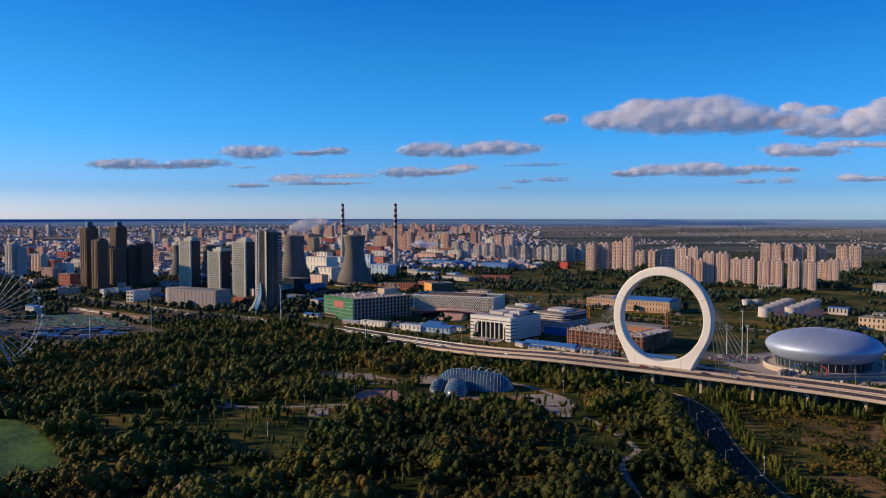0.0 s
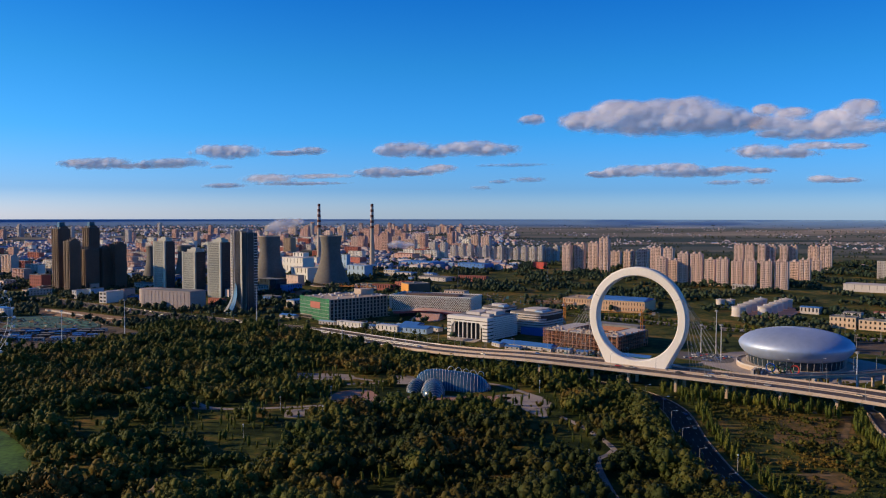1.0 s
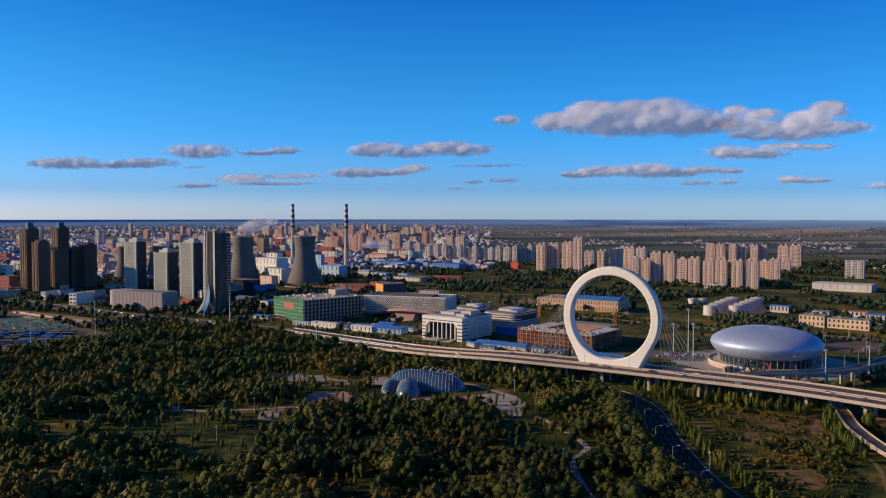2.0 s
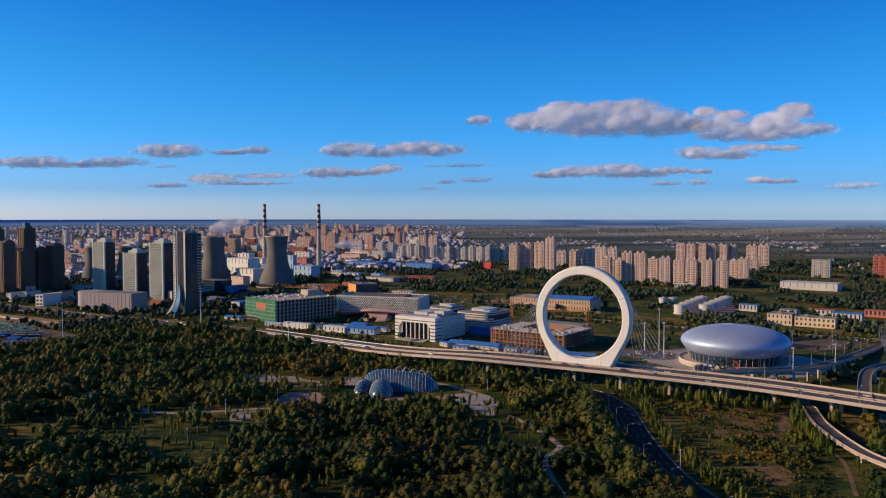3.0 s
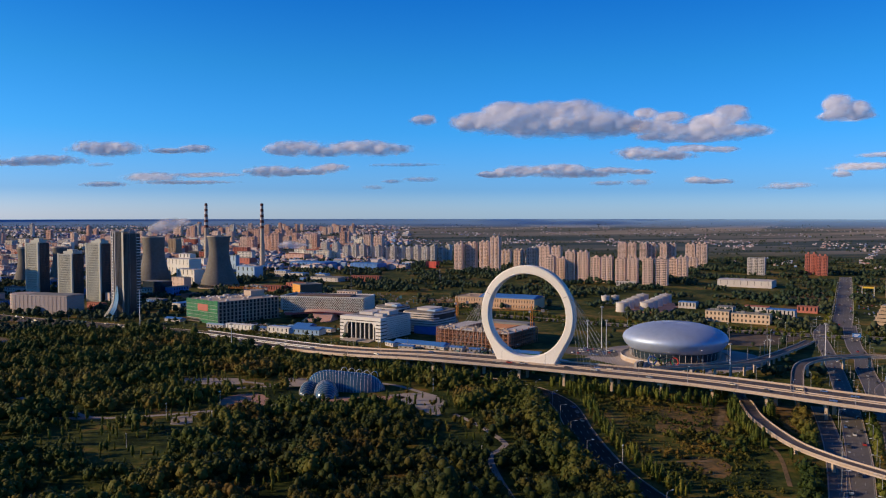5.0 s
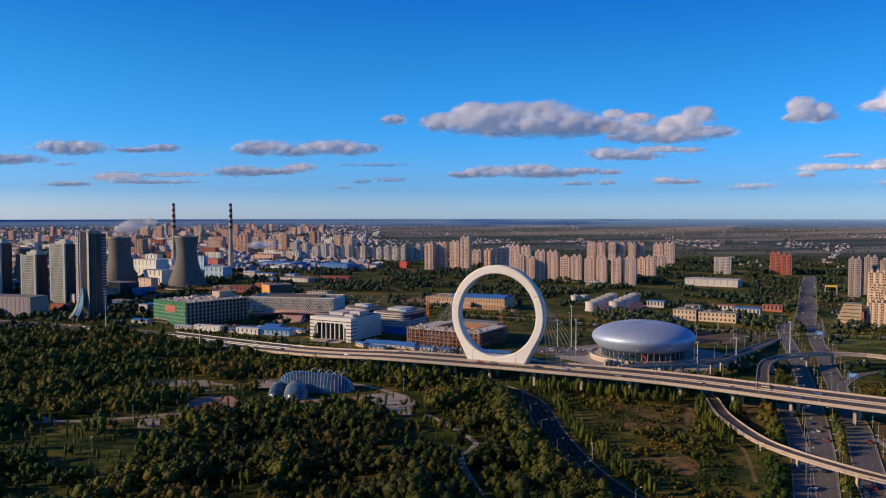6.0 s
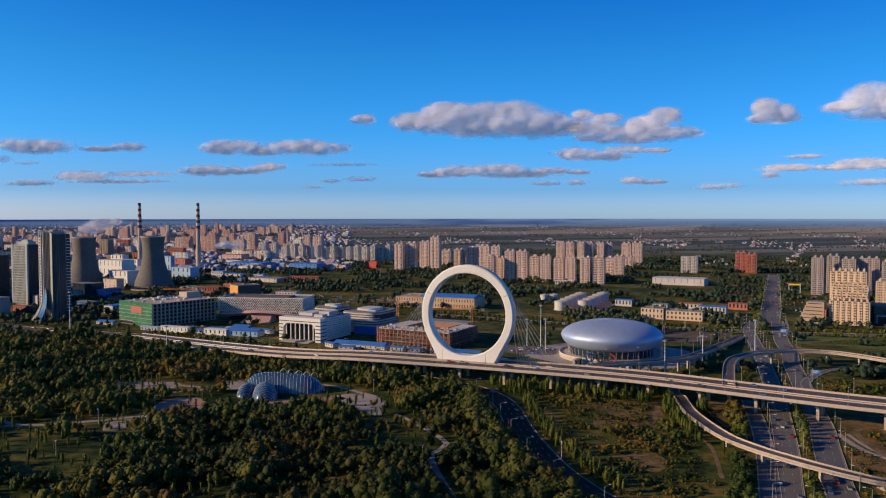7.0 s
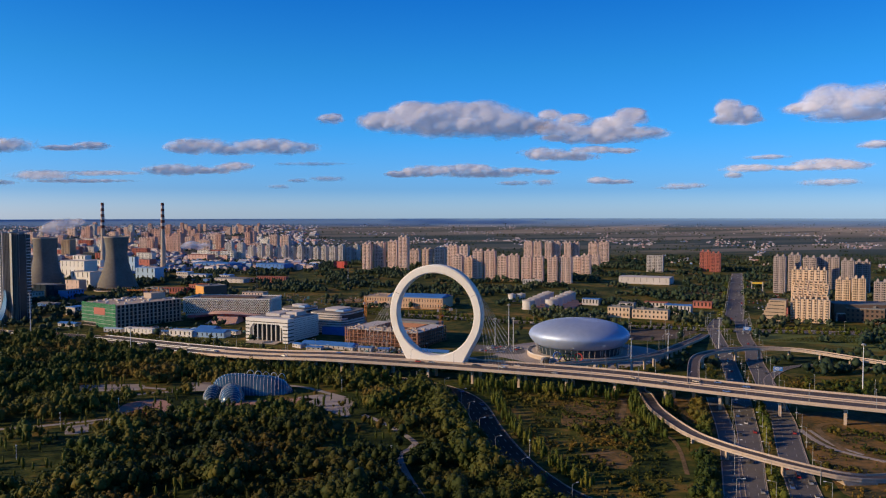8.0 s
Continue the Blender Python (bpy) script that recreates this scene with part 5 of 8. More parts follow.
def lattice_hall(x, y, w, d, h, yaw):
    e = thing("lattice_hall", x, y, 0, yaw, "long hall wrapped in a white lattice screen over a red base", "public hall")
    part("body", Geo().box(-w / 2 + 2, w / 2 - 2, -d / 2 + 2, d / 2 - 2, 6, h - 1), BROWN, e)
    part("base", Geo().box(-w / 2 + 10, w / 2 - 6, -d / 2 + 7, d / 2 - 4, -1, 6.5), DARK_GLASS, e)
    g = Geo()
    pitch = 2.6
    z0, z1 = 9.0, h
    rows = 5
    dz = (z1 - z0) / rows

    def strut(a, b, axis_):
        a, b = Vector(a), Vector(b)
        g.tube(a, b, 0.36, n=4)
    for k in range(int(w / pitch)):
        px = -w / 2 + k * pitch
        for r in range(rows):
            z = z0 + r * dz
            for s in (-d / 2, ):
                strut((px, s, z), (px + pitch / 2, s, z + dz), 0)
                strut((px + pitch / 2, s, z + dz), (px + pitch, s, z), 0)
    for k in range(int(d / pitch)):
        py = -d / 2 + k * pitch
        for r in range(rows):
            z = z0 + r * dz
            for s in (-w / 2, w / 2):
                strut((s, py, z), (s, py + pitch / 2, z + dz), 0)
                strut((s, py + pitch / 2, z + dz), (s, py + pitch, z), 0)
    part("lattice_screen", g, WHITE_PAINT, e, "white lattice screen", kind="stuff")
    g = Geo()
    for s in (-1, 1):
        g.box(-w / 2 - 0.4, w / 2 + 0.4, s * d / 2 - 0.4, s * d / 2 + 0.4, h, h + 1.2)
        g.box(s * w / 2 - 0.4, s * w / 2 + 0.4, -d / 2 + 0.4, d / 2 - 0.4, h, h + 1.2)
    part("cornice", g, WHITE_PAINT, e)
    part("roof", Geo().box(-w / 2 + 0.5, w / 2 - 0.5, -d / 2 + 0.5, d / 2 - 0.5, h - 1, h - 0.2), GREY_ROOF, e)
    part("roof_court", Geo().box(-w * 0.35, w * 0.3, -d * 0.2, d * 0.3, h - 0.2, h + 1.6), BROWN, e)
    g = Geo()
    n = 24
    for k in range(n):
        u0, u1 = k / n, (k + 1) / n
        f = lambda u: 6.0 + 3.4 * math.sin(math.pi * u) ** 2
        g.box(-w * 0.44 + u0 * w * 0.86, -w * 0.44 + u1 * w * 0.86, -d / 2 - 2.4, -d / 2 + 4, f((u0 + u1) / 2) - 2.4, f((u0 + u1) / 2) + 0.6)
    part("red_band", g, BAND_RED, e, "red wavy band under the screen")
    g = Geo()
    for k in range(20):
        u0, u1 = k / 20, (k + 1) / 20
        q = [(-w * 0.46 + u * w * 0.9, o, 7.0 + 3.6 * math.sin(math.pi * u) ** 2 + dz_) for u in (u0, u1) for o, dz_ in ((-d / 2 - 9 * math.sin(math.pi * u) ** 2 - 1, -0.5), (-d / 2, 1.0))]
        g.add(q + [(a, b, c_ - 0.7) for a, b, c_ in q], [(0, 2, 3, 1), (4, 5, 7, 6), (0, 4, 6, 2), (1, 3, 7, 5)])
    part("canopy", g, PINK, e, "pale pink canopy curving out over the steps")
    for k in range(14):
        part("step", Geo().box(-14 + k * 0.4, 20 - k * 0.4, -d / 2 - 26 + k * 2, -d / 2 + 4 - 0.004 * k, 8.0 * k / 14 - 0.4, 8.0 * (k + 1) / 14), PINK, e, "wide pale entrance step")
    return e


lattice_hall(18.9, 950.9, 101.5, 42.0, 24.5, -22)


def museum(x, y, w, d, h, yaw):
    e = thing("museum", x, y, 0, yaw, "white museum with banded walls and a tall columned porch", "museum")
    part("core", Geo().box(-w / 2 + 1.2, w / 2 - 1.2, -d / 2 + 8, d / 2 - 1, -1, h - 1).box(-w / 2 + 5.2, w / 2 - 6.2, -d / 2 + 5, -d / 2 + 8.2, -1, h - 5.6), DARK_GLASS, e)
    g = Geo()
    n = 11
    for k in range(n):
        z = 1.0 + k * (h - 1) / n
        g.box(-w / 2, w / 2, -d / 2 + 7, d / 2, z, z + 1.45)
    part("wall_band", g, WHITE_PAINT, e, "white horizontal wall bands", kind="stuff")
    g = Geo()
    g.box(-w / 2, -w / 2 + 5, -d / 2, -d / 2 + 10, -1, h)
    g.box(w / 2 - 6, w / 2, -d / 2, -d / 2 + 10, -1, h)
    g.box(-w / 2 + 5, w / 2 - 6, -d / 2, -d / 2 + 10, h - 5.5, h)
    for k in range(5):
        q = 0.9 * k
        g.box(-w / 2 + 4.9, -w / 2 + 5.0 + 3.6 - q * 0.9, -d / 2, -d / 2 + 10, h - 6.4 - q, h - 5.4 - q)
        g.box(w / 2 - 6.0 - 3.6 + q * 0.9, w / 2 - 5.9, -d / 2, -d / 2 + 10, h - 6.4 - q, h - 5.4 - q)
    part("portal", g, WHITE_PAINT, e, "white portal frame", smooth=False)
    for k in range(6):
        z = 1.8 + k * (h - 2.4) / 6
        if z < h - 6.5:
            part("shadow_joint", Geo().box(-w / 2 - 0.05, -w / 2 + 4.6, -d / 2 - 0.05, -d / 2 + 9.9, z, z + 0.9).box(w / 2 - 5.6, w / 2 + 0.05, -d / 2 - 0.05, -d / 2 + 9.9, z, z + 0.9), DARK_GLASS, e)
        else:
            part("shadow_joint", Geo().box(-w / 2 - 0.05, w / 2 + 0.05, -d / 2 - 0.05, -d / 2 + 9.9, z, z + 0.7), DARK_GLASS, e)
    for k in range(7):
        px = -w / 2 + 8 + k * (w - 17) / 6
        part("column", Geo().box(px - 0.38, px + 0.38, -d / 2 + 0.8, -d / 2 + 1.6, -1, h - 5.2), WHITE_PAINT, e)
    part("roof", Geo().box(-w / 2 + 1, w / 2 - 1, -d / 2 + 1, d / 2 - 1, h - 0.6, h - 0.1), GREY_ROOF, e)
    g = Geo()
    for a, b, c, f, zz in ((-14, 2, -8, 6, 2.5), (4, 16, 0, 16, 3.5), (-16, -6, 10, 20, 2.0), (8, 18, -14, -6, 2.2)):
        g.box(a, b, c, f, h - 0.2, h + zz)
    part("roof_plant", g, PALE, e)
    g = Geo()
    for k in range(9):
        g.box(-w / 2 + 6, w / 2 - 8, -d / 2 - 9 + k, -d / 2 + 3, k * 0.16 - 0.2, (k + 1) * 0.16)
    part("steps", g, PAVING, e)
    return e


museum(62, 786, 48, 52, 22.5, -40)


def wave_block(x, y, w, d, h, yaw):
    e = thing("museum_wing", x, y, 0, yaw, "banded museum wing with rounded corners and a wavy outline", "museum")

    def plan(grow):
        out = []
        for k in range(36):
            a = 2 * math.pi * k / 36
            c, s = math.cos(a), math.sin(a)
            out.append(((w / 2 + grow) * math.copysign(abs(c) ** 0.42, c), (d / 2 + grow) * math.copysign(abs(s) ** 0.42, s)))
        return out

    def slab(geo, grow, z0, z1, lean=0.0):
        p = plan(grow)
        q = [(px + lean, py, z0) for px, py in p] + [(px + lean, py, z1) for px, py in p]
        geo.add(q, [tuple(reversed(range(36))), tuple(range(36, 72))] + [(k, (k + 1) % 36, 36 + (k + 1) % 36, 36 + k) for k in range(36)])
        return geo
    part("core", slab(Geo(), -1.4, -1, h - 1), BLUE_GLASS, e)
    n = 9
    for k in range(n):
        z = 1.2 + k * (h - 1.6) / n
        part("wall_band", slab(Geo(), 1.1 * math.sin(k * 0.62), z, z + 1.45, 0.9 * math.sin(k * 0.62 + 1)), PALE, e)
    part("roof", slab(Geo(), -1.6, h - 0.9, h - 0.2), OLD_CONCRETE, e)
    part("roof_house", slab(Geo(), -w * 0.28, h - 0.2, h + 2.0), PALE, e)
    part("roof_deck", Geo().box(-w * 0.34, w * 0.1, d * 0.1, d * 0.36, h - 0.2, h + 0.9), TAN, e, "tan roof deck")
    part("skylight", Geo().box(w * 0.12, w * 0.34, -d * 0.3, d * 0.05, h - 0.2, h + 1.2, top=0.8), PALE_BLUE, e, "pale blue skylight")
    return e


wing = wave_block(121, 822, 46, 50, 22, -40)
part("blue_cladding", Geo().box(-2, 24.6, -27.2, -21, -1, 7.6), BLUE_PAINT, wing, "bright blue sheet cladding at the base")
wave_block(84, 838, 34, 30, 25, -40)


def frame_block(x, y, w, d, h, yaw):
    """A concrete skeleton still open, with a sunken roof court."""
    e = thing("concrete_frame", x, y, 0, yaw, "unfinished reddish concrete frame with open floors and scaffolding", "building under construction")
    # dark box stands for the shaded inside of the open floors
    part("core", Geo().box(-w / 2 + 5, w / 2 - 5, -d / 2 + 5, d / 2 - 5, -1, h * 0.55), DARK_GLASS, e)
    x0, x1, y0, y1 = -w / 2 + 20, w / 2 - 17, -d / 2 + 15, d / 2 - 6
    for a, b, c, f in ((x0 - 0.4, x0, y0, y1), (x1, x1 + 0.4, y0, y1), (x0, x1, y1, y1 + 0.4), (x0, x1, y0 - 0.4, y0)):
        part("court_wall", Geo().box(a, b, c, f, h * 0.5, h + 0.9), RUST, e, "reddish wall round the open roof court")
    part("roof_slab", Geo().box(-w / 2, x0 - 0.4, -d / 2, d / 2, h - 0.45, h), OLD_CONCRETE, e)
    part("roof_slab", Geo().box(x1 + 0.4, w / 2, -d / 2, d / 2, h - 0.45, h), OLD_CONCRETE, e)
    part("roof_slab", Geo().box(x0 - 0.4, x1 + 0.4, -d / 2, y0 - 0.4, h - 0.45, h), OLD_CONCRETE, e)
    part("roof_slab", Geo().box(x0 - 0.4, x1 + 0.4, y1 + 0.4, d / 2, h - 0.45, h), OLD_CONCRETE, e)
    # floor coloured dark so the court reads as a deep, shaded recess
    part("court_floor", Geo().box(x0, x1, y0, y1, h * 0.6, h * 0.76), BROWN, e, "floor of the roof court, coloured dark for the shade in it")
    n = 4
    for k in range(n):
        z = k * h / n
        part("floor_slab", Geo().box(-w / 2, w / 2, -d / 2, d / 2, z - 0.45, z), RUST, e)
    g = Geo()
    for k in range(int(w / 4.4) + 1):
        px = -w / 2 + 0.5 + k * 4.4
        for s in (-d / 2 + 0.5, -d / 2 + 4):
            part("column", Geo().box(px - 0.4, px + 0.4, s - 0.4, s + 0.4, -1, h + (1.5 if k % 3 == 0 else 0)), RUST, e)
    for k in range(int(d / 4.4) + 1):
        py = -d / 2 + 0.5 + k * 4.4
        part("column", Geo().box(w / 2 - 0.9, w / 2 - 0.1, py - 0.4, py + 0.4, -1, h + (1.5 if k % 3 == 0 else 0)), RUST, e)
    g = Geo()
    for k in range(int(w / 2.2)):
        px = -w / 2 + k * 2.2
        g.tube((px, -d / 2 - 1.2, -0.5), (px, -d / 2 - 1.2, h + 1.2), 0.09, n=4)
    for k in range(7):
        g.tube((-w / 2, -d / 2 - 1.2, 1 + k * 2.2), (w / 2, -d / 2 - 1.2, 1 + k * 2.2), 0.1, n=4)
    part("scaffold", g, RUST, e, "rusty scaffolding", kind="stuff")
    part("roof_deck", Geo().box(-w / 2 + 1, w / 2 - 1, -d / 2 + 1, -d / 2 + 14, h + 0.01, h + 0.5), PALE, e, "pale concrete roof deck")
    part("roof_deck", Geo().box(-w / 2 + 1, -w / 2 + 18, -d / 2 + 14.1, d / 2 - 1, h + 0.01, h + 0.5), PALE, e)
    part("roof_deck", Geo().box(w / 2 - 16, w / 2 - 1, -d / 2 + 14.1, d / 2 - 1, h + 0.01, h + 0.5), PALE, e)
    part("grey_hall", Geo().box(-w / 2 + 10, w / 2 - 12, d / 2 + 2, d / 2 + 18, -1, h + 1.5), GREY_ROOF, e, "grey sheet hall behind the frame")
    g = Geo()
    for k in range(70):
        px, py = random.uniform(-w / 2, w / 2 - 4), random.uniform(-d / 2, -d / 2 + 22)
        g.box(px, px + random.uniform(0.3, 3), py, py + random.uniform(0.3, 3), h + 0.5, h + random.uniform(0.9, 2.0))
    part("roof_clutter", g, CONCRETE, e, kind="stuff")
    return e


frame_block(163, 735, 77, 58, 14, -42)


# ---- cranes, masts, tanks ----
def crane(x, y, h, yaw, reach, label):
    e = thing("tower_crane", x, y, 0, yaw, label, "tower crane", "tower cranes")
    g = Geo()
    for sx in (-0.9, 0.9):
        for sy in (-0.9, 0.9):
            g.box(sx - 0.15, sx + 0.15, sy - 0.15, sy + 0.15, -0.5, h)
    for k in range(int(h / 2)):
        s = 1 if k % 2 else -1
        g.tube((-0.9 * s, -0.9, k * 2), (0.9 * s, -0.9, k * 2 + 2), 0.1, n=4)
        g.tube((-0.9, 0.9 * s, k * 2), (-0.9, -0.9 * s, k * 2 + 2), 0.1, n=4)
        g.tube((0.9, 0.9 * s, k * 2), (0.9, -0.9 * s, k * 2 + 2), 0.1, n=4)
    part("mast", g, CRANE_PAINT, e)
    g = Geo()
    g.box(-12, reach, -0.75, -0.45, h, h + 0.35).box(-12, reach, 0.45, 0.75, h, h + 0.35).box(0, reach, -0.15, 0.15, h + 1.5, h + 1.8)
    for k in range(int(reach / 1.8)):
        g.tube((k * 1.8, -0.6, h + 0.2), (k * 1.8 + 0.9, 0, h + 1.6), 0.09, n=4)
        g.tube((k * 1.8 + 0.9, 0, h + 1.6), (k * 1.8 + 1.8, 0.6, h + 0.2), 0.09, n=4)
    part("jib", g, CRANE_PAINT, e)
    part("counterweight", Geo().box(-12, -9, -1.2, 1.2, h - 1.6, h + 0.9), CONCRETE, e)
    part("apex", Geo().box(-0.6, 0.6, -0.6, 0.6, h, h + 6, top=0.3).tube((0, 0, h + 6), (reach * 0.65, 0, h + 1.7), 0.08, n=4).tube((0, 0, h + 6), (-11, 0, h + 0.5), 0.08, n=4), CRANE_PAINT, e)
    part("cab", Geo().box(0.9, 2.6, -1.0, 1.0, h - 2.2, h - 0.1), PALE, e)
    return e


crane(204, 728, 30, 170, 46, "orange lattice tower crane over the concrete frame")
crane(146, 800, 31, 190, 30, "orange lattice tower crane behind the concrete frame")
crane(-66, 1020, 28, 160, 40, "orange lattice tower crane behind the netted block")


def high_mast(x, y, h, label="tall tapered steel lighting mast with a lamp ring"):
    e = thing("lighting_mast", x, y, 0, 0, label, "lighting mast", "lighting masts")
    part("pole", Geo().lathe([(0.4, -0.5), (0.2, h)], 10), WHITE_STEEL, e)
    part("lamp_ring", Geo().lathe([(0.4, h - 0.8), (1.3, h - 0.6), (1.3, h - 0.1), (0.4, h + 0.2)], 16), STEEL, e)
    for k in range(8):
        a = 2 * math.pi * k / 8
        part("floodlight", Geo().slab(1.3 * math.cos(a), 1.3 * math.sin(a), 0.6, 0.4, h - 1.1, h - 0.6, math.degrees(a)), PALE, e)
    return e


for x, y, h in ((-69.7, 718, 25), (-279, 763, 40), (-318.8, 720, 35), (-183.4, 903, 40), (256.8, 684, 38), (249, 652, 30), (414.7, 434, 33.5), (299, 536, 27),
                (245.6, 689.6, 25), (353.5, 573.7, 23), (393, 562, 36)):
    high_mast(x, y, h)


def tank(x, y, r, h):
    e = thing("storage_tank", x, y, 0, 0, "pale round storage tank with a shallow cone roof", "storage tank", "storage tanks")
    part("shell", Geo().lathe([(r, -0.5), (r, h)], 32), PALE, e, smooth=False)
    part("cone_roof", Geo().lathe([(r + 0.25, h - 0.1), (r + 0.25, h + 0.2), (0.6, h + r * 0.22), (0.6, h + r * 0.22 + 0.8)], 32), PALE, e)
    part("rail", Geo().lathe([(r + 0.15, h + 0.9), (r + 0.15, h + 1.05), (r + 0.05, h + 1.05)], 32, cap=False), STEEL, e)
    return e


for x, y in ((391.9, 1031), (405.5, 1031)):
    tank(x, y, 5.6, 10)
for k in range(5):
    tank(380 + k * 16.3, 941 + k * 22.5, 8.0, 11)
    tank(411 + k * 16.3, 940 + k * 21.5, 8.0, 11)


# ---- big wheel ----
def big_wheel(x, y, hub, r, yaw):
    e = thing("ferris_wheel", x, y, 0, yaw, "large white ferris wheel with thin spokes above the trees", "ferris wheel")
    n = 48
    for s in (-1.6, 1.6):
        for rr in (r, r * 0.93):
            g = Geo()
            for k in range(n):
                a, b = 2 * math.pi * k / n, 2 * math.pi * (k + 1) / n
                g.tube((rr * math.cos(a), s, hub + rr * math.sin(a)), (rr * math.cos(b), s, hub + rr * math.sin(b)), 0.09, n=5)
            part("rim", g, WHITE_STEEL, e)
        for k in range(44):
            a = 2 * math.pi * k / 44
            part("spoke", Geo().tube((0, s * 1.4, hub), (r * math.cos(a), s, hub + r * math.sin(a)), 0.09, n=4), WHITE_STEEL, e)
    g = Geo()
    for k in range(n):
        a = 2 * math.pi * k / n
        g.tube((r * math.cos(a), -1.6, hub + r * math.sin(a)), (r * math.cos(a), 1.6, hub + r * math.sin(a)), 0.09, n=4)
    part("rim_tie", g, WHITE_STEEL, e)
    part("hub", Geo().tube((0, -3.5, hub), (0, 3.5, hub), 1.8, n=16), WHITE_STEEL, e)
    for sx in (-1, 1):
        for sy in (-1, 1):
            part("leg", Geo().tube((sx * 20, sy * 9, -0.5), (0, sy * 3, hub), 0.9, 0.6, n=8), STEEL, e)
    for k in range(36):
        a = 2 * math.pi * k / 36
        cx, cz = (r + 1.4) * math.cos(a), hub + (r + 1.4) * math.sin(a)
        part("cabin", Geo().lathe([(0.6, cz - 1.9), (1.1, cz - 1.3), (1.15, cz - 0.3), (0.7, cz + 0.2)], 10, cx, 0), WHITE_STEEL, e)
    return e


big_wheel(-353, 614, 40.6, 39.5, 29)


# ---- glass park hall ----
def shell(e, stations, name, squash=1.0, ribs=2):
    """A glass shell lofted through arches: (x, y, half width, height, heading)."""
    p = spline(stations, 1.2)
    m = 14
    g = Geo()
    for x, y, wd, ht, hd in p:
        c, s = math.cos(math.radians(hd)), math.sin(math.radians(hd))
        for j in range(m + 1):
            a = math.pi * j / m
            u = wd * math.cos(a)
            g.v.append((x - s * u, y + c * u, 0.88 * ht * math.sin(a) - 0.3))
    for i in range(len(p) - 1):
        for j in range(m):
            g.f.append((i * (m + 1) + j, i * (m + 1) + j + 1, (i + 1) * (m + 1) + j + 1, (i + 1) * (m + 1) + j))
    g.f.append(tuple(range(m + 1)))
    g.f.append(tuple(reversed(range((len(p) - 1) * (m + 1), len(p) * (m + 1)))))
    s_ob = part(name, g, PARK_GLASS, e, "blue reflecting glass shell", smooth=True)
    for i in range(0, len(p), ribs):
        r = Geo()
        for j in range(m):
            a, b = Vector(g.v[i * (m + 1) + j]), Vector(g.v[i * (m + 1) + j + 1])
            r.tube(a * 1.0 + Vector((0, 0, 0.1)), b + Vector((0, 0, 0.1)), 0.10, n=4)
        part("rib", r, PALE, s_ob)


def park_hall():
    e = thing("park_hall", 0, 0, 0, 0, "low curving park hall of blue glass shells with white ribs", "glass hall")
    shell(e, [(-4, 556, 3, 3, 10), (-1, 557, 8, 9.5, 8), (5, 557.5, 11, 13.6, 4), (13, 556.5, 12, 14.4, 0), (22, 554, 12, 13.6, -6), (30, 551.5, 12.5, 13.0, -8), (38, 549.5, 12, 11.8, -6), (44.5, 548.5, 9.5, 8.4, -2), (49, 548.5, 4, 2.6, 2)], "main_shell")
    for k in range(5):
        hx = 22 + k * 5.2
        hoop_ = Geo()
        for j in range(10):
            p_, q_ = ((hx + 2.4 * math.cos(math.pi * u), 561.5 - k * 1.1, 9.6 - 0.7 * k + 3.8 * math.sin(math.pi * u)) for u in (j / 10, (j + 1) / 10))
            hoop_.tube(p_, q_, 0.2, n=5)
        part("skylight_hoop", hoop_, WHITE_STEEL, e, "white steel hoop on the glass roof")
    shell(e, [(10, 522, 2, 2, 100), (9.5, 526, 6.5, 7.5, 98), (9, 533, 8, 10, 95), (9, 545, 7.5, 10, 92)], "front_shell")
    shell(e, [(-4, 536, 2, 2, 100), (-4, 539, 4.6, 5, 98), (-3, 545, 6, 8, 95), (-2, 552, 6, 8, 92)], "side_shell")
    return e


park_hall()


# the orange wall of the brown block
solid("wall_panel", Geo().box(-15.3, 15.3, -0.2, 0.2, 0, 17.6, pose(-22.2, 1195.4, 0, 0, 0, -68)), ORANGE, "bright orange west wall of a brown block", "wall panel")


# ---- east of the avenue ----
def stepped_podium(x, y, yaw):
    e = thing("shop_podium", x, y, 0, yaw, "orange-brown sloping shop building beside the cream tower", "shop building")
    for k in range(6):
        part("tier", Geo().box(-13 + k * 1.6, 13, -9, 9, k * 4.0 - 0.5, k * 4.0 + 3.6), TAN, e)
        part("glazing", Geo().box(-11.4 + k * 1.6, 11.4, -9.1, 9.1, k * 4.0 + 1.7, k * 4.0 + 2.5), DARK_GLASS, e)
    part("roof", Geo().box(-4, 12.6, -8.6, 8.6, 23.6, 24.2), GREY_ROOF, e)
    return e


stepped_podium(606, 764, -47)


def framed_hall(x, y, w, d, h, yaw):
    e = thing("dark_hall", x, y, 0, yaw, "dark glass hall with a pale portal frame among trees", "hall")
    part("body", Geo().box(-w / 2, w / 2, -d / 2, d / 2, -0.5, h), BROWN, e)
    part("glass_front", Geo().box(-w / 2 + 3, w / 2 - 3, -d / 2 - 0.4, -d / 2 + 0.2, -0.5, h * 0.42), BLUE_GLASS, e)
    part("portal_frame", Geo().box(-w / 2 + 2, -w / 2 + 3, -d / 2 - 2, -d / 2 + 0.1, -0.5, h * 0.5).box(w / 2 - 3, w / 2 - 2, -d / 2 - 2, -d / 2 + 0.1, -0.5, h * 0.5).box(-w / 2 + 3, w / 2 - 3, -d / 2 - 2, -d / 2 + 0.1, h * 0.44, h * 0.5), PALE, e)
    part("roof", Geo().box(-w / 2 + 0.4, w / 2 - 0.4, -d / 2 + 0.4, d / 2 - 0.4, h, h + 0.5), GREY_ROOF, e)
    return e


framed_hall(706, 738, 76, 34, 19, -25)


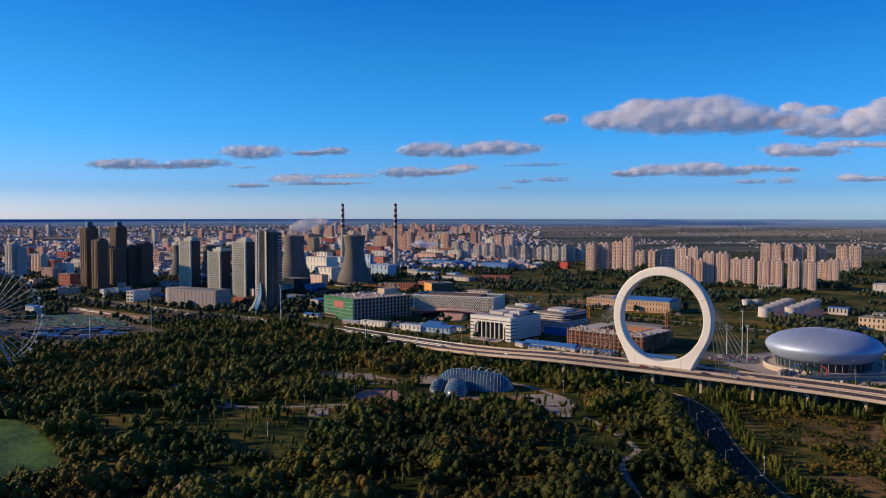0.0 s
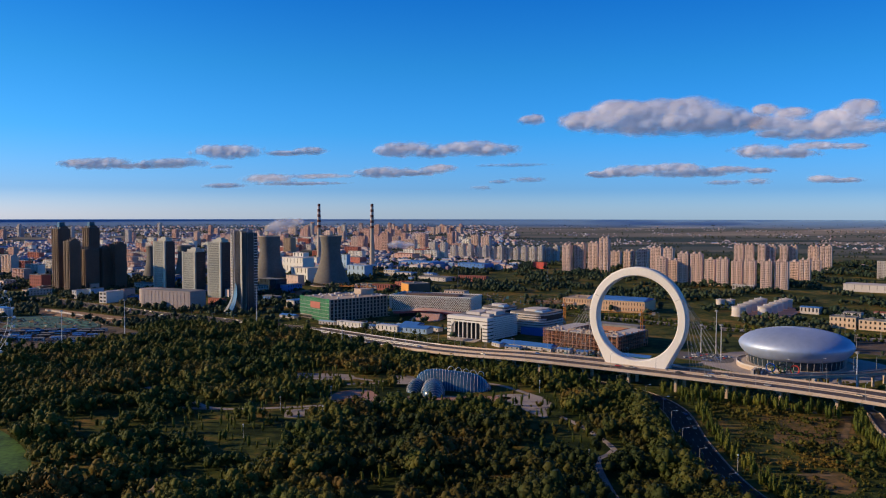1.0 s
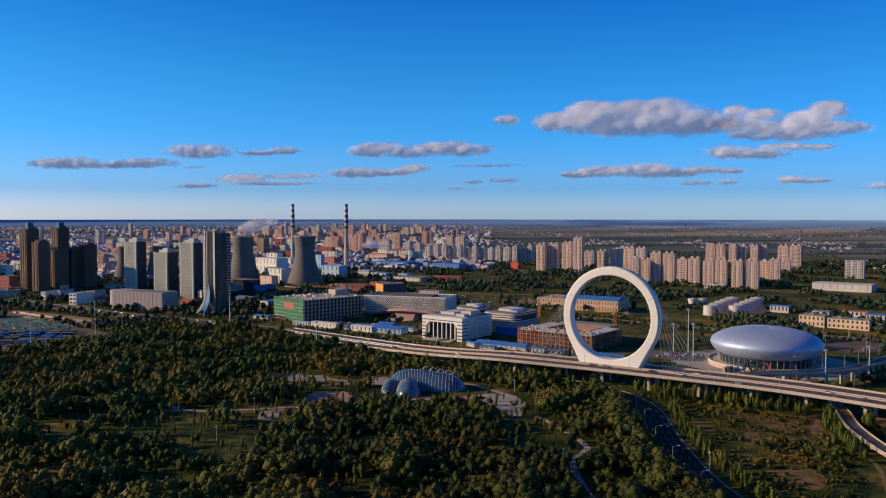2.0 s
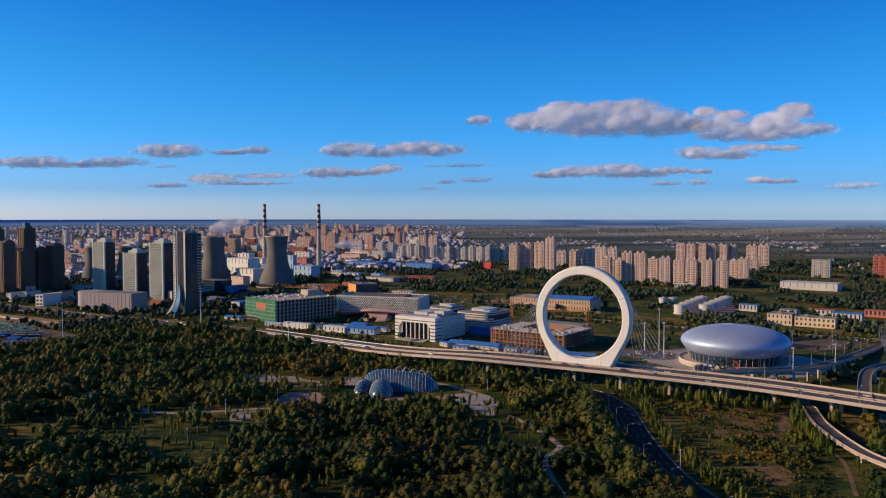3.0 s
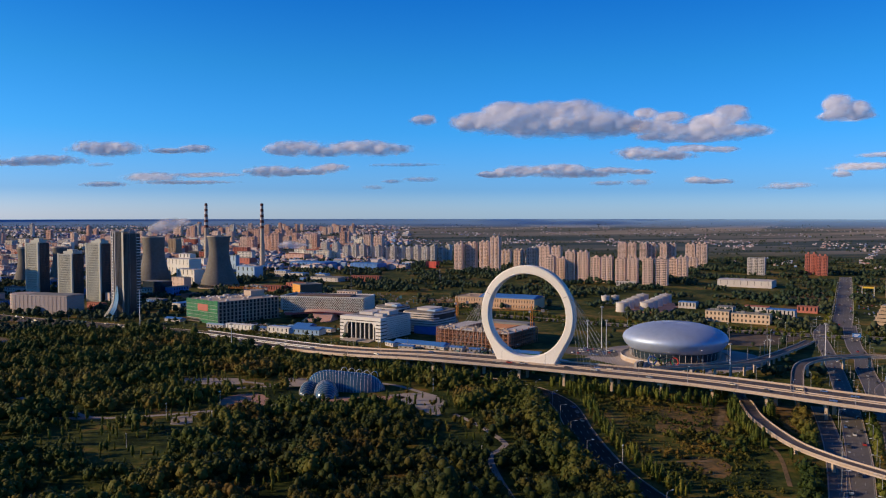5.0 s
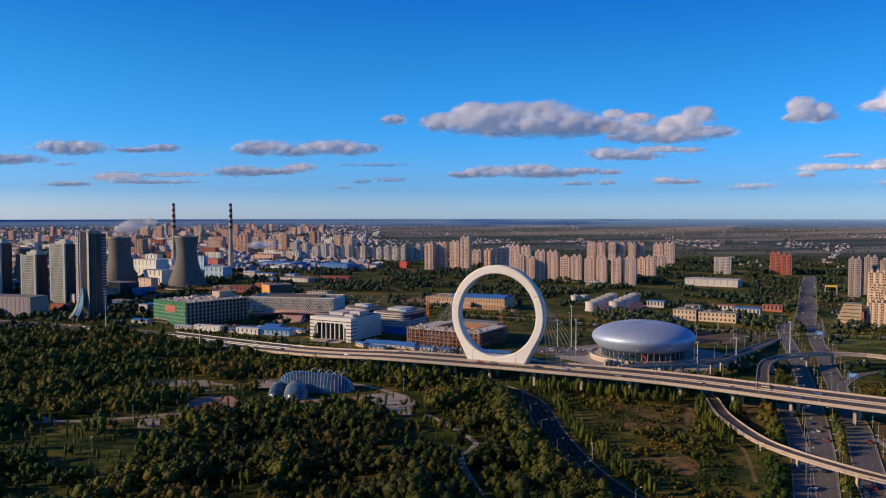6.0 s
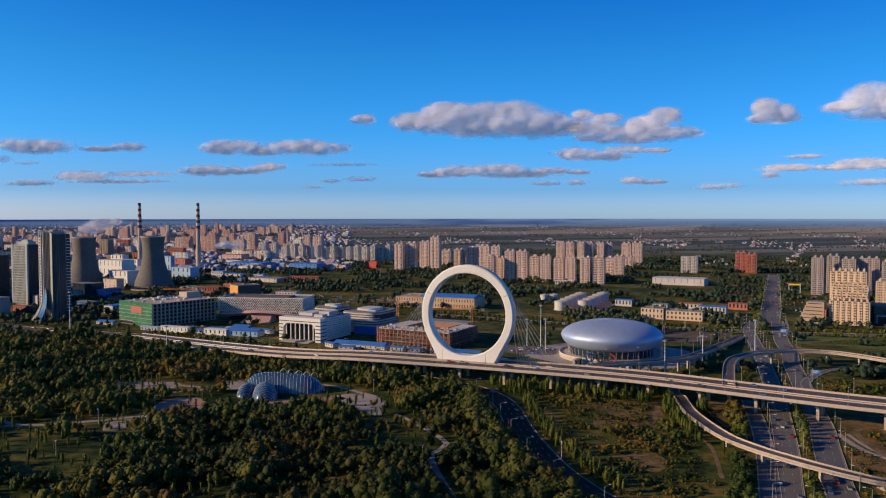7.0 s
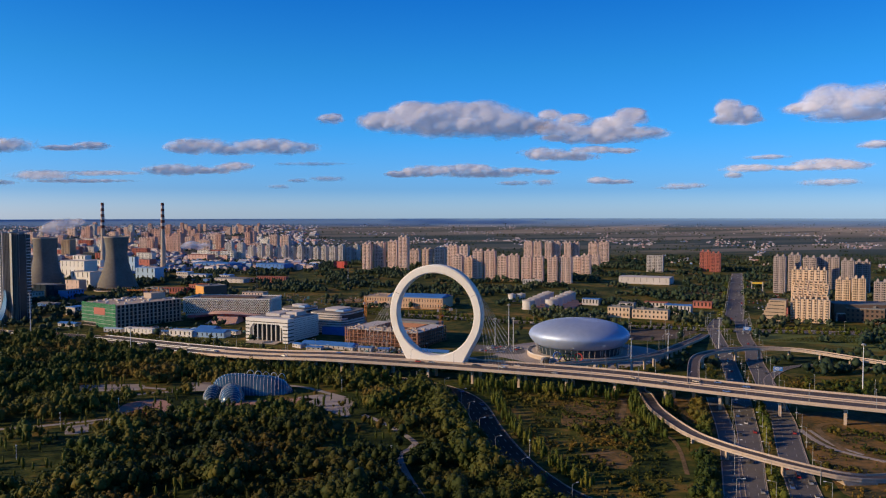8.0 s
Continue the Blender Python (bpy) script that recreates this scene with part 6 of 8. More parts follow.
def sign_gantry(x, y, w, h, yaw):
    e = thing("road_gantry", x, y, 0, yaw, "yellow gantry with a board across the avenue", "gantry")
    for s in (-1, 1):
        part("post", Geo().box(s * w / 2 - 0.5, s * w / 2 + 0.5, -0.5, 0.5, -0.5, h), PALE, e)
    part("beam", Geo().box(-w / 2 + 0.5, w / 2 - 0.5, -0.6, 0.6, h - 3.0, h - 0.5), YELLOW_PAINT, e, "yellow board")
    return e


sign_gantry(813, 1066, 16, 14, -36)


# ---- plots of open ground ----
def plot(name, corners, material, label, z=0.05, category="ground", thick=0.5):
    """A flat patch with soft corners, lying on the ground."""
    p = spline(list(corners) + [corners[0]], 5.0)[:-1]
    n = len(p)
    g = Geo()
    g.v = [(x, y, z) for x, y in p] + [(x, y, z - thick) for x, y in p]
    g.f = [tuple(range(n))] + [(i, n + i, n + (i + 1) % n, (i + 1) % n) for i in range(n)]
    PLOTS.append(p)
    return solid(name, g, material, label, category, kind="structure")


PLOTS = []
plot("pond", [(-300, 470), (-258, 466), (-228, 443), (-196, 402), (-180, 366), (-200, 345), (-260, 330), (-320, 400)], POND, "green weedy park pond", 0.04, "water")
plot("pavement", [(50, 528), (66, 532), (80, 520), (84, 500), (76, 470), (70, 474), (60, 500)], PAVING, "pale paved park plaza")
plot("pavement", [(-8, 522), (20, 514), (40, 512), (58, 516), (58, 524), (30, 526), (-4, 530)], PINK_PAVING, "pink paved terrace before the glass hall")
plot("pavement", [(-60, 521), (-55, 541), (-37, 547), (-28, 528), (-35, 495), (-50, 492)], PINK_PAVING, "pink paved circle in the park")
plot("play_surface", [(-51, 519), (-40, 519), (-38, 497), (-48, 496)], RED_PAINT, "red rubber play surface in the paved circle", 0.09)
plot("pavement", [(-20, 596), (-4, 592), (-4, 567), (-20, 570)], PAVING, "grey paved square beside the glass hall")
plot("pavement", [(-82, 491), (-71, 493), (-69, 476), (-80, 473)], PAVING, "pale paved steps in the park")
plot("pavement", [(-150, 502), (-122, 497), (-118, 493), (-148, 496)], PINK_PAVING, "pink paved terrace among trees")
plot("pavement", [(-92, 608), (-53, 600), (-52, 580), (-90, 589)], PAVING, "pale paved park plaza")
plot("bare_ground", [(-450, 964), (-490, 1040), (-400, 985), (-314, 917), (-340, 893), (-400, 940)], SOIL, "orange bare soil bank")
# dark soil tone here also carries the shade lying over the site
plot("bare_ground", [(-450, 930), (-355, 885), (-280, 810), (-316, 735), (-400, 735), (-480, 850)], DARK_SOIL, "building site of trodden soil, coloured dark for shade", 0.03)
plot("dust_net", [(-443, 870), (-474, 940), (-428, 953), (-352, 886), (-356, 852)], TEAL_NET, "teal dust netting over soil heaps", 0.5)
plot("lawn", [(-655, 1280), (-600, 1262), (-540, 1215), (-500, 1182), (-520, 1168), (-580, 1205), (-650, 1255)], LAWN, "sunlit green grass bank", 0.06, "lawn")
plot("pavement", [(-345, 735), (-300, 778), (-290, 770), (-335, 722)], PAVING, "pale paved strip at the park edge")
plot("bare_ground", [(150, 1130), (300, 1090), (290, 1050), (180, 1080)], SOIL, "bare brown earth", 0.03)
plot("car_park", [(226, 700), (262, 672), (250, 640), (215, 668)], ASPHALT, "asphalt car park beside the sports hall", 0.05, "car park")
plot("pavement", [(225, 640), (260, 575), (310, 560), (360, 590), (372, 640), (330, 690), (270, 690)], PAVING, "paved forecourt round the sports hall", 0.04)
street("path", [(84, 470), (92, 448), (99.6, 403.7), (88, 388), (84, 360), (82.3, 300)], 3.2, "pale park path", surf=PAVING, kerb=False, dash=False, lanes=1)
street("path", [(-190, 560), (-150, 520), (-120, 495), (-50, 505), (0, 520)], 4, "pale park path", surf=PAVING, kerb=False, dash=False, lanes=1)
street("path", [(-52, 590), (-20, 570), (0, 572), (50, 565), (80, 520)], 4, "pale park path", surf=PAVING, kerb=False, dash=False, lanes=1)
street("dirt_track", [(222, 490), (243, 475), (252, 464), (266, 468), (278, 474)], 5, "sandy dirt track", surf=TRACK, kerb=False, dash=False, lanes=1)
street("dirt_track", [(253, 463), (246, 449), (236, 433), (228, 420)], 3.5, "sandy dirt track", surf=TRACK, kerb=False, dash=False, lanes=1)
street("dirt_track", [(233, 384), (233, 373), (227, 357), (219, 341), (208, 320)], 2.0, "sandy dirt track", surf=TRACK, kerb=False, dash=False, lanes=1)
street("dirt_track", [(172, 362), (182, 360.5), (192, 360)], 2.2, "pinkish bare strip", surf=TRACK, kerb=False, dash=False, lanes=1)
street("path", [(-71, 494), (-63, 500), (-54, 515)], 3, "pale park path", surf=PAVING, kerb=False, dash=False, lanes=1)
street("path", [(-63, 559), (-44, 568), (-17, 568)], 4, "pale park path", surf=PAVING, kerb=False, dash=False, lanes=1)
plot("dry_grass", [(335, 401), (366, 398), (380, 380), (324, 323), (273, 272), (258, 276), (266, 295), (282, 326)], DRY, "dry golden grass on the waste ground", 0.02)
PLOTS.pop()
plot("bare_ground", [(416, 756), (470, 775), (482, 747), (479, 718), (421, 676), (383, 685)], DARK_SOIL, "brown waste ground with tall poles behind the sports hall", 0.04)
plot("meadow", [(521, 686), (589, 675), (634, 641), (561, 564), (543, 600), (517, 628), (496, 645)], LAWN, "sunlit yellow-green meadow with planted rows", 0.03)
PLOTS.pop()
plot("meadow", [(672, 1061), (789, 1129), (699, 985), (617, 905), (597, 935)], DRY, "sunlit olive and brown meadow beside the avenue", 0.04)
PLOTS.pop()
for corners in ([(213, 467), (239, 466), (249, 458), (233, 415), (213, 401), (198, 408), (189, 417)],
                [(179, 368), (196, 365), (196, 348), (184, 335), (175, 348)],
                [(282, 461), (302, 451), (295, 422), (263, 375), (260, 390), (265, 420)]):
    plot("dry_grass", corners, DRY, "patch of dry orange-brown grass on the waste ground", 0.03)
    PLOTS.pop()
street("dirt_track", [(312, 371), (305, 352), (302, 333), (308, 316), (311, 310)], 3.0, "pale worn track through dry grass", surf=PAVING, kerb=False, dash=False, lanes=1)
street("dirt_track", [(316, 368), (308, 343), (309, 322)], 2.0, "pale worn track through dry grass", surf=PAVING, kerb=False, dash=False, lanes=1)
street("dirt_track", [(305, 330), (325, 372), (352, 372), (390, 340)], 3.5, "sandy dirt track", surf=TRACK, kerb=False, dash=False, lanes=1)


# ---- trees ----
def ball(rings=2, n=5):
    g = Geo().lathe([(math.sin(math.pi * (k + 0.5) / (rings + 1)), -math.cos(math.pi * (k + 0.5) / (rings + 1))) for k in range(rings + 1)], n)
    return np.array(g.v), [f for f in g.f]


def triangles(faces):
    return [(f[0], f[k], f[k + 1]) for f in faces for k in range(1, len(f) - 1)]


def crown(seed, leaves, wide, low, high, leaf, core=0.72, column=False, lobe_count=4):
    """A crown of leaf clumps round a darker heart: several lobes, each with loose leaf faces. Returns vertices and triangles."""
    rng = np.random.default_rng(seed)
    mid, half = (low + high) / 2, (high - low) / 2
    lobes = []
    for k in range(1 if column else lobe_count):
        if column:
            lobes.append((0, 0, mid, wide, half))
        else:
            a, q = rng.uniform(0, 6.28) + 3.1 * k, rng.uniform(0.15, 0.45)
            s = rng.uniform(0.62, 0.85)
            lobes.append((wide * q * math.cos(a), wide * q * math.sin(a), mid + half * rng.uniform(-0.35, 0.4), wide * s, half * s))
    bv, bf = ball()
    bt = triangles(bf)
    vs, fs = [], []
    for x, y, z, r, t in lobes:
        n = sum(len(v) for v in vs)
        vs.append(bv * [r * core, r * core, t * core] + [x, y, z] + rng.normal(0, 0.05 * r, bv.shape))
        fs.append(np.array(bt) + n)
        m = leaves // len(lobes)
        d = rng.normal(size=(m, 3))
        d /= np.linalg.norm(d, axis=1)[:, None]
        rad = rng.uniform(0.5, 1.2, (m, 1))
        if column:
            u = rng.uniform(-1, 1, m)
            ring = np.sqrt(1 - np.clip(u, -1, 1) ** 2) ** 0.6
            a = rng.uniform(0, 6.28, m)
            d = np.stack([ring * np.cos(a), ring * np.sin(a), u], 1)
        c = d * rad * [r, r, t] + [x, y, z]
        e1 = np.cross(d, rng.normal(size=(m, 3))) + 0.35 * rng.normal(size=(m, 3))
        e2 = np.cross(d, e1) + 0.35 * rng.normal(size=(m, 3))
        e1 /= np.linalg.norm(e1, axis=1)[:, None]
        e2 /= np.linalg.norm(e2, axis=1)[:, None]
        s = leaf * rng.uniform(0.6, 1.3, (m, 1))
        tri = np.stack([c - e1 * s, c + e1 * s * 0.8 - e2 * s * 0.5, c + e2 * s], 1).reshape(-1, 3)
        n = sum(len(v) for v in vs)
        vs.append(tri)
        fs.append(np.arange(3 * m).reshape(-1, 3) + n)
    return np.vstack(vs), np.vstack(fs)


def tri_mesh(name, v, f):
    me = bpy.data.meshes.new(name)
    me.vertices.add(len(v))
    me.vertices.foreach_set("co", np.ascontiguousarray(v, np.float32).ravel())
    me.loops.add(3 * len(f))
    me.loops.foreach_set("vertex_index", np.ascontiguousarray(f, np.int32).ravel())
    me.polygons.add(len(f))
    me.polygons.foreach_set("loop_start", np.arange(0, 3 * len(f), 3, dtype=np.int32))
    me.update(calc_edges=True)
    return me


def mass(name, kinds, x, y, size, material, label, category, z=None, seed=1):
    """Countless plants as one object."""
    rng = np.random.default_rng(seed)
    pick = rng.integers(0, len(kinds), len(x))
    turn = rng.uniform(0, 6.28, len(x))
    tall = rng.uniform(0.85, 1.2, len(x))
    vs, fs, n = [], [], 0
    for i in range(len(kinds)):
        v, f = kinds[i]
        at = np.where(pick == i)[0]
        if not len(at):
            continue
        c, s = np.cos(turn[at])[:, None], np.sin(turn[at])[:, None]
        k = size[at][:, None]
        px = (c * v[:, 0] - s * v[:, 1]) * k + x[at][:, None]
        py = (s * v[:, 0] + c * v[:, 1]) * k + y[at][:, None]
        pz = v[:, 2] * k * tall[at][:, None] + (0 if z is None else z[at][:, None])
        vs.append(np.stack([px, py, pz], 2).reshape(-1, 3))
        fs.append((f[None] + (np.arange(len(at)) * len(v))[:, None, None]).reshape(-1, 3) + n)
        n += len(at) * len(v)
    ob = new(name, tri_mesh(name, np.vstack(vs), np.vstack(fs)))
    ob.data.materials.append(material)
    return tagged(ob, label, category, kind="stuff")


def inside(x, y, poly):
    hit = np.zeros(len(x), bool)
    for (x0, y0), (x1, y1) in zip(poly, np.roll(poly, -1, axis=0)):
        cut = ((y0 > y) != (y1 > y)) & (x < (x1 - x0) * (y - y0) / (y1 - y0 + 1e-9) + x0)
        hit ^= cut
    return hit


def free(x, y, margin=2.5, expressway_gap=24):
    """Places clear of roads, plots and the park hall."""
    ok = near_line(x, y, axis) > expressway_gap
    for line, half in ROADS:
        ok &= near_line(x, y, line) > half + margin
    for p in PLOTS:
        ok &= ~inside(x, y, p)
    ok &= ~((x > -18) & (x < 56) & (y > 512) & (y < 572))
    return ok


def patchy(x, y, scale, seed):
    """Smooth noise from a few waves, about -1 to 1."""
    rng = np.random.default_rng(seed)
    out = np.zeros(len(x))
    for k in range(9):
        a, w, p = rng.uniform(0, 6.28), rng.uniform(0.5, 1.6) / scale, rng.uniform(0, 6.28)
        out += np.sin((x * math.cos(a) + y * math.sin(a)) * w * 6.28 + p)
    return out / 4.0


def sites(n, az0, az1, r0, r1, seed):
    rng = np.random.default_rng(seed)
    a = np.radians(rng.uniform(az0, az1, n))
    r = np.sqrt(rng.uniform(r0 ** 2, r1 ** 2, n))
    return r * np.sin(a), r * np.cos(a)


# park side of the expressway and west of the curving road
def park_side(x, y):
    i = np.argmin((x[:, None] - axis[None, :, 0]) ** 2 + (y[:, None] - axis[None, :, 1]) ** 2, axis=1)
    side = sideways(axis)[i]
    return ((x - axis[i, 0]) * side[:, 0] + (y - axis[i, 1]) * side[:, 1]) < 0


def west_of_curve(x, y):
    cx = np.interp(y, curve[::-1, 1], curve[::-1, 0])
    return x < cx


ROUND = [crown(s, 84, 1.0, 0.15, 2.2, 0.165, core=0.7, lobe_count=2) for s in range(8)]
NEAR = [crown(100 + s, 420, 1.0, 0.15, 2.2, 0.085, core=0.62, lobe_count=7) for s in range(6)]
COLUMN = [crown(20 + s, 64, 0.42, 0.2, 3.2, 0.15, column=True) for s in range(4)]
SMALL = [crown(40 + s, 26, 1.0, 0.0, 1.0, 0.34, lobe_count=1) for s in range(4)]
FAR = [crown(60 + s, 10, 1.0, 0.0, 1.7, 0.40, core=0.9, lobe_count=1) for s in range(5)]

x, y = sites(15500, -33, 27, 315, 900, 3)
ok = free(x, y) & park_side(x, y) & west_of_curve(x, y)
x, y = x[ok], y[ok]
dense = patchy(x, y, 90, 5)
keep = dense > -0.95
# lawns and clearings in the park
CLEARINGS = ((-95, 440, 34), (-128, 454, 28), (-190, 466, 22), (-48, 520, 34), (-72, 585, 26), (-40, 560, 22), (-17, 523, 20), (68, 500, 26), (60, 530, 22), (79, 409, 22), (-160, 363, 16), (84, 470, 18), (-99, 497, 22), (-19, 345, 16))
glade = np.zeros(len(x), bool)
for cx, cy, cr in CLEARINGS:
    glade |= np.hypot(x - cx, (y - cy) * 0.75) < cr * (1 + 0.3 * np.sin(np.arctan2(y - cy, x - cx) * 3 + cx))
keep &= ~glade | (np.random.default_rng(77).uniform(size=len(x)) < 0.10)
x, y = x[keep], y[keep]
size = np.random.default_rng(8).uniform(2.3, 4.3, len(x)) * np.clip(1.05 + 0.42 * patchy(x, y, 70, 9), 0.6, 1.55)
r = np.hypot(x, y)
size *= np.clip(1.14 - (r - 330) / 700, 1.0, 1.12)
# the nearest stand, tree by tree
order = np.argsort(r)[:300]
rest = np.setdiff1d(np.arange(len(x)), order)
# trees in this near corner get the leaf colour darkened for shade
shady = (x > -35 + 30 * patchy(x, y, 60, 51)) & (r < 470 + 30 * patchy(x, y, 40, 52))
for pick_, mt, words in ((~shady, LEAF, "dense mixed park woodland in deep green and autumn brown"), (shady, SHADED_LEAF, "dense stand of broad-leaved park trees, leaves painted darker for shade")):
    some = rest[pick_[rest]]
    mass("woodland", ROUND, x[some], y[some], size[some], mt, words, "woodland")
rng = np.random.default_rng(11)
models = []
for k in range(6):
    v, f = NEAR[k]
    models.append((tri_mesh("crown", v, f), Geo().tube((0, 0, -0.15), (0.02, 0.01, 0.9), 0.07, 0.04, n=6).tube((0.01, 0, 0.5), (0.35, 0.1, 1.0), 0.035, 0.02, n=5)
                   .tube((0.01, 0, 0.55), (-0.3, -0.18, 1.05), 0.035, 0.02, n=5).mesh("trunk")))
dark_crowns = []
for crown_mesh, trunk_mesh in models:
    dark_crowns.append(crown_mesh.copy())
    dark_crowns[-1].materials.append(SHADED_LEAF)
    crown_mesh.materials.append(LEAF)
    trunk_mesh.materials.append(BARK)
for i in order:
    e = thing("tree", x[i], y[i], 0, rng.uniform(0, 360), "broad-leaved park tree, green leaves painted very dark for shade" if shady[i] else "broad-leaved park tree with dark green and brownish leaves", "tree", "park trees")
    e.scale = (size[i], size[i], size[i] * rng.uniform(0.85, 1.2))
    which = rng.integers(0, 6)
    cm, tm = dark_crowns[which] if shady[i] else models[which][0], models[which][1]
    for nm, me in (("crown", cm), ("trunk", tm)):
        new(nm, me).parent = e

x, y = sites(3600, -33, 27, 330, 860, 13)
glade = np.zeros(len(x), bool)
for cx, cy, cr in CLEARINGS:
    glade |= np.hypot(x - cx, (y - cy) * 0.75) < cr
ok = free(x, y) & park_side(x, y) & west_of_curve(x, y) & ((patchy(x, y, 70, 15) > 0.75) | (glade & (np.random.default_rng(5).uniform(size=len(x)) < 0.6)))
mass("poplar_stand", COLUMN, x[ok], y[ok], np.random.default_rng(3).uniform(1.3, 2.9, ok.sum()), POPLAR, "slender light green poplars standing in clumps", "poplars")
x, y = sites(19000, 8, 48, 255, 640, 17)
ok = free(x, y, 3.0, 22) & ~west_of_curve(x, y) & (patchy(x, y, 45, 18) > -0.1)
mass("scrub", SMALL, x[ok], y[ok], 0.35 + 2.0 * np.random.default_rng(4).uniform(0, 1, ok.sum()) ** 2.6, BRUSH, "low green and brown scrub on open ground", "scrub")
x, y = sites(5200, 22, 48, 270, 520, 29)
ok = free(x, y, 1.5, 20) & ~west_of_curve(x, y) & (patchy(x, y, 30, 33) > -0.3)
mass("grass_tufts", FAR, x[ok], y[ok], 0.3 + 0.9 * np.random.default_rng(34).uniform(0, 1, ok.sum()) ** 2, BRUSH, "tall brown grass tufts on the waste ground", "tall grass")
x, y = sites(3200, 8, 48, 255, 640, 19)
ok = free(x, y, 3.0, 22) & ~west_of_curve(x, y) & (patchy(x, y, 55, 28) > 0.45)
mass("thicket", ROUND, x[ok], y[ok], np.random.default_rng(24).uniform(1.2, 3.0, ok.sum()), LEAF, "thickets of young trees on rough ground", "thicket")
# young trees standing on and round the paved squares of the park
x, y = sites(1500, -12, 12, 465, 615, 41)
ok = (np.hypot(x + 48, y - 510) > 9) & ~((x > -18) & (x < 56) & (y > 510) & (y < 572)) & (np.random.default_rng(42).uniform(size=len(x)) < 0.32)
for line, half in ROADS:
    ok &= near_line(x, y, line) > half + 0.8
half_ = np.arange(len(x)) % 3 == 0
mass("plaza_trees", ROUND, x[ok & half_], y[ok & half_], np.random.default_rng(43).uniform(1.2, 2.4, (ok & half_).sum()), LEAF, "small trees planted round the paved squares", "trees")
mass("plaza_poplars", COLUMN, x[ok & ~half_], y[ok & ~half_], np.random.default_rng(44).uniform(1.2, 2.4, (ok & ~half_).sum()), POPLAR, "slender poplars planted round the paved squares", "poplars")
# rows of poplars below the viaduct
rows = []
side = sideways(axis)
rng = np.random.default_rng(21)
for i in range(len(axis)):
    if 60 < axis[i, 0] < 292 and axis[i, 2] > 9:
        for k in range(9):
            o = rng.uniform(-30, -20.5)
            rows.append((axis[i, 0] + side[i, 0] * o + rng.uniform(-4, 4), axis[i, 1] + side[i, 1] * o + rng.uniform(-4, 4)))
rows = np.array(rows)
ok = np.ones(len(rows), bool)
for line, half in ROADS:
    ok &= near_line(rows[:, 0], rows[:, 1], line) > half + 2
rows = rows[ok]
mass("poplar_row", COLUMN, rows[:, 0], rows[:, 1], rng.uniform(2.2, 3.7, len(rows)), POPLAR, "row of young columnar poplars below the viaduct", "poplars")
# belts along the curving road and the avenues
for line, offs, lo, hi, kinds, mt, sz, n, nm in ((curve, (14, 29), 270, 530, ROUND, ROADSIDE, (3.8, 6.2), 6, "roadside_trees"), (curve, (-17, -10), 300, 500, COLUMN, POPLAR, (1.8, 3.0), 5, "roadside_trees"),
                                                 (south_ramp, (6, 14), 350, 480, COLUMN, POPLAR, (1.9, 3.2), 7, "hedge_row"), (mid_way, (-11, -8), 280, 420, ROUND, POPLAR, (2.0, 3.4), 2, "roadside_trees"),
                                                 (right_way, (8.5, 12), 300, 430, ROUND, BRUSH, (1.2, 2.0), 1, "roadside_trees"), (left_way, (7, 15), 270, 445, ROUND, LEAF, (2.2, 3.6), 5, "roadside_trees"), (far_way, (11.5, 17), 760, 1240, ROUND, POPLAR, (1.4, 2.4), 3, "roadside_trees"), (far_way, (-15, -12), 860, 1240, ROUND, POPLAR, (1.2, 2.0), 1, "roadside_trees")):
    side = sideways(line)
    pts = []
    for i in range(len(line)):
        if lo < line[i, 1] < hi:
            for k in range(n):
                o = -rng.uniform(*sorted(offs))
                pts.append((line[i, 0] + side[i, 0] * o + rng.uniform(-2, 2), line[i, 1] + side[i, 1] * o + rng.uniform(-2, 2)))
    pts = np.array(pts)
    for other, half in ROADS:
        pts = pts[near_line(pts[:, 0], pts[:, 1], other) > half + 0.7 * sz[1]]
    mass(nm, kinds, pts[:, 0], pts[:, 1], rng.uniform(*sz, len(pts)), mt, "leafy green trees lining the road", "trees")
# far belts and woods
x, y = sites(50000, -33, 49, 640, 2350, 23)
r = np.hypot(x, y)
ok = ~park_side(x, y) | (r > 900)
for line, half in ROADS:
    ok &= near_line(x, y, line) > half + 3
ok &= near_line(x, y, axis) > 24
for p in PLOTS:
    ok &= ~inside(x, y, p)
ok &= patchy(x, y, 150, 25) + 0.35 * patchy(x, y, 40, 26) > np.where(((r < 1250) & (x < 40)) | ((x < -420) & (r < 1900)), -0.30, np.where(x > 500, 0.30, 0.12))
ok &= ~((r < 1010) & (x > -170) & (x < 330) & (np.random.default_rng(27).uniform(size=len(x)) < 0.9))
for ob in list(scene.objects):
    if ob.parent is None and ob.get("category") and ob.get("kind") != "structure" and ob.type == 'EMPTY' and ob["category"] != "tree":
        box = [c for o in ob.children for c in (o.matrix_basis @ Vector(b) for b in o.bound_box)]
        m = ob.matrix_basis
        hw, hd = max(abs(c.x) for c in box) + 2, max(abs(c.y) for c in box) + 2
        loc = m.inverted()
        lx = loc[0][0] * x + loc[0][1] * y + loc[0][3]
        ly = loc[1][0] * x + loc[1][1] * y + loc[1][3]
        if hw < 120:
            ok &= ~((np.abs(lx) < hw) & (np.abs(ly) < hd))
mass("distant_woods", FAR, x[ok], y[ok], np.random.default_rng(6).uniform(2.6, 6.0, ok.sum()), FAR_LEAF, "dark green tree belts between the buildings", "woodland")


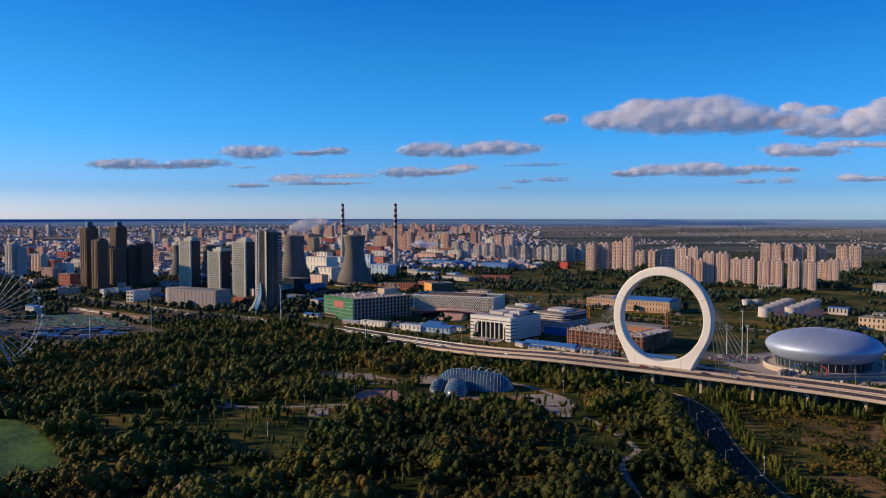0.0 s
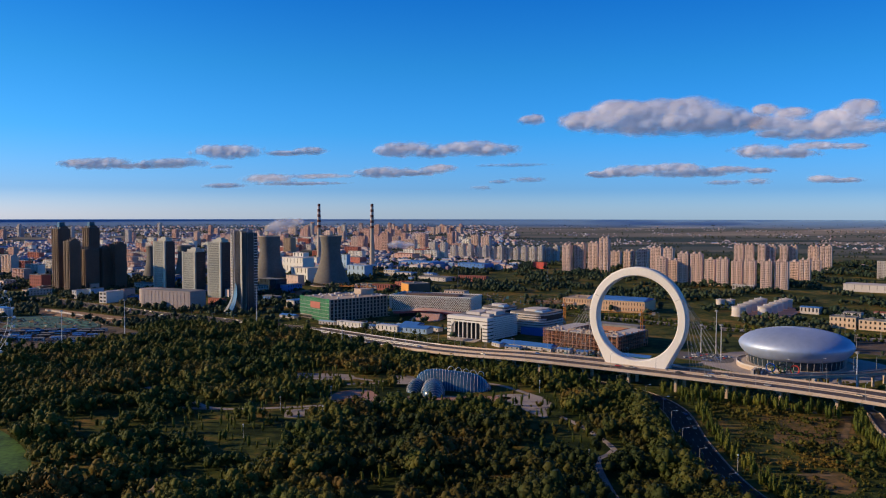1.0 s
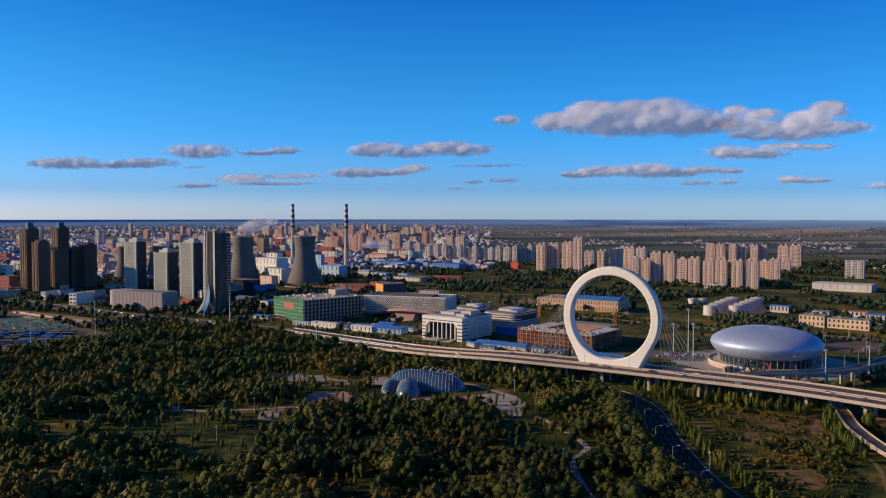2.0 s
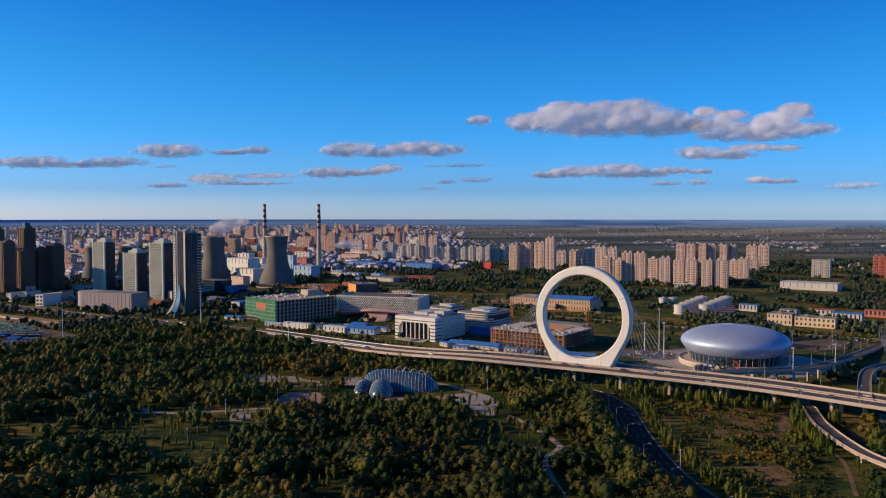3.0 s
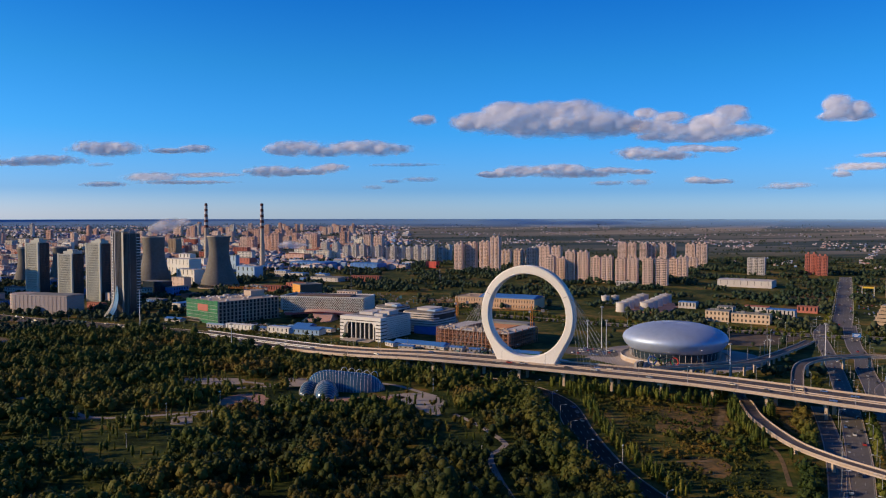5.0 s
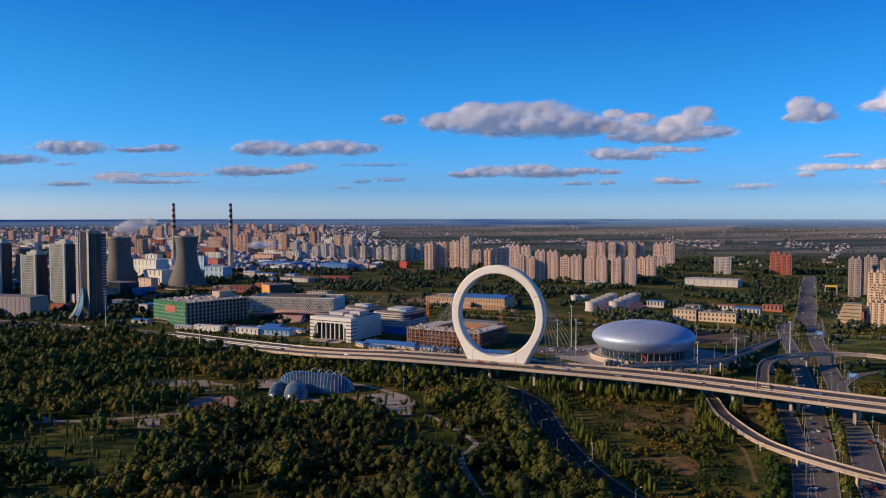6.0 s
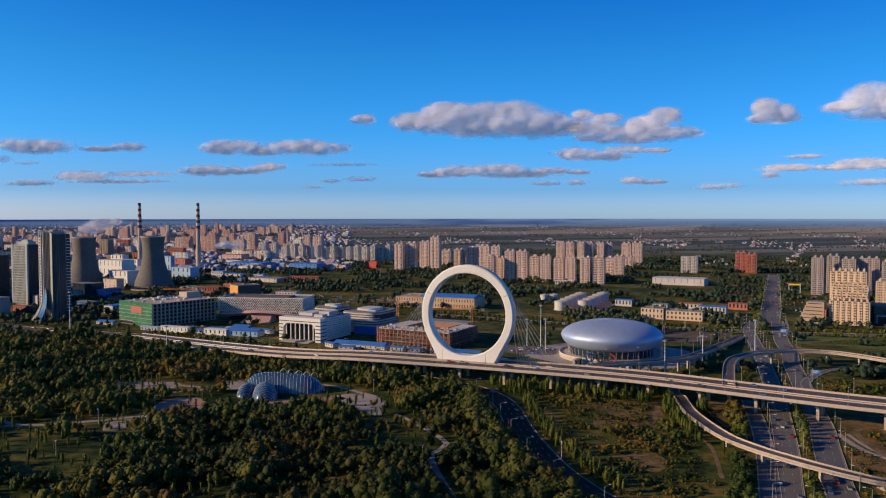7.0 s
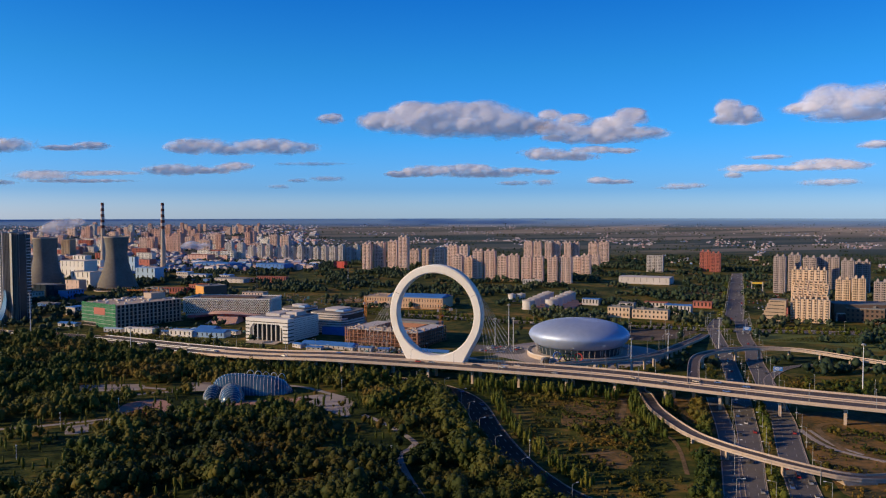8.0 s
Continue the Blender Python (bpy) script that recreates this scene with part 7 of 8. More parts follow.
# ---- far city ----
def squeeze(az, r):
    """Place and scale on the climbing plain for a spot that lies r metres out on level ground."""
    if r <= FLAT:
        s = 1.0
    else:
        s = (FLAT + REACH * (1 - math.exp(-(r - FLAT) / REACH))) / r
    a = math.radians(az)
    return r * s * math.sin(a), r * s * math.cos(a), EYE_Z * (1 - s), s


rng = np.random.default_rng(31)
FAR_KINDS = []
for k, (wall, w, d, h) in enumerate(((PINK, 46, 14, 20), (BEIGE, 30, 15, 48), (WHITE_PAINT, 40, 14, 22), (BRICK, 50, 14, 19), (PINK, 26, 15, 56), (PALE, 24, 16, 60), (PALE, 60, 15, 20), (PINK, 28, 15, 40))):
    FAR_KINDS.append(tower(0, -3000 - 100 * k, 0, w, d, h, 0, wall, "distant " + ("high-rise" if h > 30 else "mid-rise") + " apartment block in the hazy city", "distant city blocks",
                           category="apartment block", lift=h > 30, name="city_block", floor=4.5 if h < 30 else 5.0))


def scatter(n, az0, az1, r0, r1, kinds, yaw, spread=6):
    for k in range(n):
        az, r = rng.uniform(az0, az1), math.exp(rng.uniform(math.log(r0), math.log(r1)))
        px, py, pz, s = squeeze(az, r)
        src = FAR_KINDS[kinds[rng.integers(0, len(kinds))]]
        m = pose(px, py, pz, 0, 0, yaw + rng.uniform(-spread, spread)) @ Matrix.Diagonal((s * rng.uniform(0.8, 1.3), s, s * rng.uniform(0.8, 1.2), 1))
        copy_thing(src, m)


scatter(110, -32, -10, 1750, 3600, [0, 2, 3, 6, 2, 0], -40)
scatter(90, -20, 4, 2100, 3800, [0, 3, 2, 6, 2], -40)
scatter(34, -31, -2, 3000, 5200, [1, 4, 7, 5], -40)
scatter(34, -14, 5, 2500, 3400, [4, 1, 7, 4], -40)
scatter(7, -32, -24, 1560, 1900, [5, 0, 1], -40)
scatter(26, -10, 4, 4600, 6500, [1, 4, 7], -40)
for ob in FAR_KINDS:
    for o in list(ob.children_recursive):
        bpy.data.objects.remove(o)
    bpy.data.objects.remove(ob)

# low houses and works without number
g = Geo()
for k in range(12500):
    az = rng.uniform(-33, 47) if k < 9000 else rng.uniform(-33, 6)
    east = az > 7
    r = math.exp(rng.uniform(math.log(2000 if east else 1750), math.log(9000)))
    if (math.sin(az * 0.9 + r * 0.002) + math.sin(r * 0.004) + 0.6 * math.sin(az * 2.3 - r * 0.0011)) < (0.5 if east else -0.6):
        continue
    px, py, pz, s = squeeze(az, r)
    w, d, h = rng.uniform(4, 8.5 if east else 26) * s, rng.uniform(3.5, 6 if east else 12) * s, rng.uniform(2.2, 3.8 if east else 11) * s
    if rng.uniform() < 0.03:
        w, d = w * 3.2, d * 1.8
    m = pose(px, py, pz, 0, 0, rng.choice([-40, 50]) + rng.uniform(-5, 5))
    g.box(-w / 2, w / 2, -d / 2, d / 2, -8 * s, h, m)
    g.add([(-w / 2, -d / 2, h), (w / 2, -d / 2, h), (w / 2, d / 2, h), (-w / 2, d / 2, h), (-w / 2, 0, h + d * 0.22), (w / 2, 0, h + d * 0.22)], [(0, 1, 5, 4), (2, 3, 4, 5), (3, 0, 4), (1, 2, 5)], m)
HOUSES = surface("village_walls_and_roofs", (0.2, 0.2, 0.2), (0.5, 0.4, 0.35), rough=0.8)
_bs = HOUSES.node_tree.nodes["Principled BSDF"]
_geo = node(HOUSES, "ShaderNodeNewGeometry")
link(HOUSES, ramp(HOUSES, _geo.outputs["Random Per Island"], [(0.0, (0.74, 0.74, 0.78)), (0.14, (0.42, 0.38, 0.40)), (0.32, (0.56, 0.42, 0.40)), (0.48, (0.24, 0.25, 0.29)), (0.62, (0.12, 0.24, 0.48)), (0.75, (0.36, 0.17, 0.15)), (0.9, (0.30, 0.29, 0.31)), (1.0, (0.56, 0.54, 0.56))]),
     _bs.inputs["Base Color"])
solid("distant_houses", g, HOUSES, "distant low houses and works with pale walls and coloured roofs", "houses", kind="stuff")

# tree belts on the far plain
n = 19000
az = rng.uniform(-33, 48, n)
rr = np.exp(rng.uniform(math.log(2150), math.log(11000), n))
lines_ = np.sin(np.log(rr) * 60 + az * 0.5) + 0.8 * np.sin(np.log(rr) * 23 - az * 0.22 + 1.0) + 0.7 * np.sin(az * 1.3 + np.log(rr) * 9)
ok = (lines_ > np.where(az < 8, 0.1, 0.5)) & ((rr < 4600) | (az < 5) | (rng.uniform(size=n) < 0.3))
spots = np.array([squeeze(a, r) for a, r in zip(az[ok], rr[ok])])
mass("distant_tree_belts", FAR, spots[:, 0], spots[:, 1], spots[:, 3] * rng.uniform(2.4, 5.0, len(spots)) * (1 + 0.5 * (rr[ok] > 4500)), FAR_LEAF, "dark tree belts across the far plain", "woodland", z=spots[:, 2] - 1)


# ---- clouds ----
CLOUD = bpy.data.materials.new("cloud")
CLOUD.use_nodes = True
_n = CLOUD.node_tree.nodes
_b = _n["Principled BSDF"]
_b.inputs["Base Color"].default_value = (0.95, 0.92, 0.96, 1)
_b.inputs["Roughness"].default_value = 1.0
_b.inputs["Specular IOR Level"].default_value = 0.0
_a = node(CLOUD, "ShaderNodeAttribute")
_a.attribute_name = "cloud_body"
_g = node(CLOUD, "ShaderNodeNewGeometry")
_t = node(CLOUD, "ShaderNodeTexNoise", Scale=0.016, Detail=7.0, Roughness=0.65)
link(CLOUD, _g.outputs["Position"], _t.inputs["Vector"])
_m = node(CLOUD, "ShaderNodeMath")
_m.operation = 'MULTIPLY_ADD'
_m.inputs[1].default_value = 0.5
link(CLOUD, _t.outputs[0], _m.inputs[0])
_s = node(CLOUD, "ShaderNodeMath")
_s.operation = 'SUBTRACT'
_s.inputs[1].default_value = 0.27
link(CLOUD, _a.outputs["Fac"], _s.inputs[0])
link(CLOUD, _s.outputs[0], _m.inputs[2])
_r = node(CLOUD, "ShaderNodeMapRange")
_r.interpolation_type = 'SMOOTHSTEP'
_r.inputs[1].default_value, _r.inputs[2].default_value = 0.0, 1.0
link(CLOUD, _m.outputs[0], _r.inputs[0])
_r.inputs[4].default_value = 0.50
_b.inputs["Transmission Weight"].default_value = 0.0
_tl = node(CLOUD, "ShaderNodeBsdfTranslucent")
_tl.inputs["Color"].default_value = (0.95, 0.92, 0.95, 1)
_tr = node(CLOUD, "ShaderNodeBsdfTransparent")
_mx, _my = node(CLOUD, "ShaderNodeMixShader"), node(CLOUD, "ShaderNodeMixShader")
_mx.inputs[0].default_value = 0.46
link(CLOUD, _b.outputs[0], _mx.inputs[1])
link(CLOUD, _tl.outputs[0], _mx.inputs[2])
link(CLOUD, _r.outputs[0], _my.inputs[0])
link(CLOUD, _tr.outputs[0], _my.inputs[1])
link(CLOUD, _mx.outputs[0], _my.inputs[2])
link(CLOUD, _my.outputs[0], _n["Material Output"].inputs["Surface"])


def cloud(az, el, lobes, label, thin=1.0, seed=0, far=4720.0):
    """A fair-weather cloud: heaped puffs over a flat base that runs away from the eye, thinning out at its edges.
    Lobes: (across, up, half width, half height) in metres round the middle."""
    e = math.radians(el)
    k = far / 4700.0
    # the broad side looks a little towards the sun
    turned = min(max(20 - az, 0.0), 34.0)
    along = k / math.cos(math.radians(turned))
    lobes = [(l[0] * along, l[1] * k, l[2] * along * 1.08, l[3] * k * 1.12) for l in lobes]
    wide = max(abs(l[0]) + l[2] for l in lobes) * 1.25
    lo, hi = min(l[1] - l[3] for l in lobes) - 30 * k, max(l[1] + l[3] for l in lobes) + 35 * k
    nx, nz = max(30, min(230, int(2 * wide / (6 * k)))), max(18, min(70, int((hi - lo) / (4.5 * k))))
    us, ws = np.linspace(-wide, wide, nx), np.linspace(lo, hi, nz)
    U, W = np.meshgrid(us, ws)
    tall = np.mean([l[3] for l in lobes])
    big = max(l[3] for l in lobes)
    drift = np.array([noise.fractal(Vector((u / (3.0 * tall), w / (1.8 * tall), seed * 7.3)), 0.9, 2.1, 4) for u, w in zip(U.ravel(), W.ravel())]).reshape(U.shape)
    f = np.full(U.shape, -1.0)
    for cx, cz, a, b in lobes:
        q = np.where(W < cz, 1.2, 1.0)
        f = np.maximum(f, 1 - ((U - cx) / a) ** 2 - ((W - cz) * q / b) ** 2)
    body = np.clip(1.5 * f + 0.55 * drift, 0, 1)
    edge = np.minimum(np.minimum(U - U.min(), U.max() - U) / (0.1 * wide), np.minimum(W - lo, hi - W) / (0.12 * (hi - lo)))
    body = body * np.clip(edge, 0, 1)
    # heaped puffs, rounded off
    pick_ = np.random.default_rng(seed + 100)
    bulge = np.zeros(U.shape)
    for cx, cz, a, b in lobes:
        dome = np.clip(1 - ((U - cx) / a) ** 2 - ((W - cz) / b) ** 2, 0, 1)
        bulge = np.maximum(bulge, 0.9 * b * np.sqrt(dome))
        for j in range(max(4, int(3 * a / b))):
            ang, rad = pick_.uniform(0, 6.28), math.sqrt(pick_.uniform(0, 0.8))
            px_, pz_ = cx + a * rad * math.cos(ang), cz + b * rad * math.sin(ang)
            r_p = b * pick_.uniform(0.35, 0.7)
            cover = np.clip(1 - ((U - px_) / (1.8 * r_p)) ** 2 - ((W - pz_) / r_p) ** 2, 0, 1)
            bulge = np.maximum(bulge, (np.sqrt(cover) * r_p * 0.9 + 0.55 * b) * (cover > 0))
    for turn_ in range(3):
        for ax_, step_ in ((0, (ws[1] - ws[0])), (1, (us[1] - us[0]))):
            m_ = max(1, int(0.16 * tall / step_))
            bulge = sum(np.roll(bulge, o_, ax_) for o_ in range(-m_, m_ + 1)) / (2 * m_ + 1)
    base = min(l[1] - 0.55 * l[3] for l in lobes) + 0.5 * big
    soft_ = 0.45 * big
    under = 1.5 * soft_ * np.log1p(np.exp(np.clip((base - W) / soft_, -30, 30)))
    rise_ = 0.8 * soft_ * np.log1p(np.exp(np.clip((W - base) / soft_, -30, 30)))
    # three sheets one behind the other, each a little thinner, so that the rim fades
    g, share = Geo(), []
    n = nx * nz
    for j_, (depth_, grow_) in enumerate(((-1.0, 0.0), (-0.55, 0.10), (0.35, 0.18))):
        wisp = np.array([noise.fractal(Vector((u / (1.3 * tall), w / (0.9 * tall), 90 + seed * 5.7 + 11 * j_)), 1.0, 2.2, 4) for u, w in zip(U.ravel(), W.ravel())]).reshape(U.shape)
        thick_ = np.clip(1.0 * f + grow_ + 0.34 * drift + 0.42 * wisp, 0, 1) * np.clip(edge, 0, 1)
        dep = depth_ * (0.9 * bulge + 0.35 * tall * np.sqrt(body)) + under + rise_ + 0.1 * tall * wisp + 6 * k * j_
        g.v += list(zip(U.ravel(), dep.ravel(), W.ravel()))
        share.append(thick_.ravel() * thin)
        top = thick_.ravel()
        for j in range(nz - 1):
            for i in range(nx - 1):
                q = (j * nx + i, j * nx + i + 1, (j + 1) * nx + i + 1, (j + 1) * nx + i)
                if max(top[q[0]], top[q[1]], top[q[2]], top[q[3]]) > 0.0:
                    g.f.append(tuple(j_ * n + c for c in q))
    ob = solid("cloud", g, CLOUD, label, "cloud", "fair-weather clouds", smooth=True)
    at = ob.data.attributes.new("cloud_body", 'FLOAT', 'POINT')
    at.data.foreach_set("value", np.concatenate(share).astype(np.float32))
    a = math.radians(az)
    ob.matrix_basis = pose(far * math.cos(e) * math.sin(a), far * math.cos(e) * math.cos(a), EYE_Z + far * math.sin(e), 0, 0, -az - turned)
    return ob


# fair-weather clouds
cloud(-19.71, 3.42, [(-170, -2, 200, 34), (-255, 2, 118, 28), (211, -4, 175, 28), (32, -16, 171, 16)], "long grey-white cloud in the blue sky", 1.0, 1)
cloud(-11.51, 4.50, [(-154, -7, 214, 39), (-257, 0, 110, 39), (162, -22, 143, 16), (275, -14, 97, 23)], "bright-headed cloud trailing off in the blue sky", 1.0, 2)
cloud(1.53, 4.70, [(-214, 3, 166, 50), (-303, -7, 119, 33), (-56, -23, 179, 30), (132, 0, 212, 46), (283, -11, 139, 40)], "grey-white double cloud in the blue sky", 1.0, 3)
cloud(-10.40, 2.40, [(-25, 11, 176, 29), (222, 20, 215, 16), (-294, -27, 137, 16), (167, -20, 261, 11)], "thin flat cloud in the blue sky", 0.8, 4)
cloud(-1.27, 3.10, [(-124, -4, 185, 33), (58, -10, 179, 20), (196, 10, 113, 26)], "small grey-white cloud in the blue sky", 0.95, 5)
cloud(7.80, 6.70, [(-2, -3, 79, 30), (34, 6, 46, 26)], "tiny cloud in the blue sky", 0.9, 6)
cloud(16.52, 6.79, [(-381, -9, 185, 66), (-200, 23, 218, 82), (94, 39, 277, 73), (46, -47, 462, 66), (289, -34, 218, 79), (401, -49, 158, 59)], "large grey-bottomed cloud in the blue sky", 1.15, 7)
cloud(26.82, 6.23, [(-279, 72, 70, 35), (-144, 43, 109, 38), (-243, -17, 134, 51), (180, 42, 102, 61), (81, 2, 140, 51), (-81, -43, 211, 48), (178, -54, 198, 48), (12, -83, 268, 26), (-237, -71, 96, 22)], "broken cloud with bright tops in the blue sky", 1.05, 8)
cloud(25.51, 4.27, [(-191, -1, 161, 39), (-50, -17, 173, 29), (74, 19, 141, 26), (242, 12, 103, 19)], "flat grey cloud in the blue sky", 0.95, 9)
cloud(17.95, 3.09, [(-251, -2, 184, 36), (-399, -18, 118, 23), (-21, 10, 151, 33), (60, -17, 276, 26), (270, -2, 132, 20), (429, -10, 79, 16)], "long low cloud in the blue sky", 1.0, 10)
cloud(27.70, 2.33, [(-64, 1, 76, 22), (40, -7, 102, 16)], "small flat cloud in the blue sky", 0.9, 11)
cloud(21.83, 2.25, [(-80, -4, 98, 16), (99, 1, 78, 20)], "thin wisps of cloud in the blue sky", 0.6, 12)
cloud(32.48, 1.89, [(20, 3, 124, 19), (-32, -9, 111, 12)], "thin wisp of cloud in the blue sky", 0.6, 13)
cloud(35.81, 6.86, [(-30, 6, 72, 69), (52, -16, 78, 48), (-68, -45, 66, 24), (25, -47, 115, 24)], "small bright cloud in the blue sky", 1.0, 14)
cloud(42.35, 7.16, [(-36, 5, 184, 89), (128, 9, 178, 86), (-175, -25, 130, 36), (65, -70, 249, 36)], "broad grey-white cloud in the blue sky", 1.05, 15)
cloud(39.53, 2.97, [(-233, 5, 152, 24), (-314, -30, 55, 21), (170, 16, 182, 36), (34, 2, 170, 18), (255, 11, 115, 27)], "layered flat cloud in the blue sky", 0.95, 16)
cloud(37.82, 3.75, [(0, 0, 111, 15)], "thin wisp of cloud in the blue sky", 0.75, 17)
cloud(41.55, 2.02, [(0, 0, 161, 21)], "thin wisp of cloud in the blue sky", 0.7, 18)
cloud(44.13, 4.33, [(0, 0, 93, 23)], "flat grey cloud in the blue sky", 0.9, 19)
cloud(6.94, 2.46, [(59, 3, 112, 17), (-105, -7, 66, 13)], "thin wisp of cloud in the blue sky", 0.6, 20)
cloud(6.46, 3.54, [(0, 0, 218, 12)], "thin wisp of cloud in the blue sky", 0.55, 21)
cloud(4.26, 1.93, [(0, 0, 72, 13)], "thin wisp of cloud in the blue sky", 0.5, 22)
cloud(-13.83, 3.29, [(0, 0, 66, 13)], "thin wisp of cloud in the blue sky", 0.5, 23)

# ---- vehicles ----
CAR_PAINTS = [surface("car_paint", tuple(0.85 * c for c in col), col, rough=0.35, spec=0.5) for col in
              ((0.62, 0.62, 0.62), (0.05, 0.05, 0.055), (0.30, 0.31, 0.33), (0.40, 0.04, 0.04), (0.06, 0.13, 0.34), (0.60, 0.52, 0.40))]


def car(paint, colour):
    e = thing("car", 0, -2500, 0, 0, colour + " saloon car with dark windows on asphalt", "car", "cars")
    part("body", Geo().box(-2.2, 2.2, -0.88, 0.88, 0.32, 0.86).box(-2.15, 2.1, -0.86, 0.86, 0.8, 0.98, top=0.93), paint, e)
    part("cabin", Geo().box(-1.5, 1.05, -0.80, 0.80, 0.95, 1.42, top=0.76), DARK_GLASS, e)
    for sx in (-1.35, 1.35):
        for sy in (-0.82, 0.82):
            part("wheel", Geo().tube((sx, sy - 0.1, 0.32), (sx, sy + 0.1, 0.32), 0.32, n=10), DARK_PAINT, e)
    return e


CARS = [car(p, c) for p, c in zip(CAR_PAINTS, ("white", "black", "grey", "red", "blue", "beige"))]


def drive(line, offsets, count, seed, lo=-1e9, hi=1e9, lift=0.05):
    r_ = np.random.default_rng(seed)
    side_ = sideways(line)
    d_ = np.gradient(line[:, :2], axis=0)
    idx = [i for i in range(1, len(line) - 1) if lo < line[i, 1] < hi]
    for k in range(count):
        i = idx[r_.integers(0, len(idx))]
        o = offsets[r_.integers(0, len(offsets))]
        u = r_.uniform(-3, 3)
        t_ = d_[i] / np.linalg.norm(d_[i])
        yaw = math.degrees(math.atan2(t_[1], t_[0]))
        copy_thing(CARS[r_.integers(0, len(CARS))], pose(line[i, 0] + side_[i, 0] * o + t_[0] * u, line[i, 1] + side_[i, 1] * o + t_[1] * u, (line[i, 2] if line.shape[1] > 2 else 0) + lift, 0, 0, yaw))


drive(axis, (4.4, 8.0, 11.5, -4.4, -8.0, -11.5), 34, 1, hi=840)
drive(west_road, (-11, -7, -3, 3, 7, 11), 26, 2, lo=840, lift=0.12)
drive(mid_way, (-3.8, 0, 3.8), 22, 3, lo=270, lift=0.2)
drive(right_way, (-4.2, 0, 4.2), 26, 4, lo=270, lift=0.2)
drive(cross_way, (-7, -2.5, 2.5, 7), 14, 5, lift=0.25)
drive(curve, (-4.5, 4.5), 4, 6, lo=300, hi=560, lift=0.12)
# parked rows
r_ = np.random.default_rng(9)
for row in range(4):
    for k in range(11):
        if r_.uniform() < 0.75:
            copy_thing(CARS[r_.integers(0, len(CARS))], pose(222 + row * 6.5 + k * 2.05, 668 + row * 5.5 - k * 1.9, 0.06, 0, 0, 47))
for row in range(3):
    for k in range(26):
        if r_.uniform() < 0.55:
            copy_thing(CARS[r_.integers(0, len(CARS))], pose(612 + row * 9 + k * 8.6, 742 - row * 7 + k * 12.0, 0.1, 0, 0, -36))
drive(far_way, (18, 23, 28, 33, 38), 64, 12, lo=860, hi=1230, lift=0.1)
drive(far_way, (-8, -5, -2, 2, 5, 8), 30, 13, lift=0.3)
for ob in CARS:
    for o in list(ob.children_recursive):
        bpy.data.objects.remove(o)
    bpy.data.objects.remove(ob)


# ---- lamp posts and signs ----
def lamp_post(h, arms, label):
    e = thing("street_lamp", 0, -2500, 0, 0, label, "street lamp", "street lamps")
    part("pole", Geo().lathe([(0.16, -0.3), (0.09, h)], 8), STEEL, e)
    for s in arms:
        part("arm", Geo().tube((0, 0, h - 0.1), (s * 2.4, 0, h + 0.35), 0.07, n=5), STEEL, e)
        part("lamp_head", Geo().box(s * 2.9 - 0.55, s * 2.9 + 0.55, -0.2, 0.2, h + 0.25, h + 0.45), WHITE_STEEL, e)
    return e


single = lamp_post(10.5, (1,), "grey steel street lamp with one arm")
double = lamp_post(11.0, (1, -1), "grey steel street lamp with two arms")


def lamps_along(model, line, offset, step, lo, hi, turn=0.0):
    side_ = sideways(line)
    seg = np.r_[0, np.cumsum(np.linalg.norm(np.diff(line[:, :2], axis=0), axis=1))]
    at = step / 2
    while at < seg[-1]:
        px, py, nx, ny = (np.interp(at, seg, c) for c in (line[:, 0], line[:, 1], side_[:, 0], side_[:, 1]))
        pz = np.interp(at, seg, line[:, 2]) if line.shape[1] > 2 else 0.0
        if lo < py < hi:
            copy_thing(model, pose(px + nx * offset, py + ny * offset, pz, 0, 0, math.degrees(math.atan2(ny, nx)) + turn))
        at += step


lamps_along(single, axis, -17.5, 33, 250, 820)
lamps_along(single, axis, 17.5, 33, 250, 820, 180)
lamps_along(single, west_road, -16.5, 34, 840, 1200)
lamps_along(single, mid_way, -7.5, 30, 270, 1200)
lamps_along(single, mid_way, 7.8, 30, 270, 1000, 180)
lamps_along(single, right_way, 8.2, 30, 270, 1200, 180)
lamps_along(single, far_way, -11, 32, 780, 1240)
lamps_along(single, far_way, 11, 32, 780, 1240, 180)
lamps_along(single, curve, -8.6, 36, 290, 560)
lamps_along(single, cross_way, 11, 32, 500, 1000, 180)
lamps_along(single, north_ramp, 4.3, 28, 520, 700, 180)
for px, py, h in ((-85.5, 490, 8.2), (-58.3, 524, 7.0), (81, 535, 8), (147.0, 362, 9), (82, 382, 6), (-57, 470, 7), (-95, 430, 7)):
    e = thing("park_lamp", px, py, 0, 0, "slim white park lamp post on the lawn", "park lamp", "park lamps")
    part("pole", Geo().lathe([(0.12, -0.3), (0.08, h)], 8), WHITE_STEEL, e)
    part("lamp_head", Geo().lathe([(0.1, h), (0.45, h + 0.15), (0.45, h + 0.4), (0.1, h + 0.6)], 10), WHITE_STEEL, e)
# tall pale poles on the waste ground behind the sports hall
for px, py in ((345, 640), (362, 668), (352, 700), (384, 690), (400, 722), (372, 612), (412, 668), (392, 640), (330, 716), (428, 700), (436, 742), (366, 742)):
    copy_thing(double, pose(px, py, 0, 0, 0, 50) @ Matrix.Diagonal((1.3, 1.3, 1.3, 1)))
for ob in (single, double):
    for o in list(ob.children_recursive):
        bpy.data.objects.remove(o)
    bpy.data.objects.remove(ob)


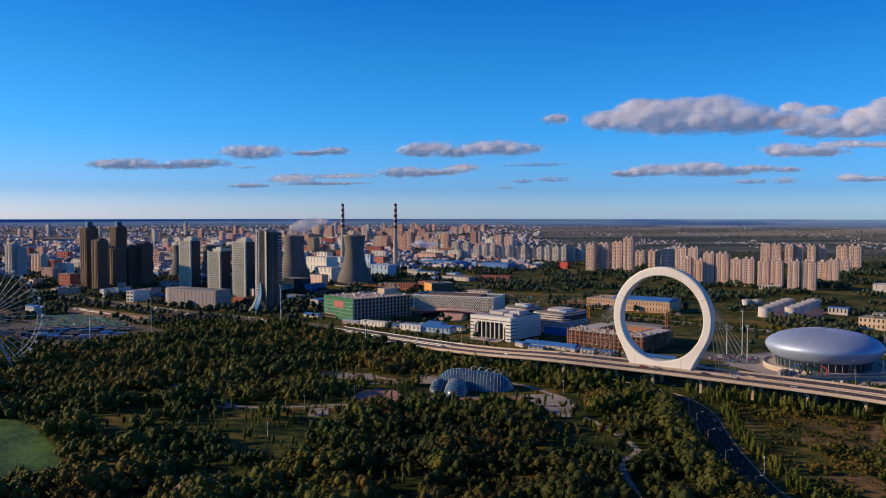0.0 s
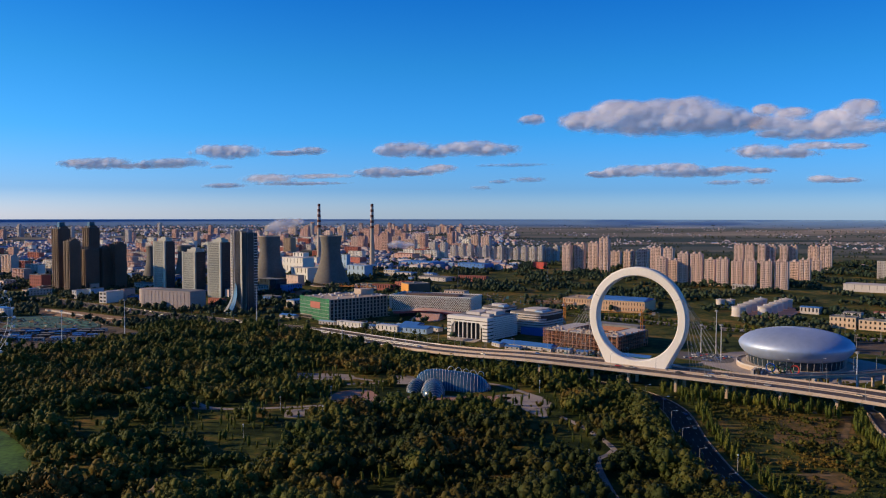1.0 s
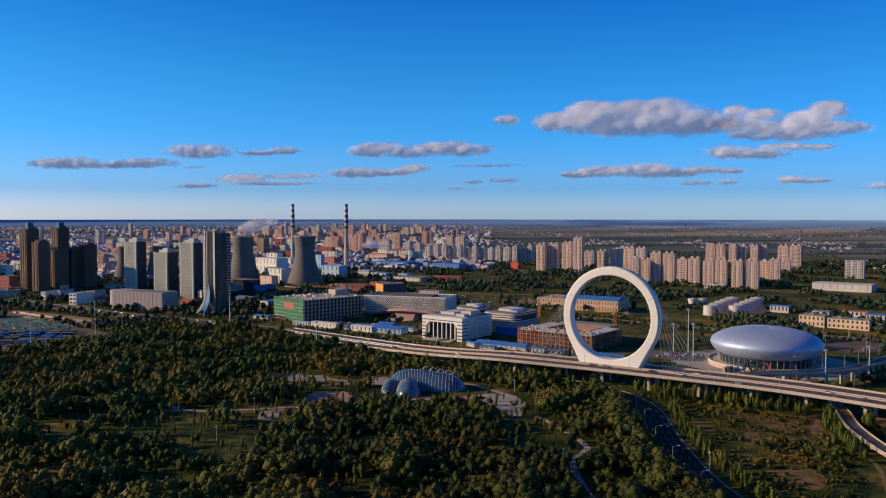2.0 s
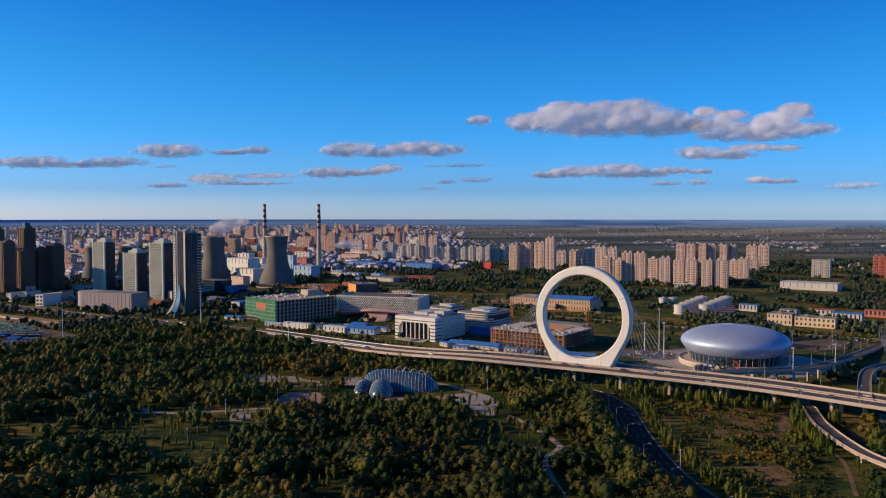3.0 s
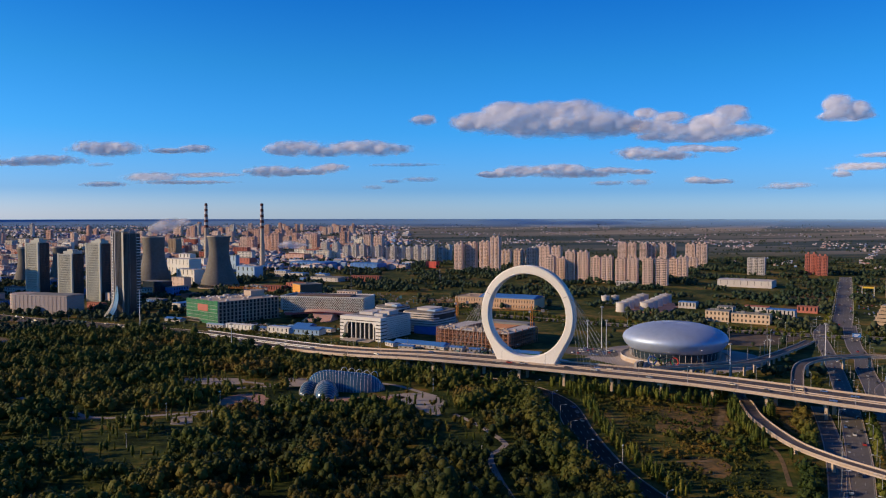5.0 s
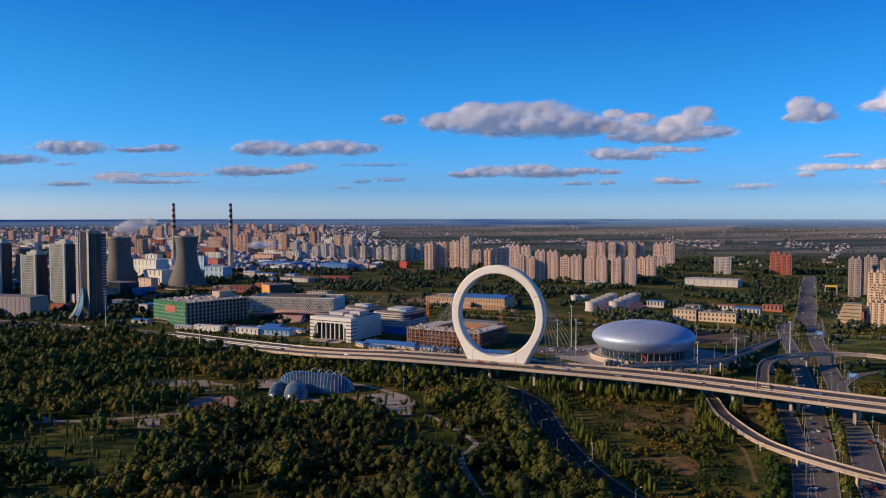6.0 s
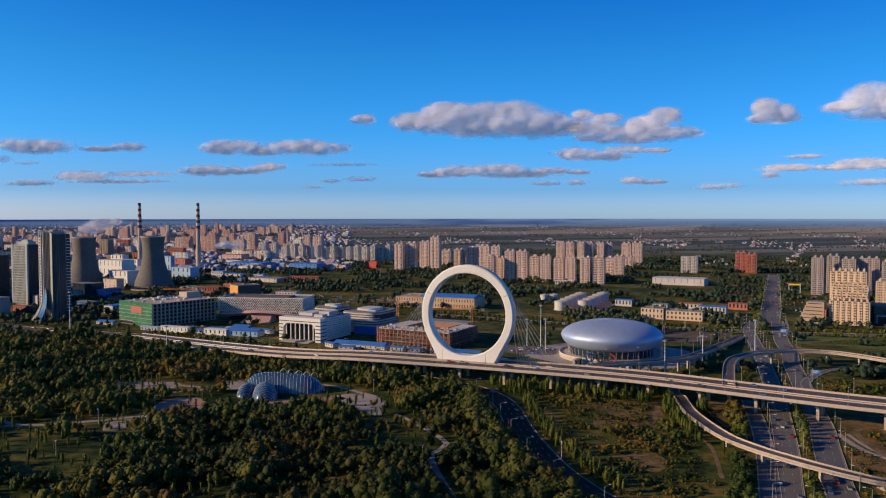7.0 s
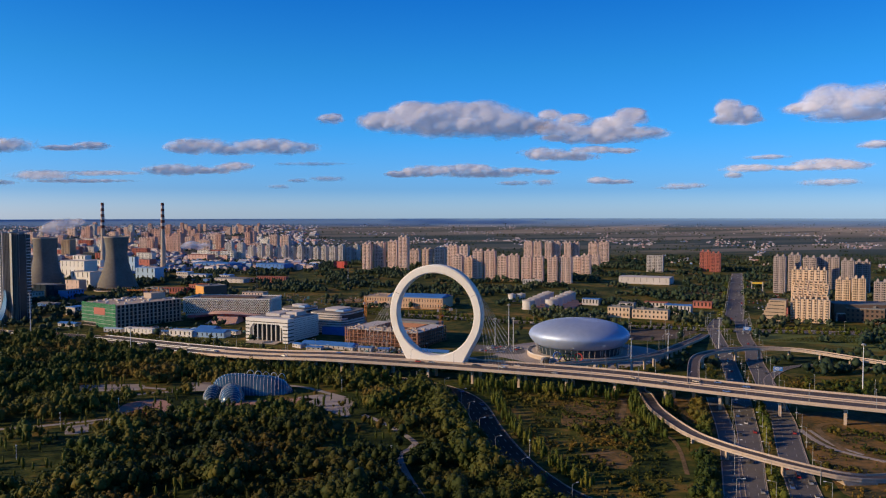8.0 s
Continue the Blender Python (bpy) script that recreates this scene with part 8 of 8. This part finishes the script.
def road_sign(px, py, z, yaw, w, h):
    e = thing("road_sign", px, py, 0, yaw, "blue road sign on a steel post beside the avenue", "road sign", "road signs")
    part("post", Geo().lathe([(0.16, -0.3), (0.14, z + h)], 8, -w / 2 - 0.4, 0), STEEL, e)
    part("panel", Geo().box(-w / 2 - 0.4, w / 2, -0.12, 0.0, z, z + h), BLUE_PAINT, e)
    for k in range(3):
        part("text_bar", Geo().box(-w * 0.38, w * (0.1 + 0.12 * k), -0.16, -0.13, z + h * (0.18 + 0.26 * k), z + h * (0.28 + 0.26 * k)), WHITE_PAINT, e)
    return e


road_sign(352, 424, 5.0, -40, 7.0, 4.0)
road_sign(396, 494, 5.0, -40, 6.0, 3.0)
road_sign(505, 676, 5.0, -40, 7.0, 3.5)


# ---- building site ----
r_ = np.random.default_rng(14)
for row in range(6):
    for k in range(7):
        if r_.uniform() < 0.8:
            px, py = -405 + 14.5 * k - 2.5 * row + r_.uniform(-3, 3), 766 + 1.5 * k + 11.5 * row + r_.uniform(-1.5, 1.5)
            # dark glass and soil tones on some walls stand for the site's shade
            wall_ = (BLUE_GLASS, DARK_SOIL, BLUE_ROOF, PALE)[r_.integers(0, 4)]
            shed(px, py, 0, r_.uniform(7, 13), 4.5, r_.uniform(2.4, 3.4), 8 + r_.uniform(-4, 4), wall_, (BLUE_ROOF, BLUE_GLASS, GREY_ROOF)[r_.integers(0, 3)], "site cabin with blue or grey sheet roof on bare soil", "site_cabin", "site cabin", 0.15, 1, "site cabins")
for px, py, w_, yaw_ in ((84, 712, 14, -30), (112, 704, 16, -48), (126, 690, 12, -36), (72, 728, 12, -60), (140, 682, 9, -20), (98, 730, 16, -40), (-52, 846, 18, -36), (10, 838, 14, -30), (18, 826, 10, -50), (-100, 876, 22, -36), (-18, 856, 12, -36)):
    shed(px, py, 0, w_, 6.5, r_.uniform(2.8, 4.2), yaw_, PALE, BLUE_ROOF if r_.uniform() < 0.75 else PALE_BLUE, "white site cabin with a bright blue sheet roof", "site_cabin", "site cabin", 0.25, 1, "site cabins")


def litter(name, cx, cy, half_w, half_d, yaw, count, stops, label, tall=2.2):
    """Loose building material, countless small pieces as one object."""
    g = Geo()
    for k in range(count):
        px, py = r_.uniform(-half_w, half_w), r_.uniform(-half_d, half_d)
        w_, d_, h_ = 0.4 + r_.uniform(0, 1) ** 2 * 5, 0.4 + r_.uniform(0, 1) ** 2 * 2.2, 0.25 + r_.uniform(0, 1) ** 3 * tall
        g.box(-w_ / 2, w_ / 2, -d_ / 2, d_ / 2, -0.3, h_, pose(cx, cy, 0, 0, 0, yaw) @ pose(px, py, 0, 0, 0, r_.choice([0, 90]) + r_.uniform(-12, 12)))
    mt = surface(name, (0.2, 0.2, 0.2), (0.4, 0.4, 0.4), rough=0.85)
    link(mt, ramp(mt, node(mt, "ShaderNodeNewGeometry").outputs["Random Per Island"], stops), mt.node_tree.nodes["Principled BSDF"].inputs["Base Color"])
    solid(name, g, mt, label, "building material", kind="stuff")


SITE_MIX = [(0.0, (0.05, 0.045, 0.04)), (0.3, (0.16, 0.12, 0.09)), (0.5, (0.05, 0.16, 0.17)), (0.65, (0.05, 0.11, 0.26)), (0.8, (0.30, 0.17, 0.10)), (0.93, (0.30, 0.29, 0.28)), (1.0, (0.62, 0.60, 0.58))]
litter("site_material", -385, 800, 62, 45, 8, 900, SITE_MIX, "stacked timber, steel and sheets lying on the building site")
litter("site_material", -400, 900, 60, 40, -40, 500, SITE_MIX, "loose netting, pipes and boards over soil heaps", 1.4)
litter("site_material", 150, 682, 62, 14, -40, 420, SITE_MIX, "loose building material beside the concrete frame")
litter("site_material", -36, 868, 70, 14, -36, 380, SITE_MIX, "loose building material between the site cabins")
litter("site_material", 100, 1140, 130, 60, -25, 260, SITE_MIX, "scattered sheds, heaps and material on waste ground", 3.2)


def heap(px, py, rx, ry, h, material, label, name="soil_heap"):
    g = Geo()
    n, m = 20, 6
    for j in range(m + 1):
        u = j / m
        for k in range(n):
            a = 2 * math.pi * k / n
            q = (1 - u) * (1 + 0.18 * noise.noise(Vector((px + 3 * math.cos(a), py + 3 * math.sin(a), j * 0.6))))
            g.v.append((rx * q * math.cos(a), ry * q * math.sin(a), -0.3 + h * (1 - (1 - u) ** 1.7)))
    for j in range(m):
        g.f += [(j * n + k, j * n + (k + 1) % n, (j + 1) * n + (k + 1) % n, (j + 1) * n + k) for k in range(n)]
    ob = solid(name, g, material, label, "soil heap", "heaps on the building site", smooth=True)
    ob.matrix_basis = pose(px, py, 0, 0, 0, -40)
    return ob


for k in range(34):
    heap(-452 + r_.uniform(0, 100), 862 + r_.uniform(0, 66), r_.uniform(4, 18), r_.uniform(2, 5), r_.uniform(0.8, 3), TEAL_NET if k % 4 else DARK_SOIL, "low soil heap under teal dust netting" if k % 4 else "bare dark soil heap")
for k in range(7):
    heap(-465 + k * 20, 990 - k * 13, r_.uniform(18, 28), 9, r_.uniform(1.6, 3), SOIL, "long bare orange soil bank")


def panel_fence(points, h, material, label):
    line = spline(points, 3.0)
    e = thing("site_fence", 0, 0, 0, 0, label, "fence", "site fences")
    for p, q in zip(line[:-1], line[1:]):
        c = (p + q) / 2
        part("panel", Geo().slab(c[0], c[1], float(np.linalg.norm(q - p)) - 0.05, 0.08, -0.2, h, math.degrees(math.atan2(q[1] - p[1], q[0] - p[0]))), material, e)


panel_fence([(-468, 1012), (-380, 938), (-330, 905)], 2.4, PALE, "white sheet fence along the building site")
panel_fence([(-345, 742), (-300, 786), (-262, 830)], 2.4, PALE_BLUE, "blue sheet fence along the park edge")
panel_fence([(100, 682), (160, 632), (226, 628)], 2.2, TEAL_NET, "teal sheet fence in front of the concrete frame")
for k in range(8):
    px, py = 120 + k * 11 + r_.uniform(-3, 3), 668 - k * 7.5 + r_.uniform(-4, 4)
    shed(px, py, 0, r_.uniform(6, 12), 5, 3.2, -42, PALE, BLUE_ROOF if k % 2 else TEAL_NET, "small site cabin by the concrete frame", "site_cabin", "site cabin", 0.15, 1, "site cabins")

# ---- small works and shops round the plant and the towers ----
for k in range(64):
    az, rr_ = math.radians(r_.uniform(-28, 1)), r_.uniform(1050, 1650)
    px, py = rr_ * math.sin(az), rr_ * math.cos(az)
    if near_line(np.array([px]), np.array([py]), west_road)[0] < 40 or (-340 < px < -90 and 1330 < py < 1500) or (-150 < px < 90 and py < 1060):
        continue
    wall_, roof_ = ((PALE, GREY_ROOF), (BRICK, RED_ROOF), (BLUE_ROOF, GREY_ROOF), (BROWN, GREY_ROOF), (PALE, BLUE_ROOF), (BEIGE, GREY_ROOF))[r_.integers(0, 6)]
    shed(px, py, 0, r_.uniform(14, 40), r_.uniform(9, 18), r_.uniform(4, 13), -40 + r_.choice([0, 90]), wall_, roof_, "small works building between the towers and trees", "works_building", "building", r_.choice([0, 0.12]), 2, "small works")

# ---- more blocks beside the avenue ----
shed(697.8, 728, 0, 38, 30, 15, -47, BROWN, GREY_ROOF, "dark modern hall beside the avenue", "low_building", "building", 0, 3)
shed(612, 760, 0, 16, 20, 15, -47, BRICK, RED_ROOF, "red brick corner block below the towers", "low_building", "building", 0, 4)
shed(640, 735, 0, 24, 12, 6, -47, BEIGE, RED_ROOF, "row of beige shops below the towers", "low_building", "building", 0.1, 1)
solid("tank_base", Geo().slab(432, 975, 120, 62, -0.5, 1.2, 54), PINK_PAVING, "pinkish concrete slab under the storage tanks", "slab", kind="structure")


def mast_pylon(px, py, h):
    e = thing("lattice_mast", px, py, 0, 0, "thin grey lattice mast rising from the scrubland", "mast", "lattice masts")
    g = Geo()
    for sx in (-1, 1):
        for sy in (-1, 1):
            g.tube((sx * 1.3, sy * 1.3, -0.3), (sx * 0.35, sy * 0.35, h), 0.12, n=4)
    for k in range(int(h / 2.4)):
        z0, z1 = k * 2.4, k * 2.4 + 2.4
        a, b = 1.3 - 0.95 * z0 / h, 1.3 - 0.95 * z1 / h
        s = 1 if k % 2 else -1
        g.tube((-a * s, -a, z0), (b * s, -b, z1), 0.07, n=4).tube((-a, -a * s, z0), (-b, b * s, z1), 0.07, n=4).tube((a, -a * s, z0), (b, b * s, z1), 0.07, n=4)
    part("lattice", g, STEEL, e)
    part("head", Geo().box(-2.2, 2.2, -0.4, 0.4, h - 1.2, h - 0.6), STEEL, e)


mast_pylon(61, 1270, 36)
mast_pylon(222, 1386, 27)
mast_pylon(-40, 1500, 34)
mast_pylon(1010, 1500, 36)


# ---- park pavilion ----
def pavilion(px, py, yaw):
    e = thing("pavilion", px, py, 0, yaw, "small dark park pavilion with an upswept tiled roof", "pavilion")
    g = Geo()
    n = 8
    for j in range(n + 1):
        u = j / n
        hw, hd, z = 6.2 * (1 - u) + 2.6 * u, 4.6 * (1 - u) + 0.12 * u, 3.2 + 4.0 * (u ** 1.6 + 0.25 * u)
        g.v += [(-hw, -hd, z), (hw, -hd, z), (hw, hd, z), (-hw, hd, z)]
    for j in range(n):
        g.f += [(j * 4 + k, j * 4 + (k + 1) % 4, j * 4 + 4 + (k + 1) % 4, j * 4 + 4 + k) for k in range(4)]
    g.f += [(3, 2, 1, 0), (n * 4, n * 4 + 1, n * 4 + 2, n * 4 + 3)]
    part("roof", g, BROWN, e)
    part("ridge", Geo().box(-2.9, 2.9, -0.25, 0.25, 8.1, 8.7).box(-3.2, -2.7, -0.25, 0.25, 8.1, 9.3).box(2.7, 3.2, -0.25, 0.25, 8.1, 9.3), OLD_CONCRETE, e)
    for sx in (-4.6, 0, 4.6):
        for sy in (-3.2, 3.2):
            part("post", Geo().lathe([(0.18, -0.2), (0.18, 3.3)], 8, sx, sy), BRICK, e)
    part("floor", Geo().box(-5.4, 5.4, -4, 4, -0.2, 0.35), PAVING, e)


pavilion(-108, 337, 30)

# ---- hedges and crop rows east of the interchange ----
pts = []
r_ = np.random.default_rng(44)
for row in range(11):
    for k in range(46):
        pts.append((505 + row * 6.5 + k * 2.3 + r_.uniform(-0.5, 0.5), 640 - row * 0.5 - k * 1.25 + row * 1.5 + r_.uniform(-0.5, 0.5)))
pts = np.array(pts)
mass("crop_rows", SMALL, pts[:, 0], pts[:, 1], r_.uniform(0.7, 1.3, len(pts)), BRUSH, "low planted rows of shrubs in the field", "shrubs")
side_ = sideways(cross_way)
pts = []
for i in range(len(cross_way)):
    for o in (13, 15, -13, -16):
        for k in range(2):
            pts.append((cross_way[i, 0] + side_[i, 0] * o + r_.uniform(-2, 2), cross_way[i, 1] + side_[i, 1] * o + r_.uniform(-2, 2)))
pts = np.array(pts)
ok = np.ones(len(pts), bool)
for line, half in ROADS:
    ok &= near_line(pts[:, 0], pts[:, 1], line) > half + 2
mass("street_trees", ROUND, pts[ok, 0], pts[ok, 1], r_.uniform(1.6, 2.6, ok.sum()), POPLAR, "row of leafy street trees", "trees")
# planting beside the expressway
for off, lo, hi, n, kinds, mt, sz in ((24, 560, 900, 12, SMALL, YOUNG, (0.7, 1.5)), (32, 560, 900, 12, SMALL, YOUNG, (0.6, 1.6)), (41, 600, 900, 9, SMALL, YOUNG, (0.6, 1.6)), (49, 640, 900, 5, SMALL, YOUNG, (0.6, 1.4)), (25, 560, 880, 9, SMALL, POPLAR, (0.8, 1.8)), (24, 420, 860, 3, SMALL, POPLAR, (1.0, 2.0)), (28, 560, 860, 3, ROUND, LEAF, (1.5, 2.6)), (-22, 560, 860, 2, SMALL, POPLAR, (1.0, 1.8))):
    side_ = sideways(axis)
    pts = []
    for i in range(len(axis)):
        if lo < axis[i, 1] < hi:
            for k in range(n):
                o = off + r_.uniform(-3, 3)
                pts.append((axis[i, 0] + side_[i, 0] * o + r_.uniform(-4, 4), axis[i, 1] + side_[i, 1] * o + r_.uniform(-4, 4)))
    pts = np.array(pts)
    ok = near_line(pts[:, 0], pts[:, 1], axis) > 20
    for line, half in ROADS:
        ok &= near_line(pts[:, 0], pts[:, 1], line) > half + 1.5
    mass("verge_planting", kinds, pts[ok, 0], pts[ok, 1], r_.uniform(*sz, ok.sum()), mt, "green shrubs and young trees on the verge", "shrubs")

pts = []
for line, lo, hi in ((axis, 690, 850), (west_road, 830, 1200)):
    for i in range(len(line)):
        if lo < line[i, 1] < hi:
            for k in range(7):
                o = r_.uniform(-1.6, 1.6) if r_.uniform() < 0.6 else r_.choice([-1, 1]) * r_.uniform(20, 27)
                pts.append((line[i, 0] + sideways(line)[i, 0] * o + r_.uniform(-3, 3) * sideways(line)[i, 1], line[i, 1] + sideways(line)[i, 1] * o - r_.uniform(-3, 3) * sideways(line)[i, 0]))
pts = np.array(pts)
mass("median_planting", SMALL, pts[:, 0], pts[:, 1], r_.uniform(0.6, 1.3, len(pts)), YOUNG, "yellow-green shrubs planted along the median", "shrubs")

# dark conifers beside the east end of the viaduct
pts = []
for i in range(len(axis)):
    if 385 < axis[i, 0] < 470:
        for k in range(2):
            o = 21.5 + r_.uniform(0, 3)
            pts.append((axis[i, 0] + sideways(axis)[i, 0] * o + r_.uniform(-3, 3), axis[i, 1] + sideways(axis)[i, 1] * o + r_.uniform(-3, 3)))
pts = np.array(pts)
ok = np.ones(len(pts), bool)
for line, half in ROADS:
    ok &= near_line(pts[:, 0], pts[:, 1], line) > half + 1
mass("conifer_row", COLUMN, pts[ok, 0], pts[ok, 1], r_.uniform(4.3, 5.2, ok.sum()), FAR_LEAF, "dark conifers beside the viaduct", "conifers")


# ---- steam and smoke ----
for az, el, lobes, far, label in ((-10.2, -1.1, [(-8, 2, 12, 10), (4, 7, 15, 13), (18, 12, 15, 11), (32, 15, 11, 7)], 1462, "thin white steam rising from the cooling tower"),
                                  (-1.6, -2.2, [(-18, 0, 10, 8), (-6, 3, 12, 10), (8, 1, 14, 9), (24, 3, 16, 6)], 1860, "low white smoke drifting beside the chimney")):
    ob = cloud(az, el, [tuple(v * 4700 / far for v in l) for l in lobes], label, 0.8, 77, far)
    ob.name = "steam_plume"
    tagged(ob, category="steam", group="steam plumes")
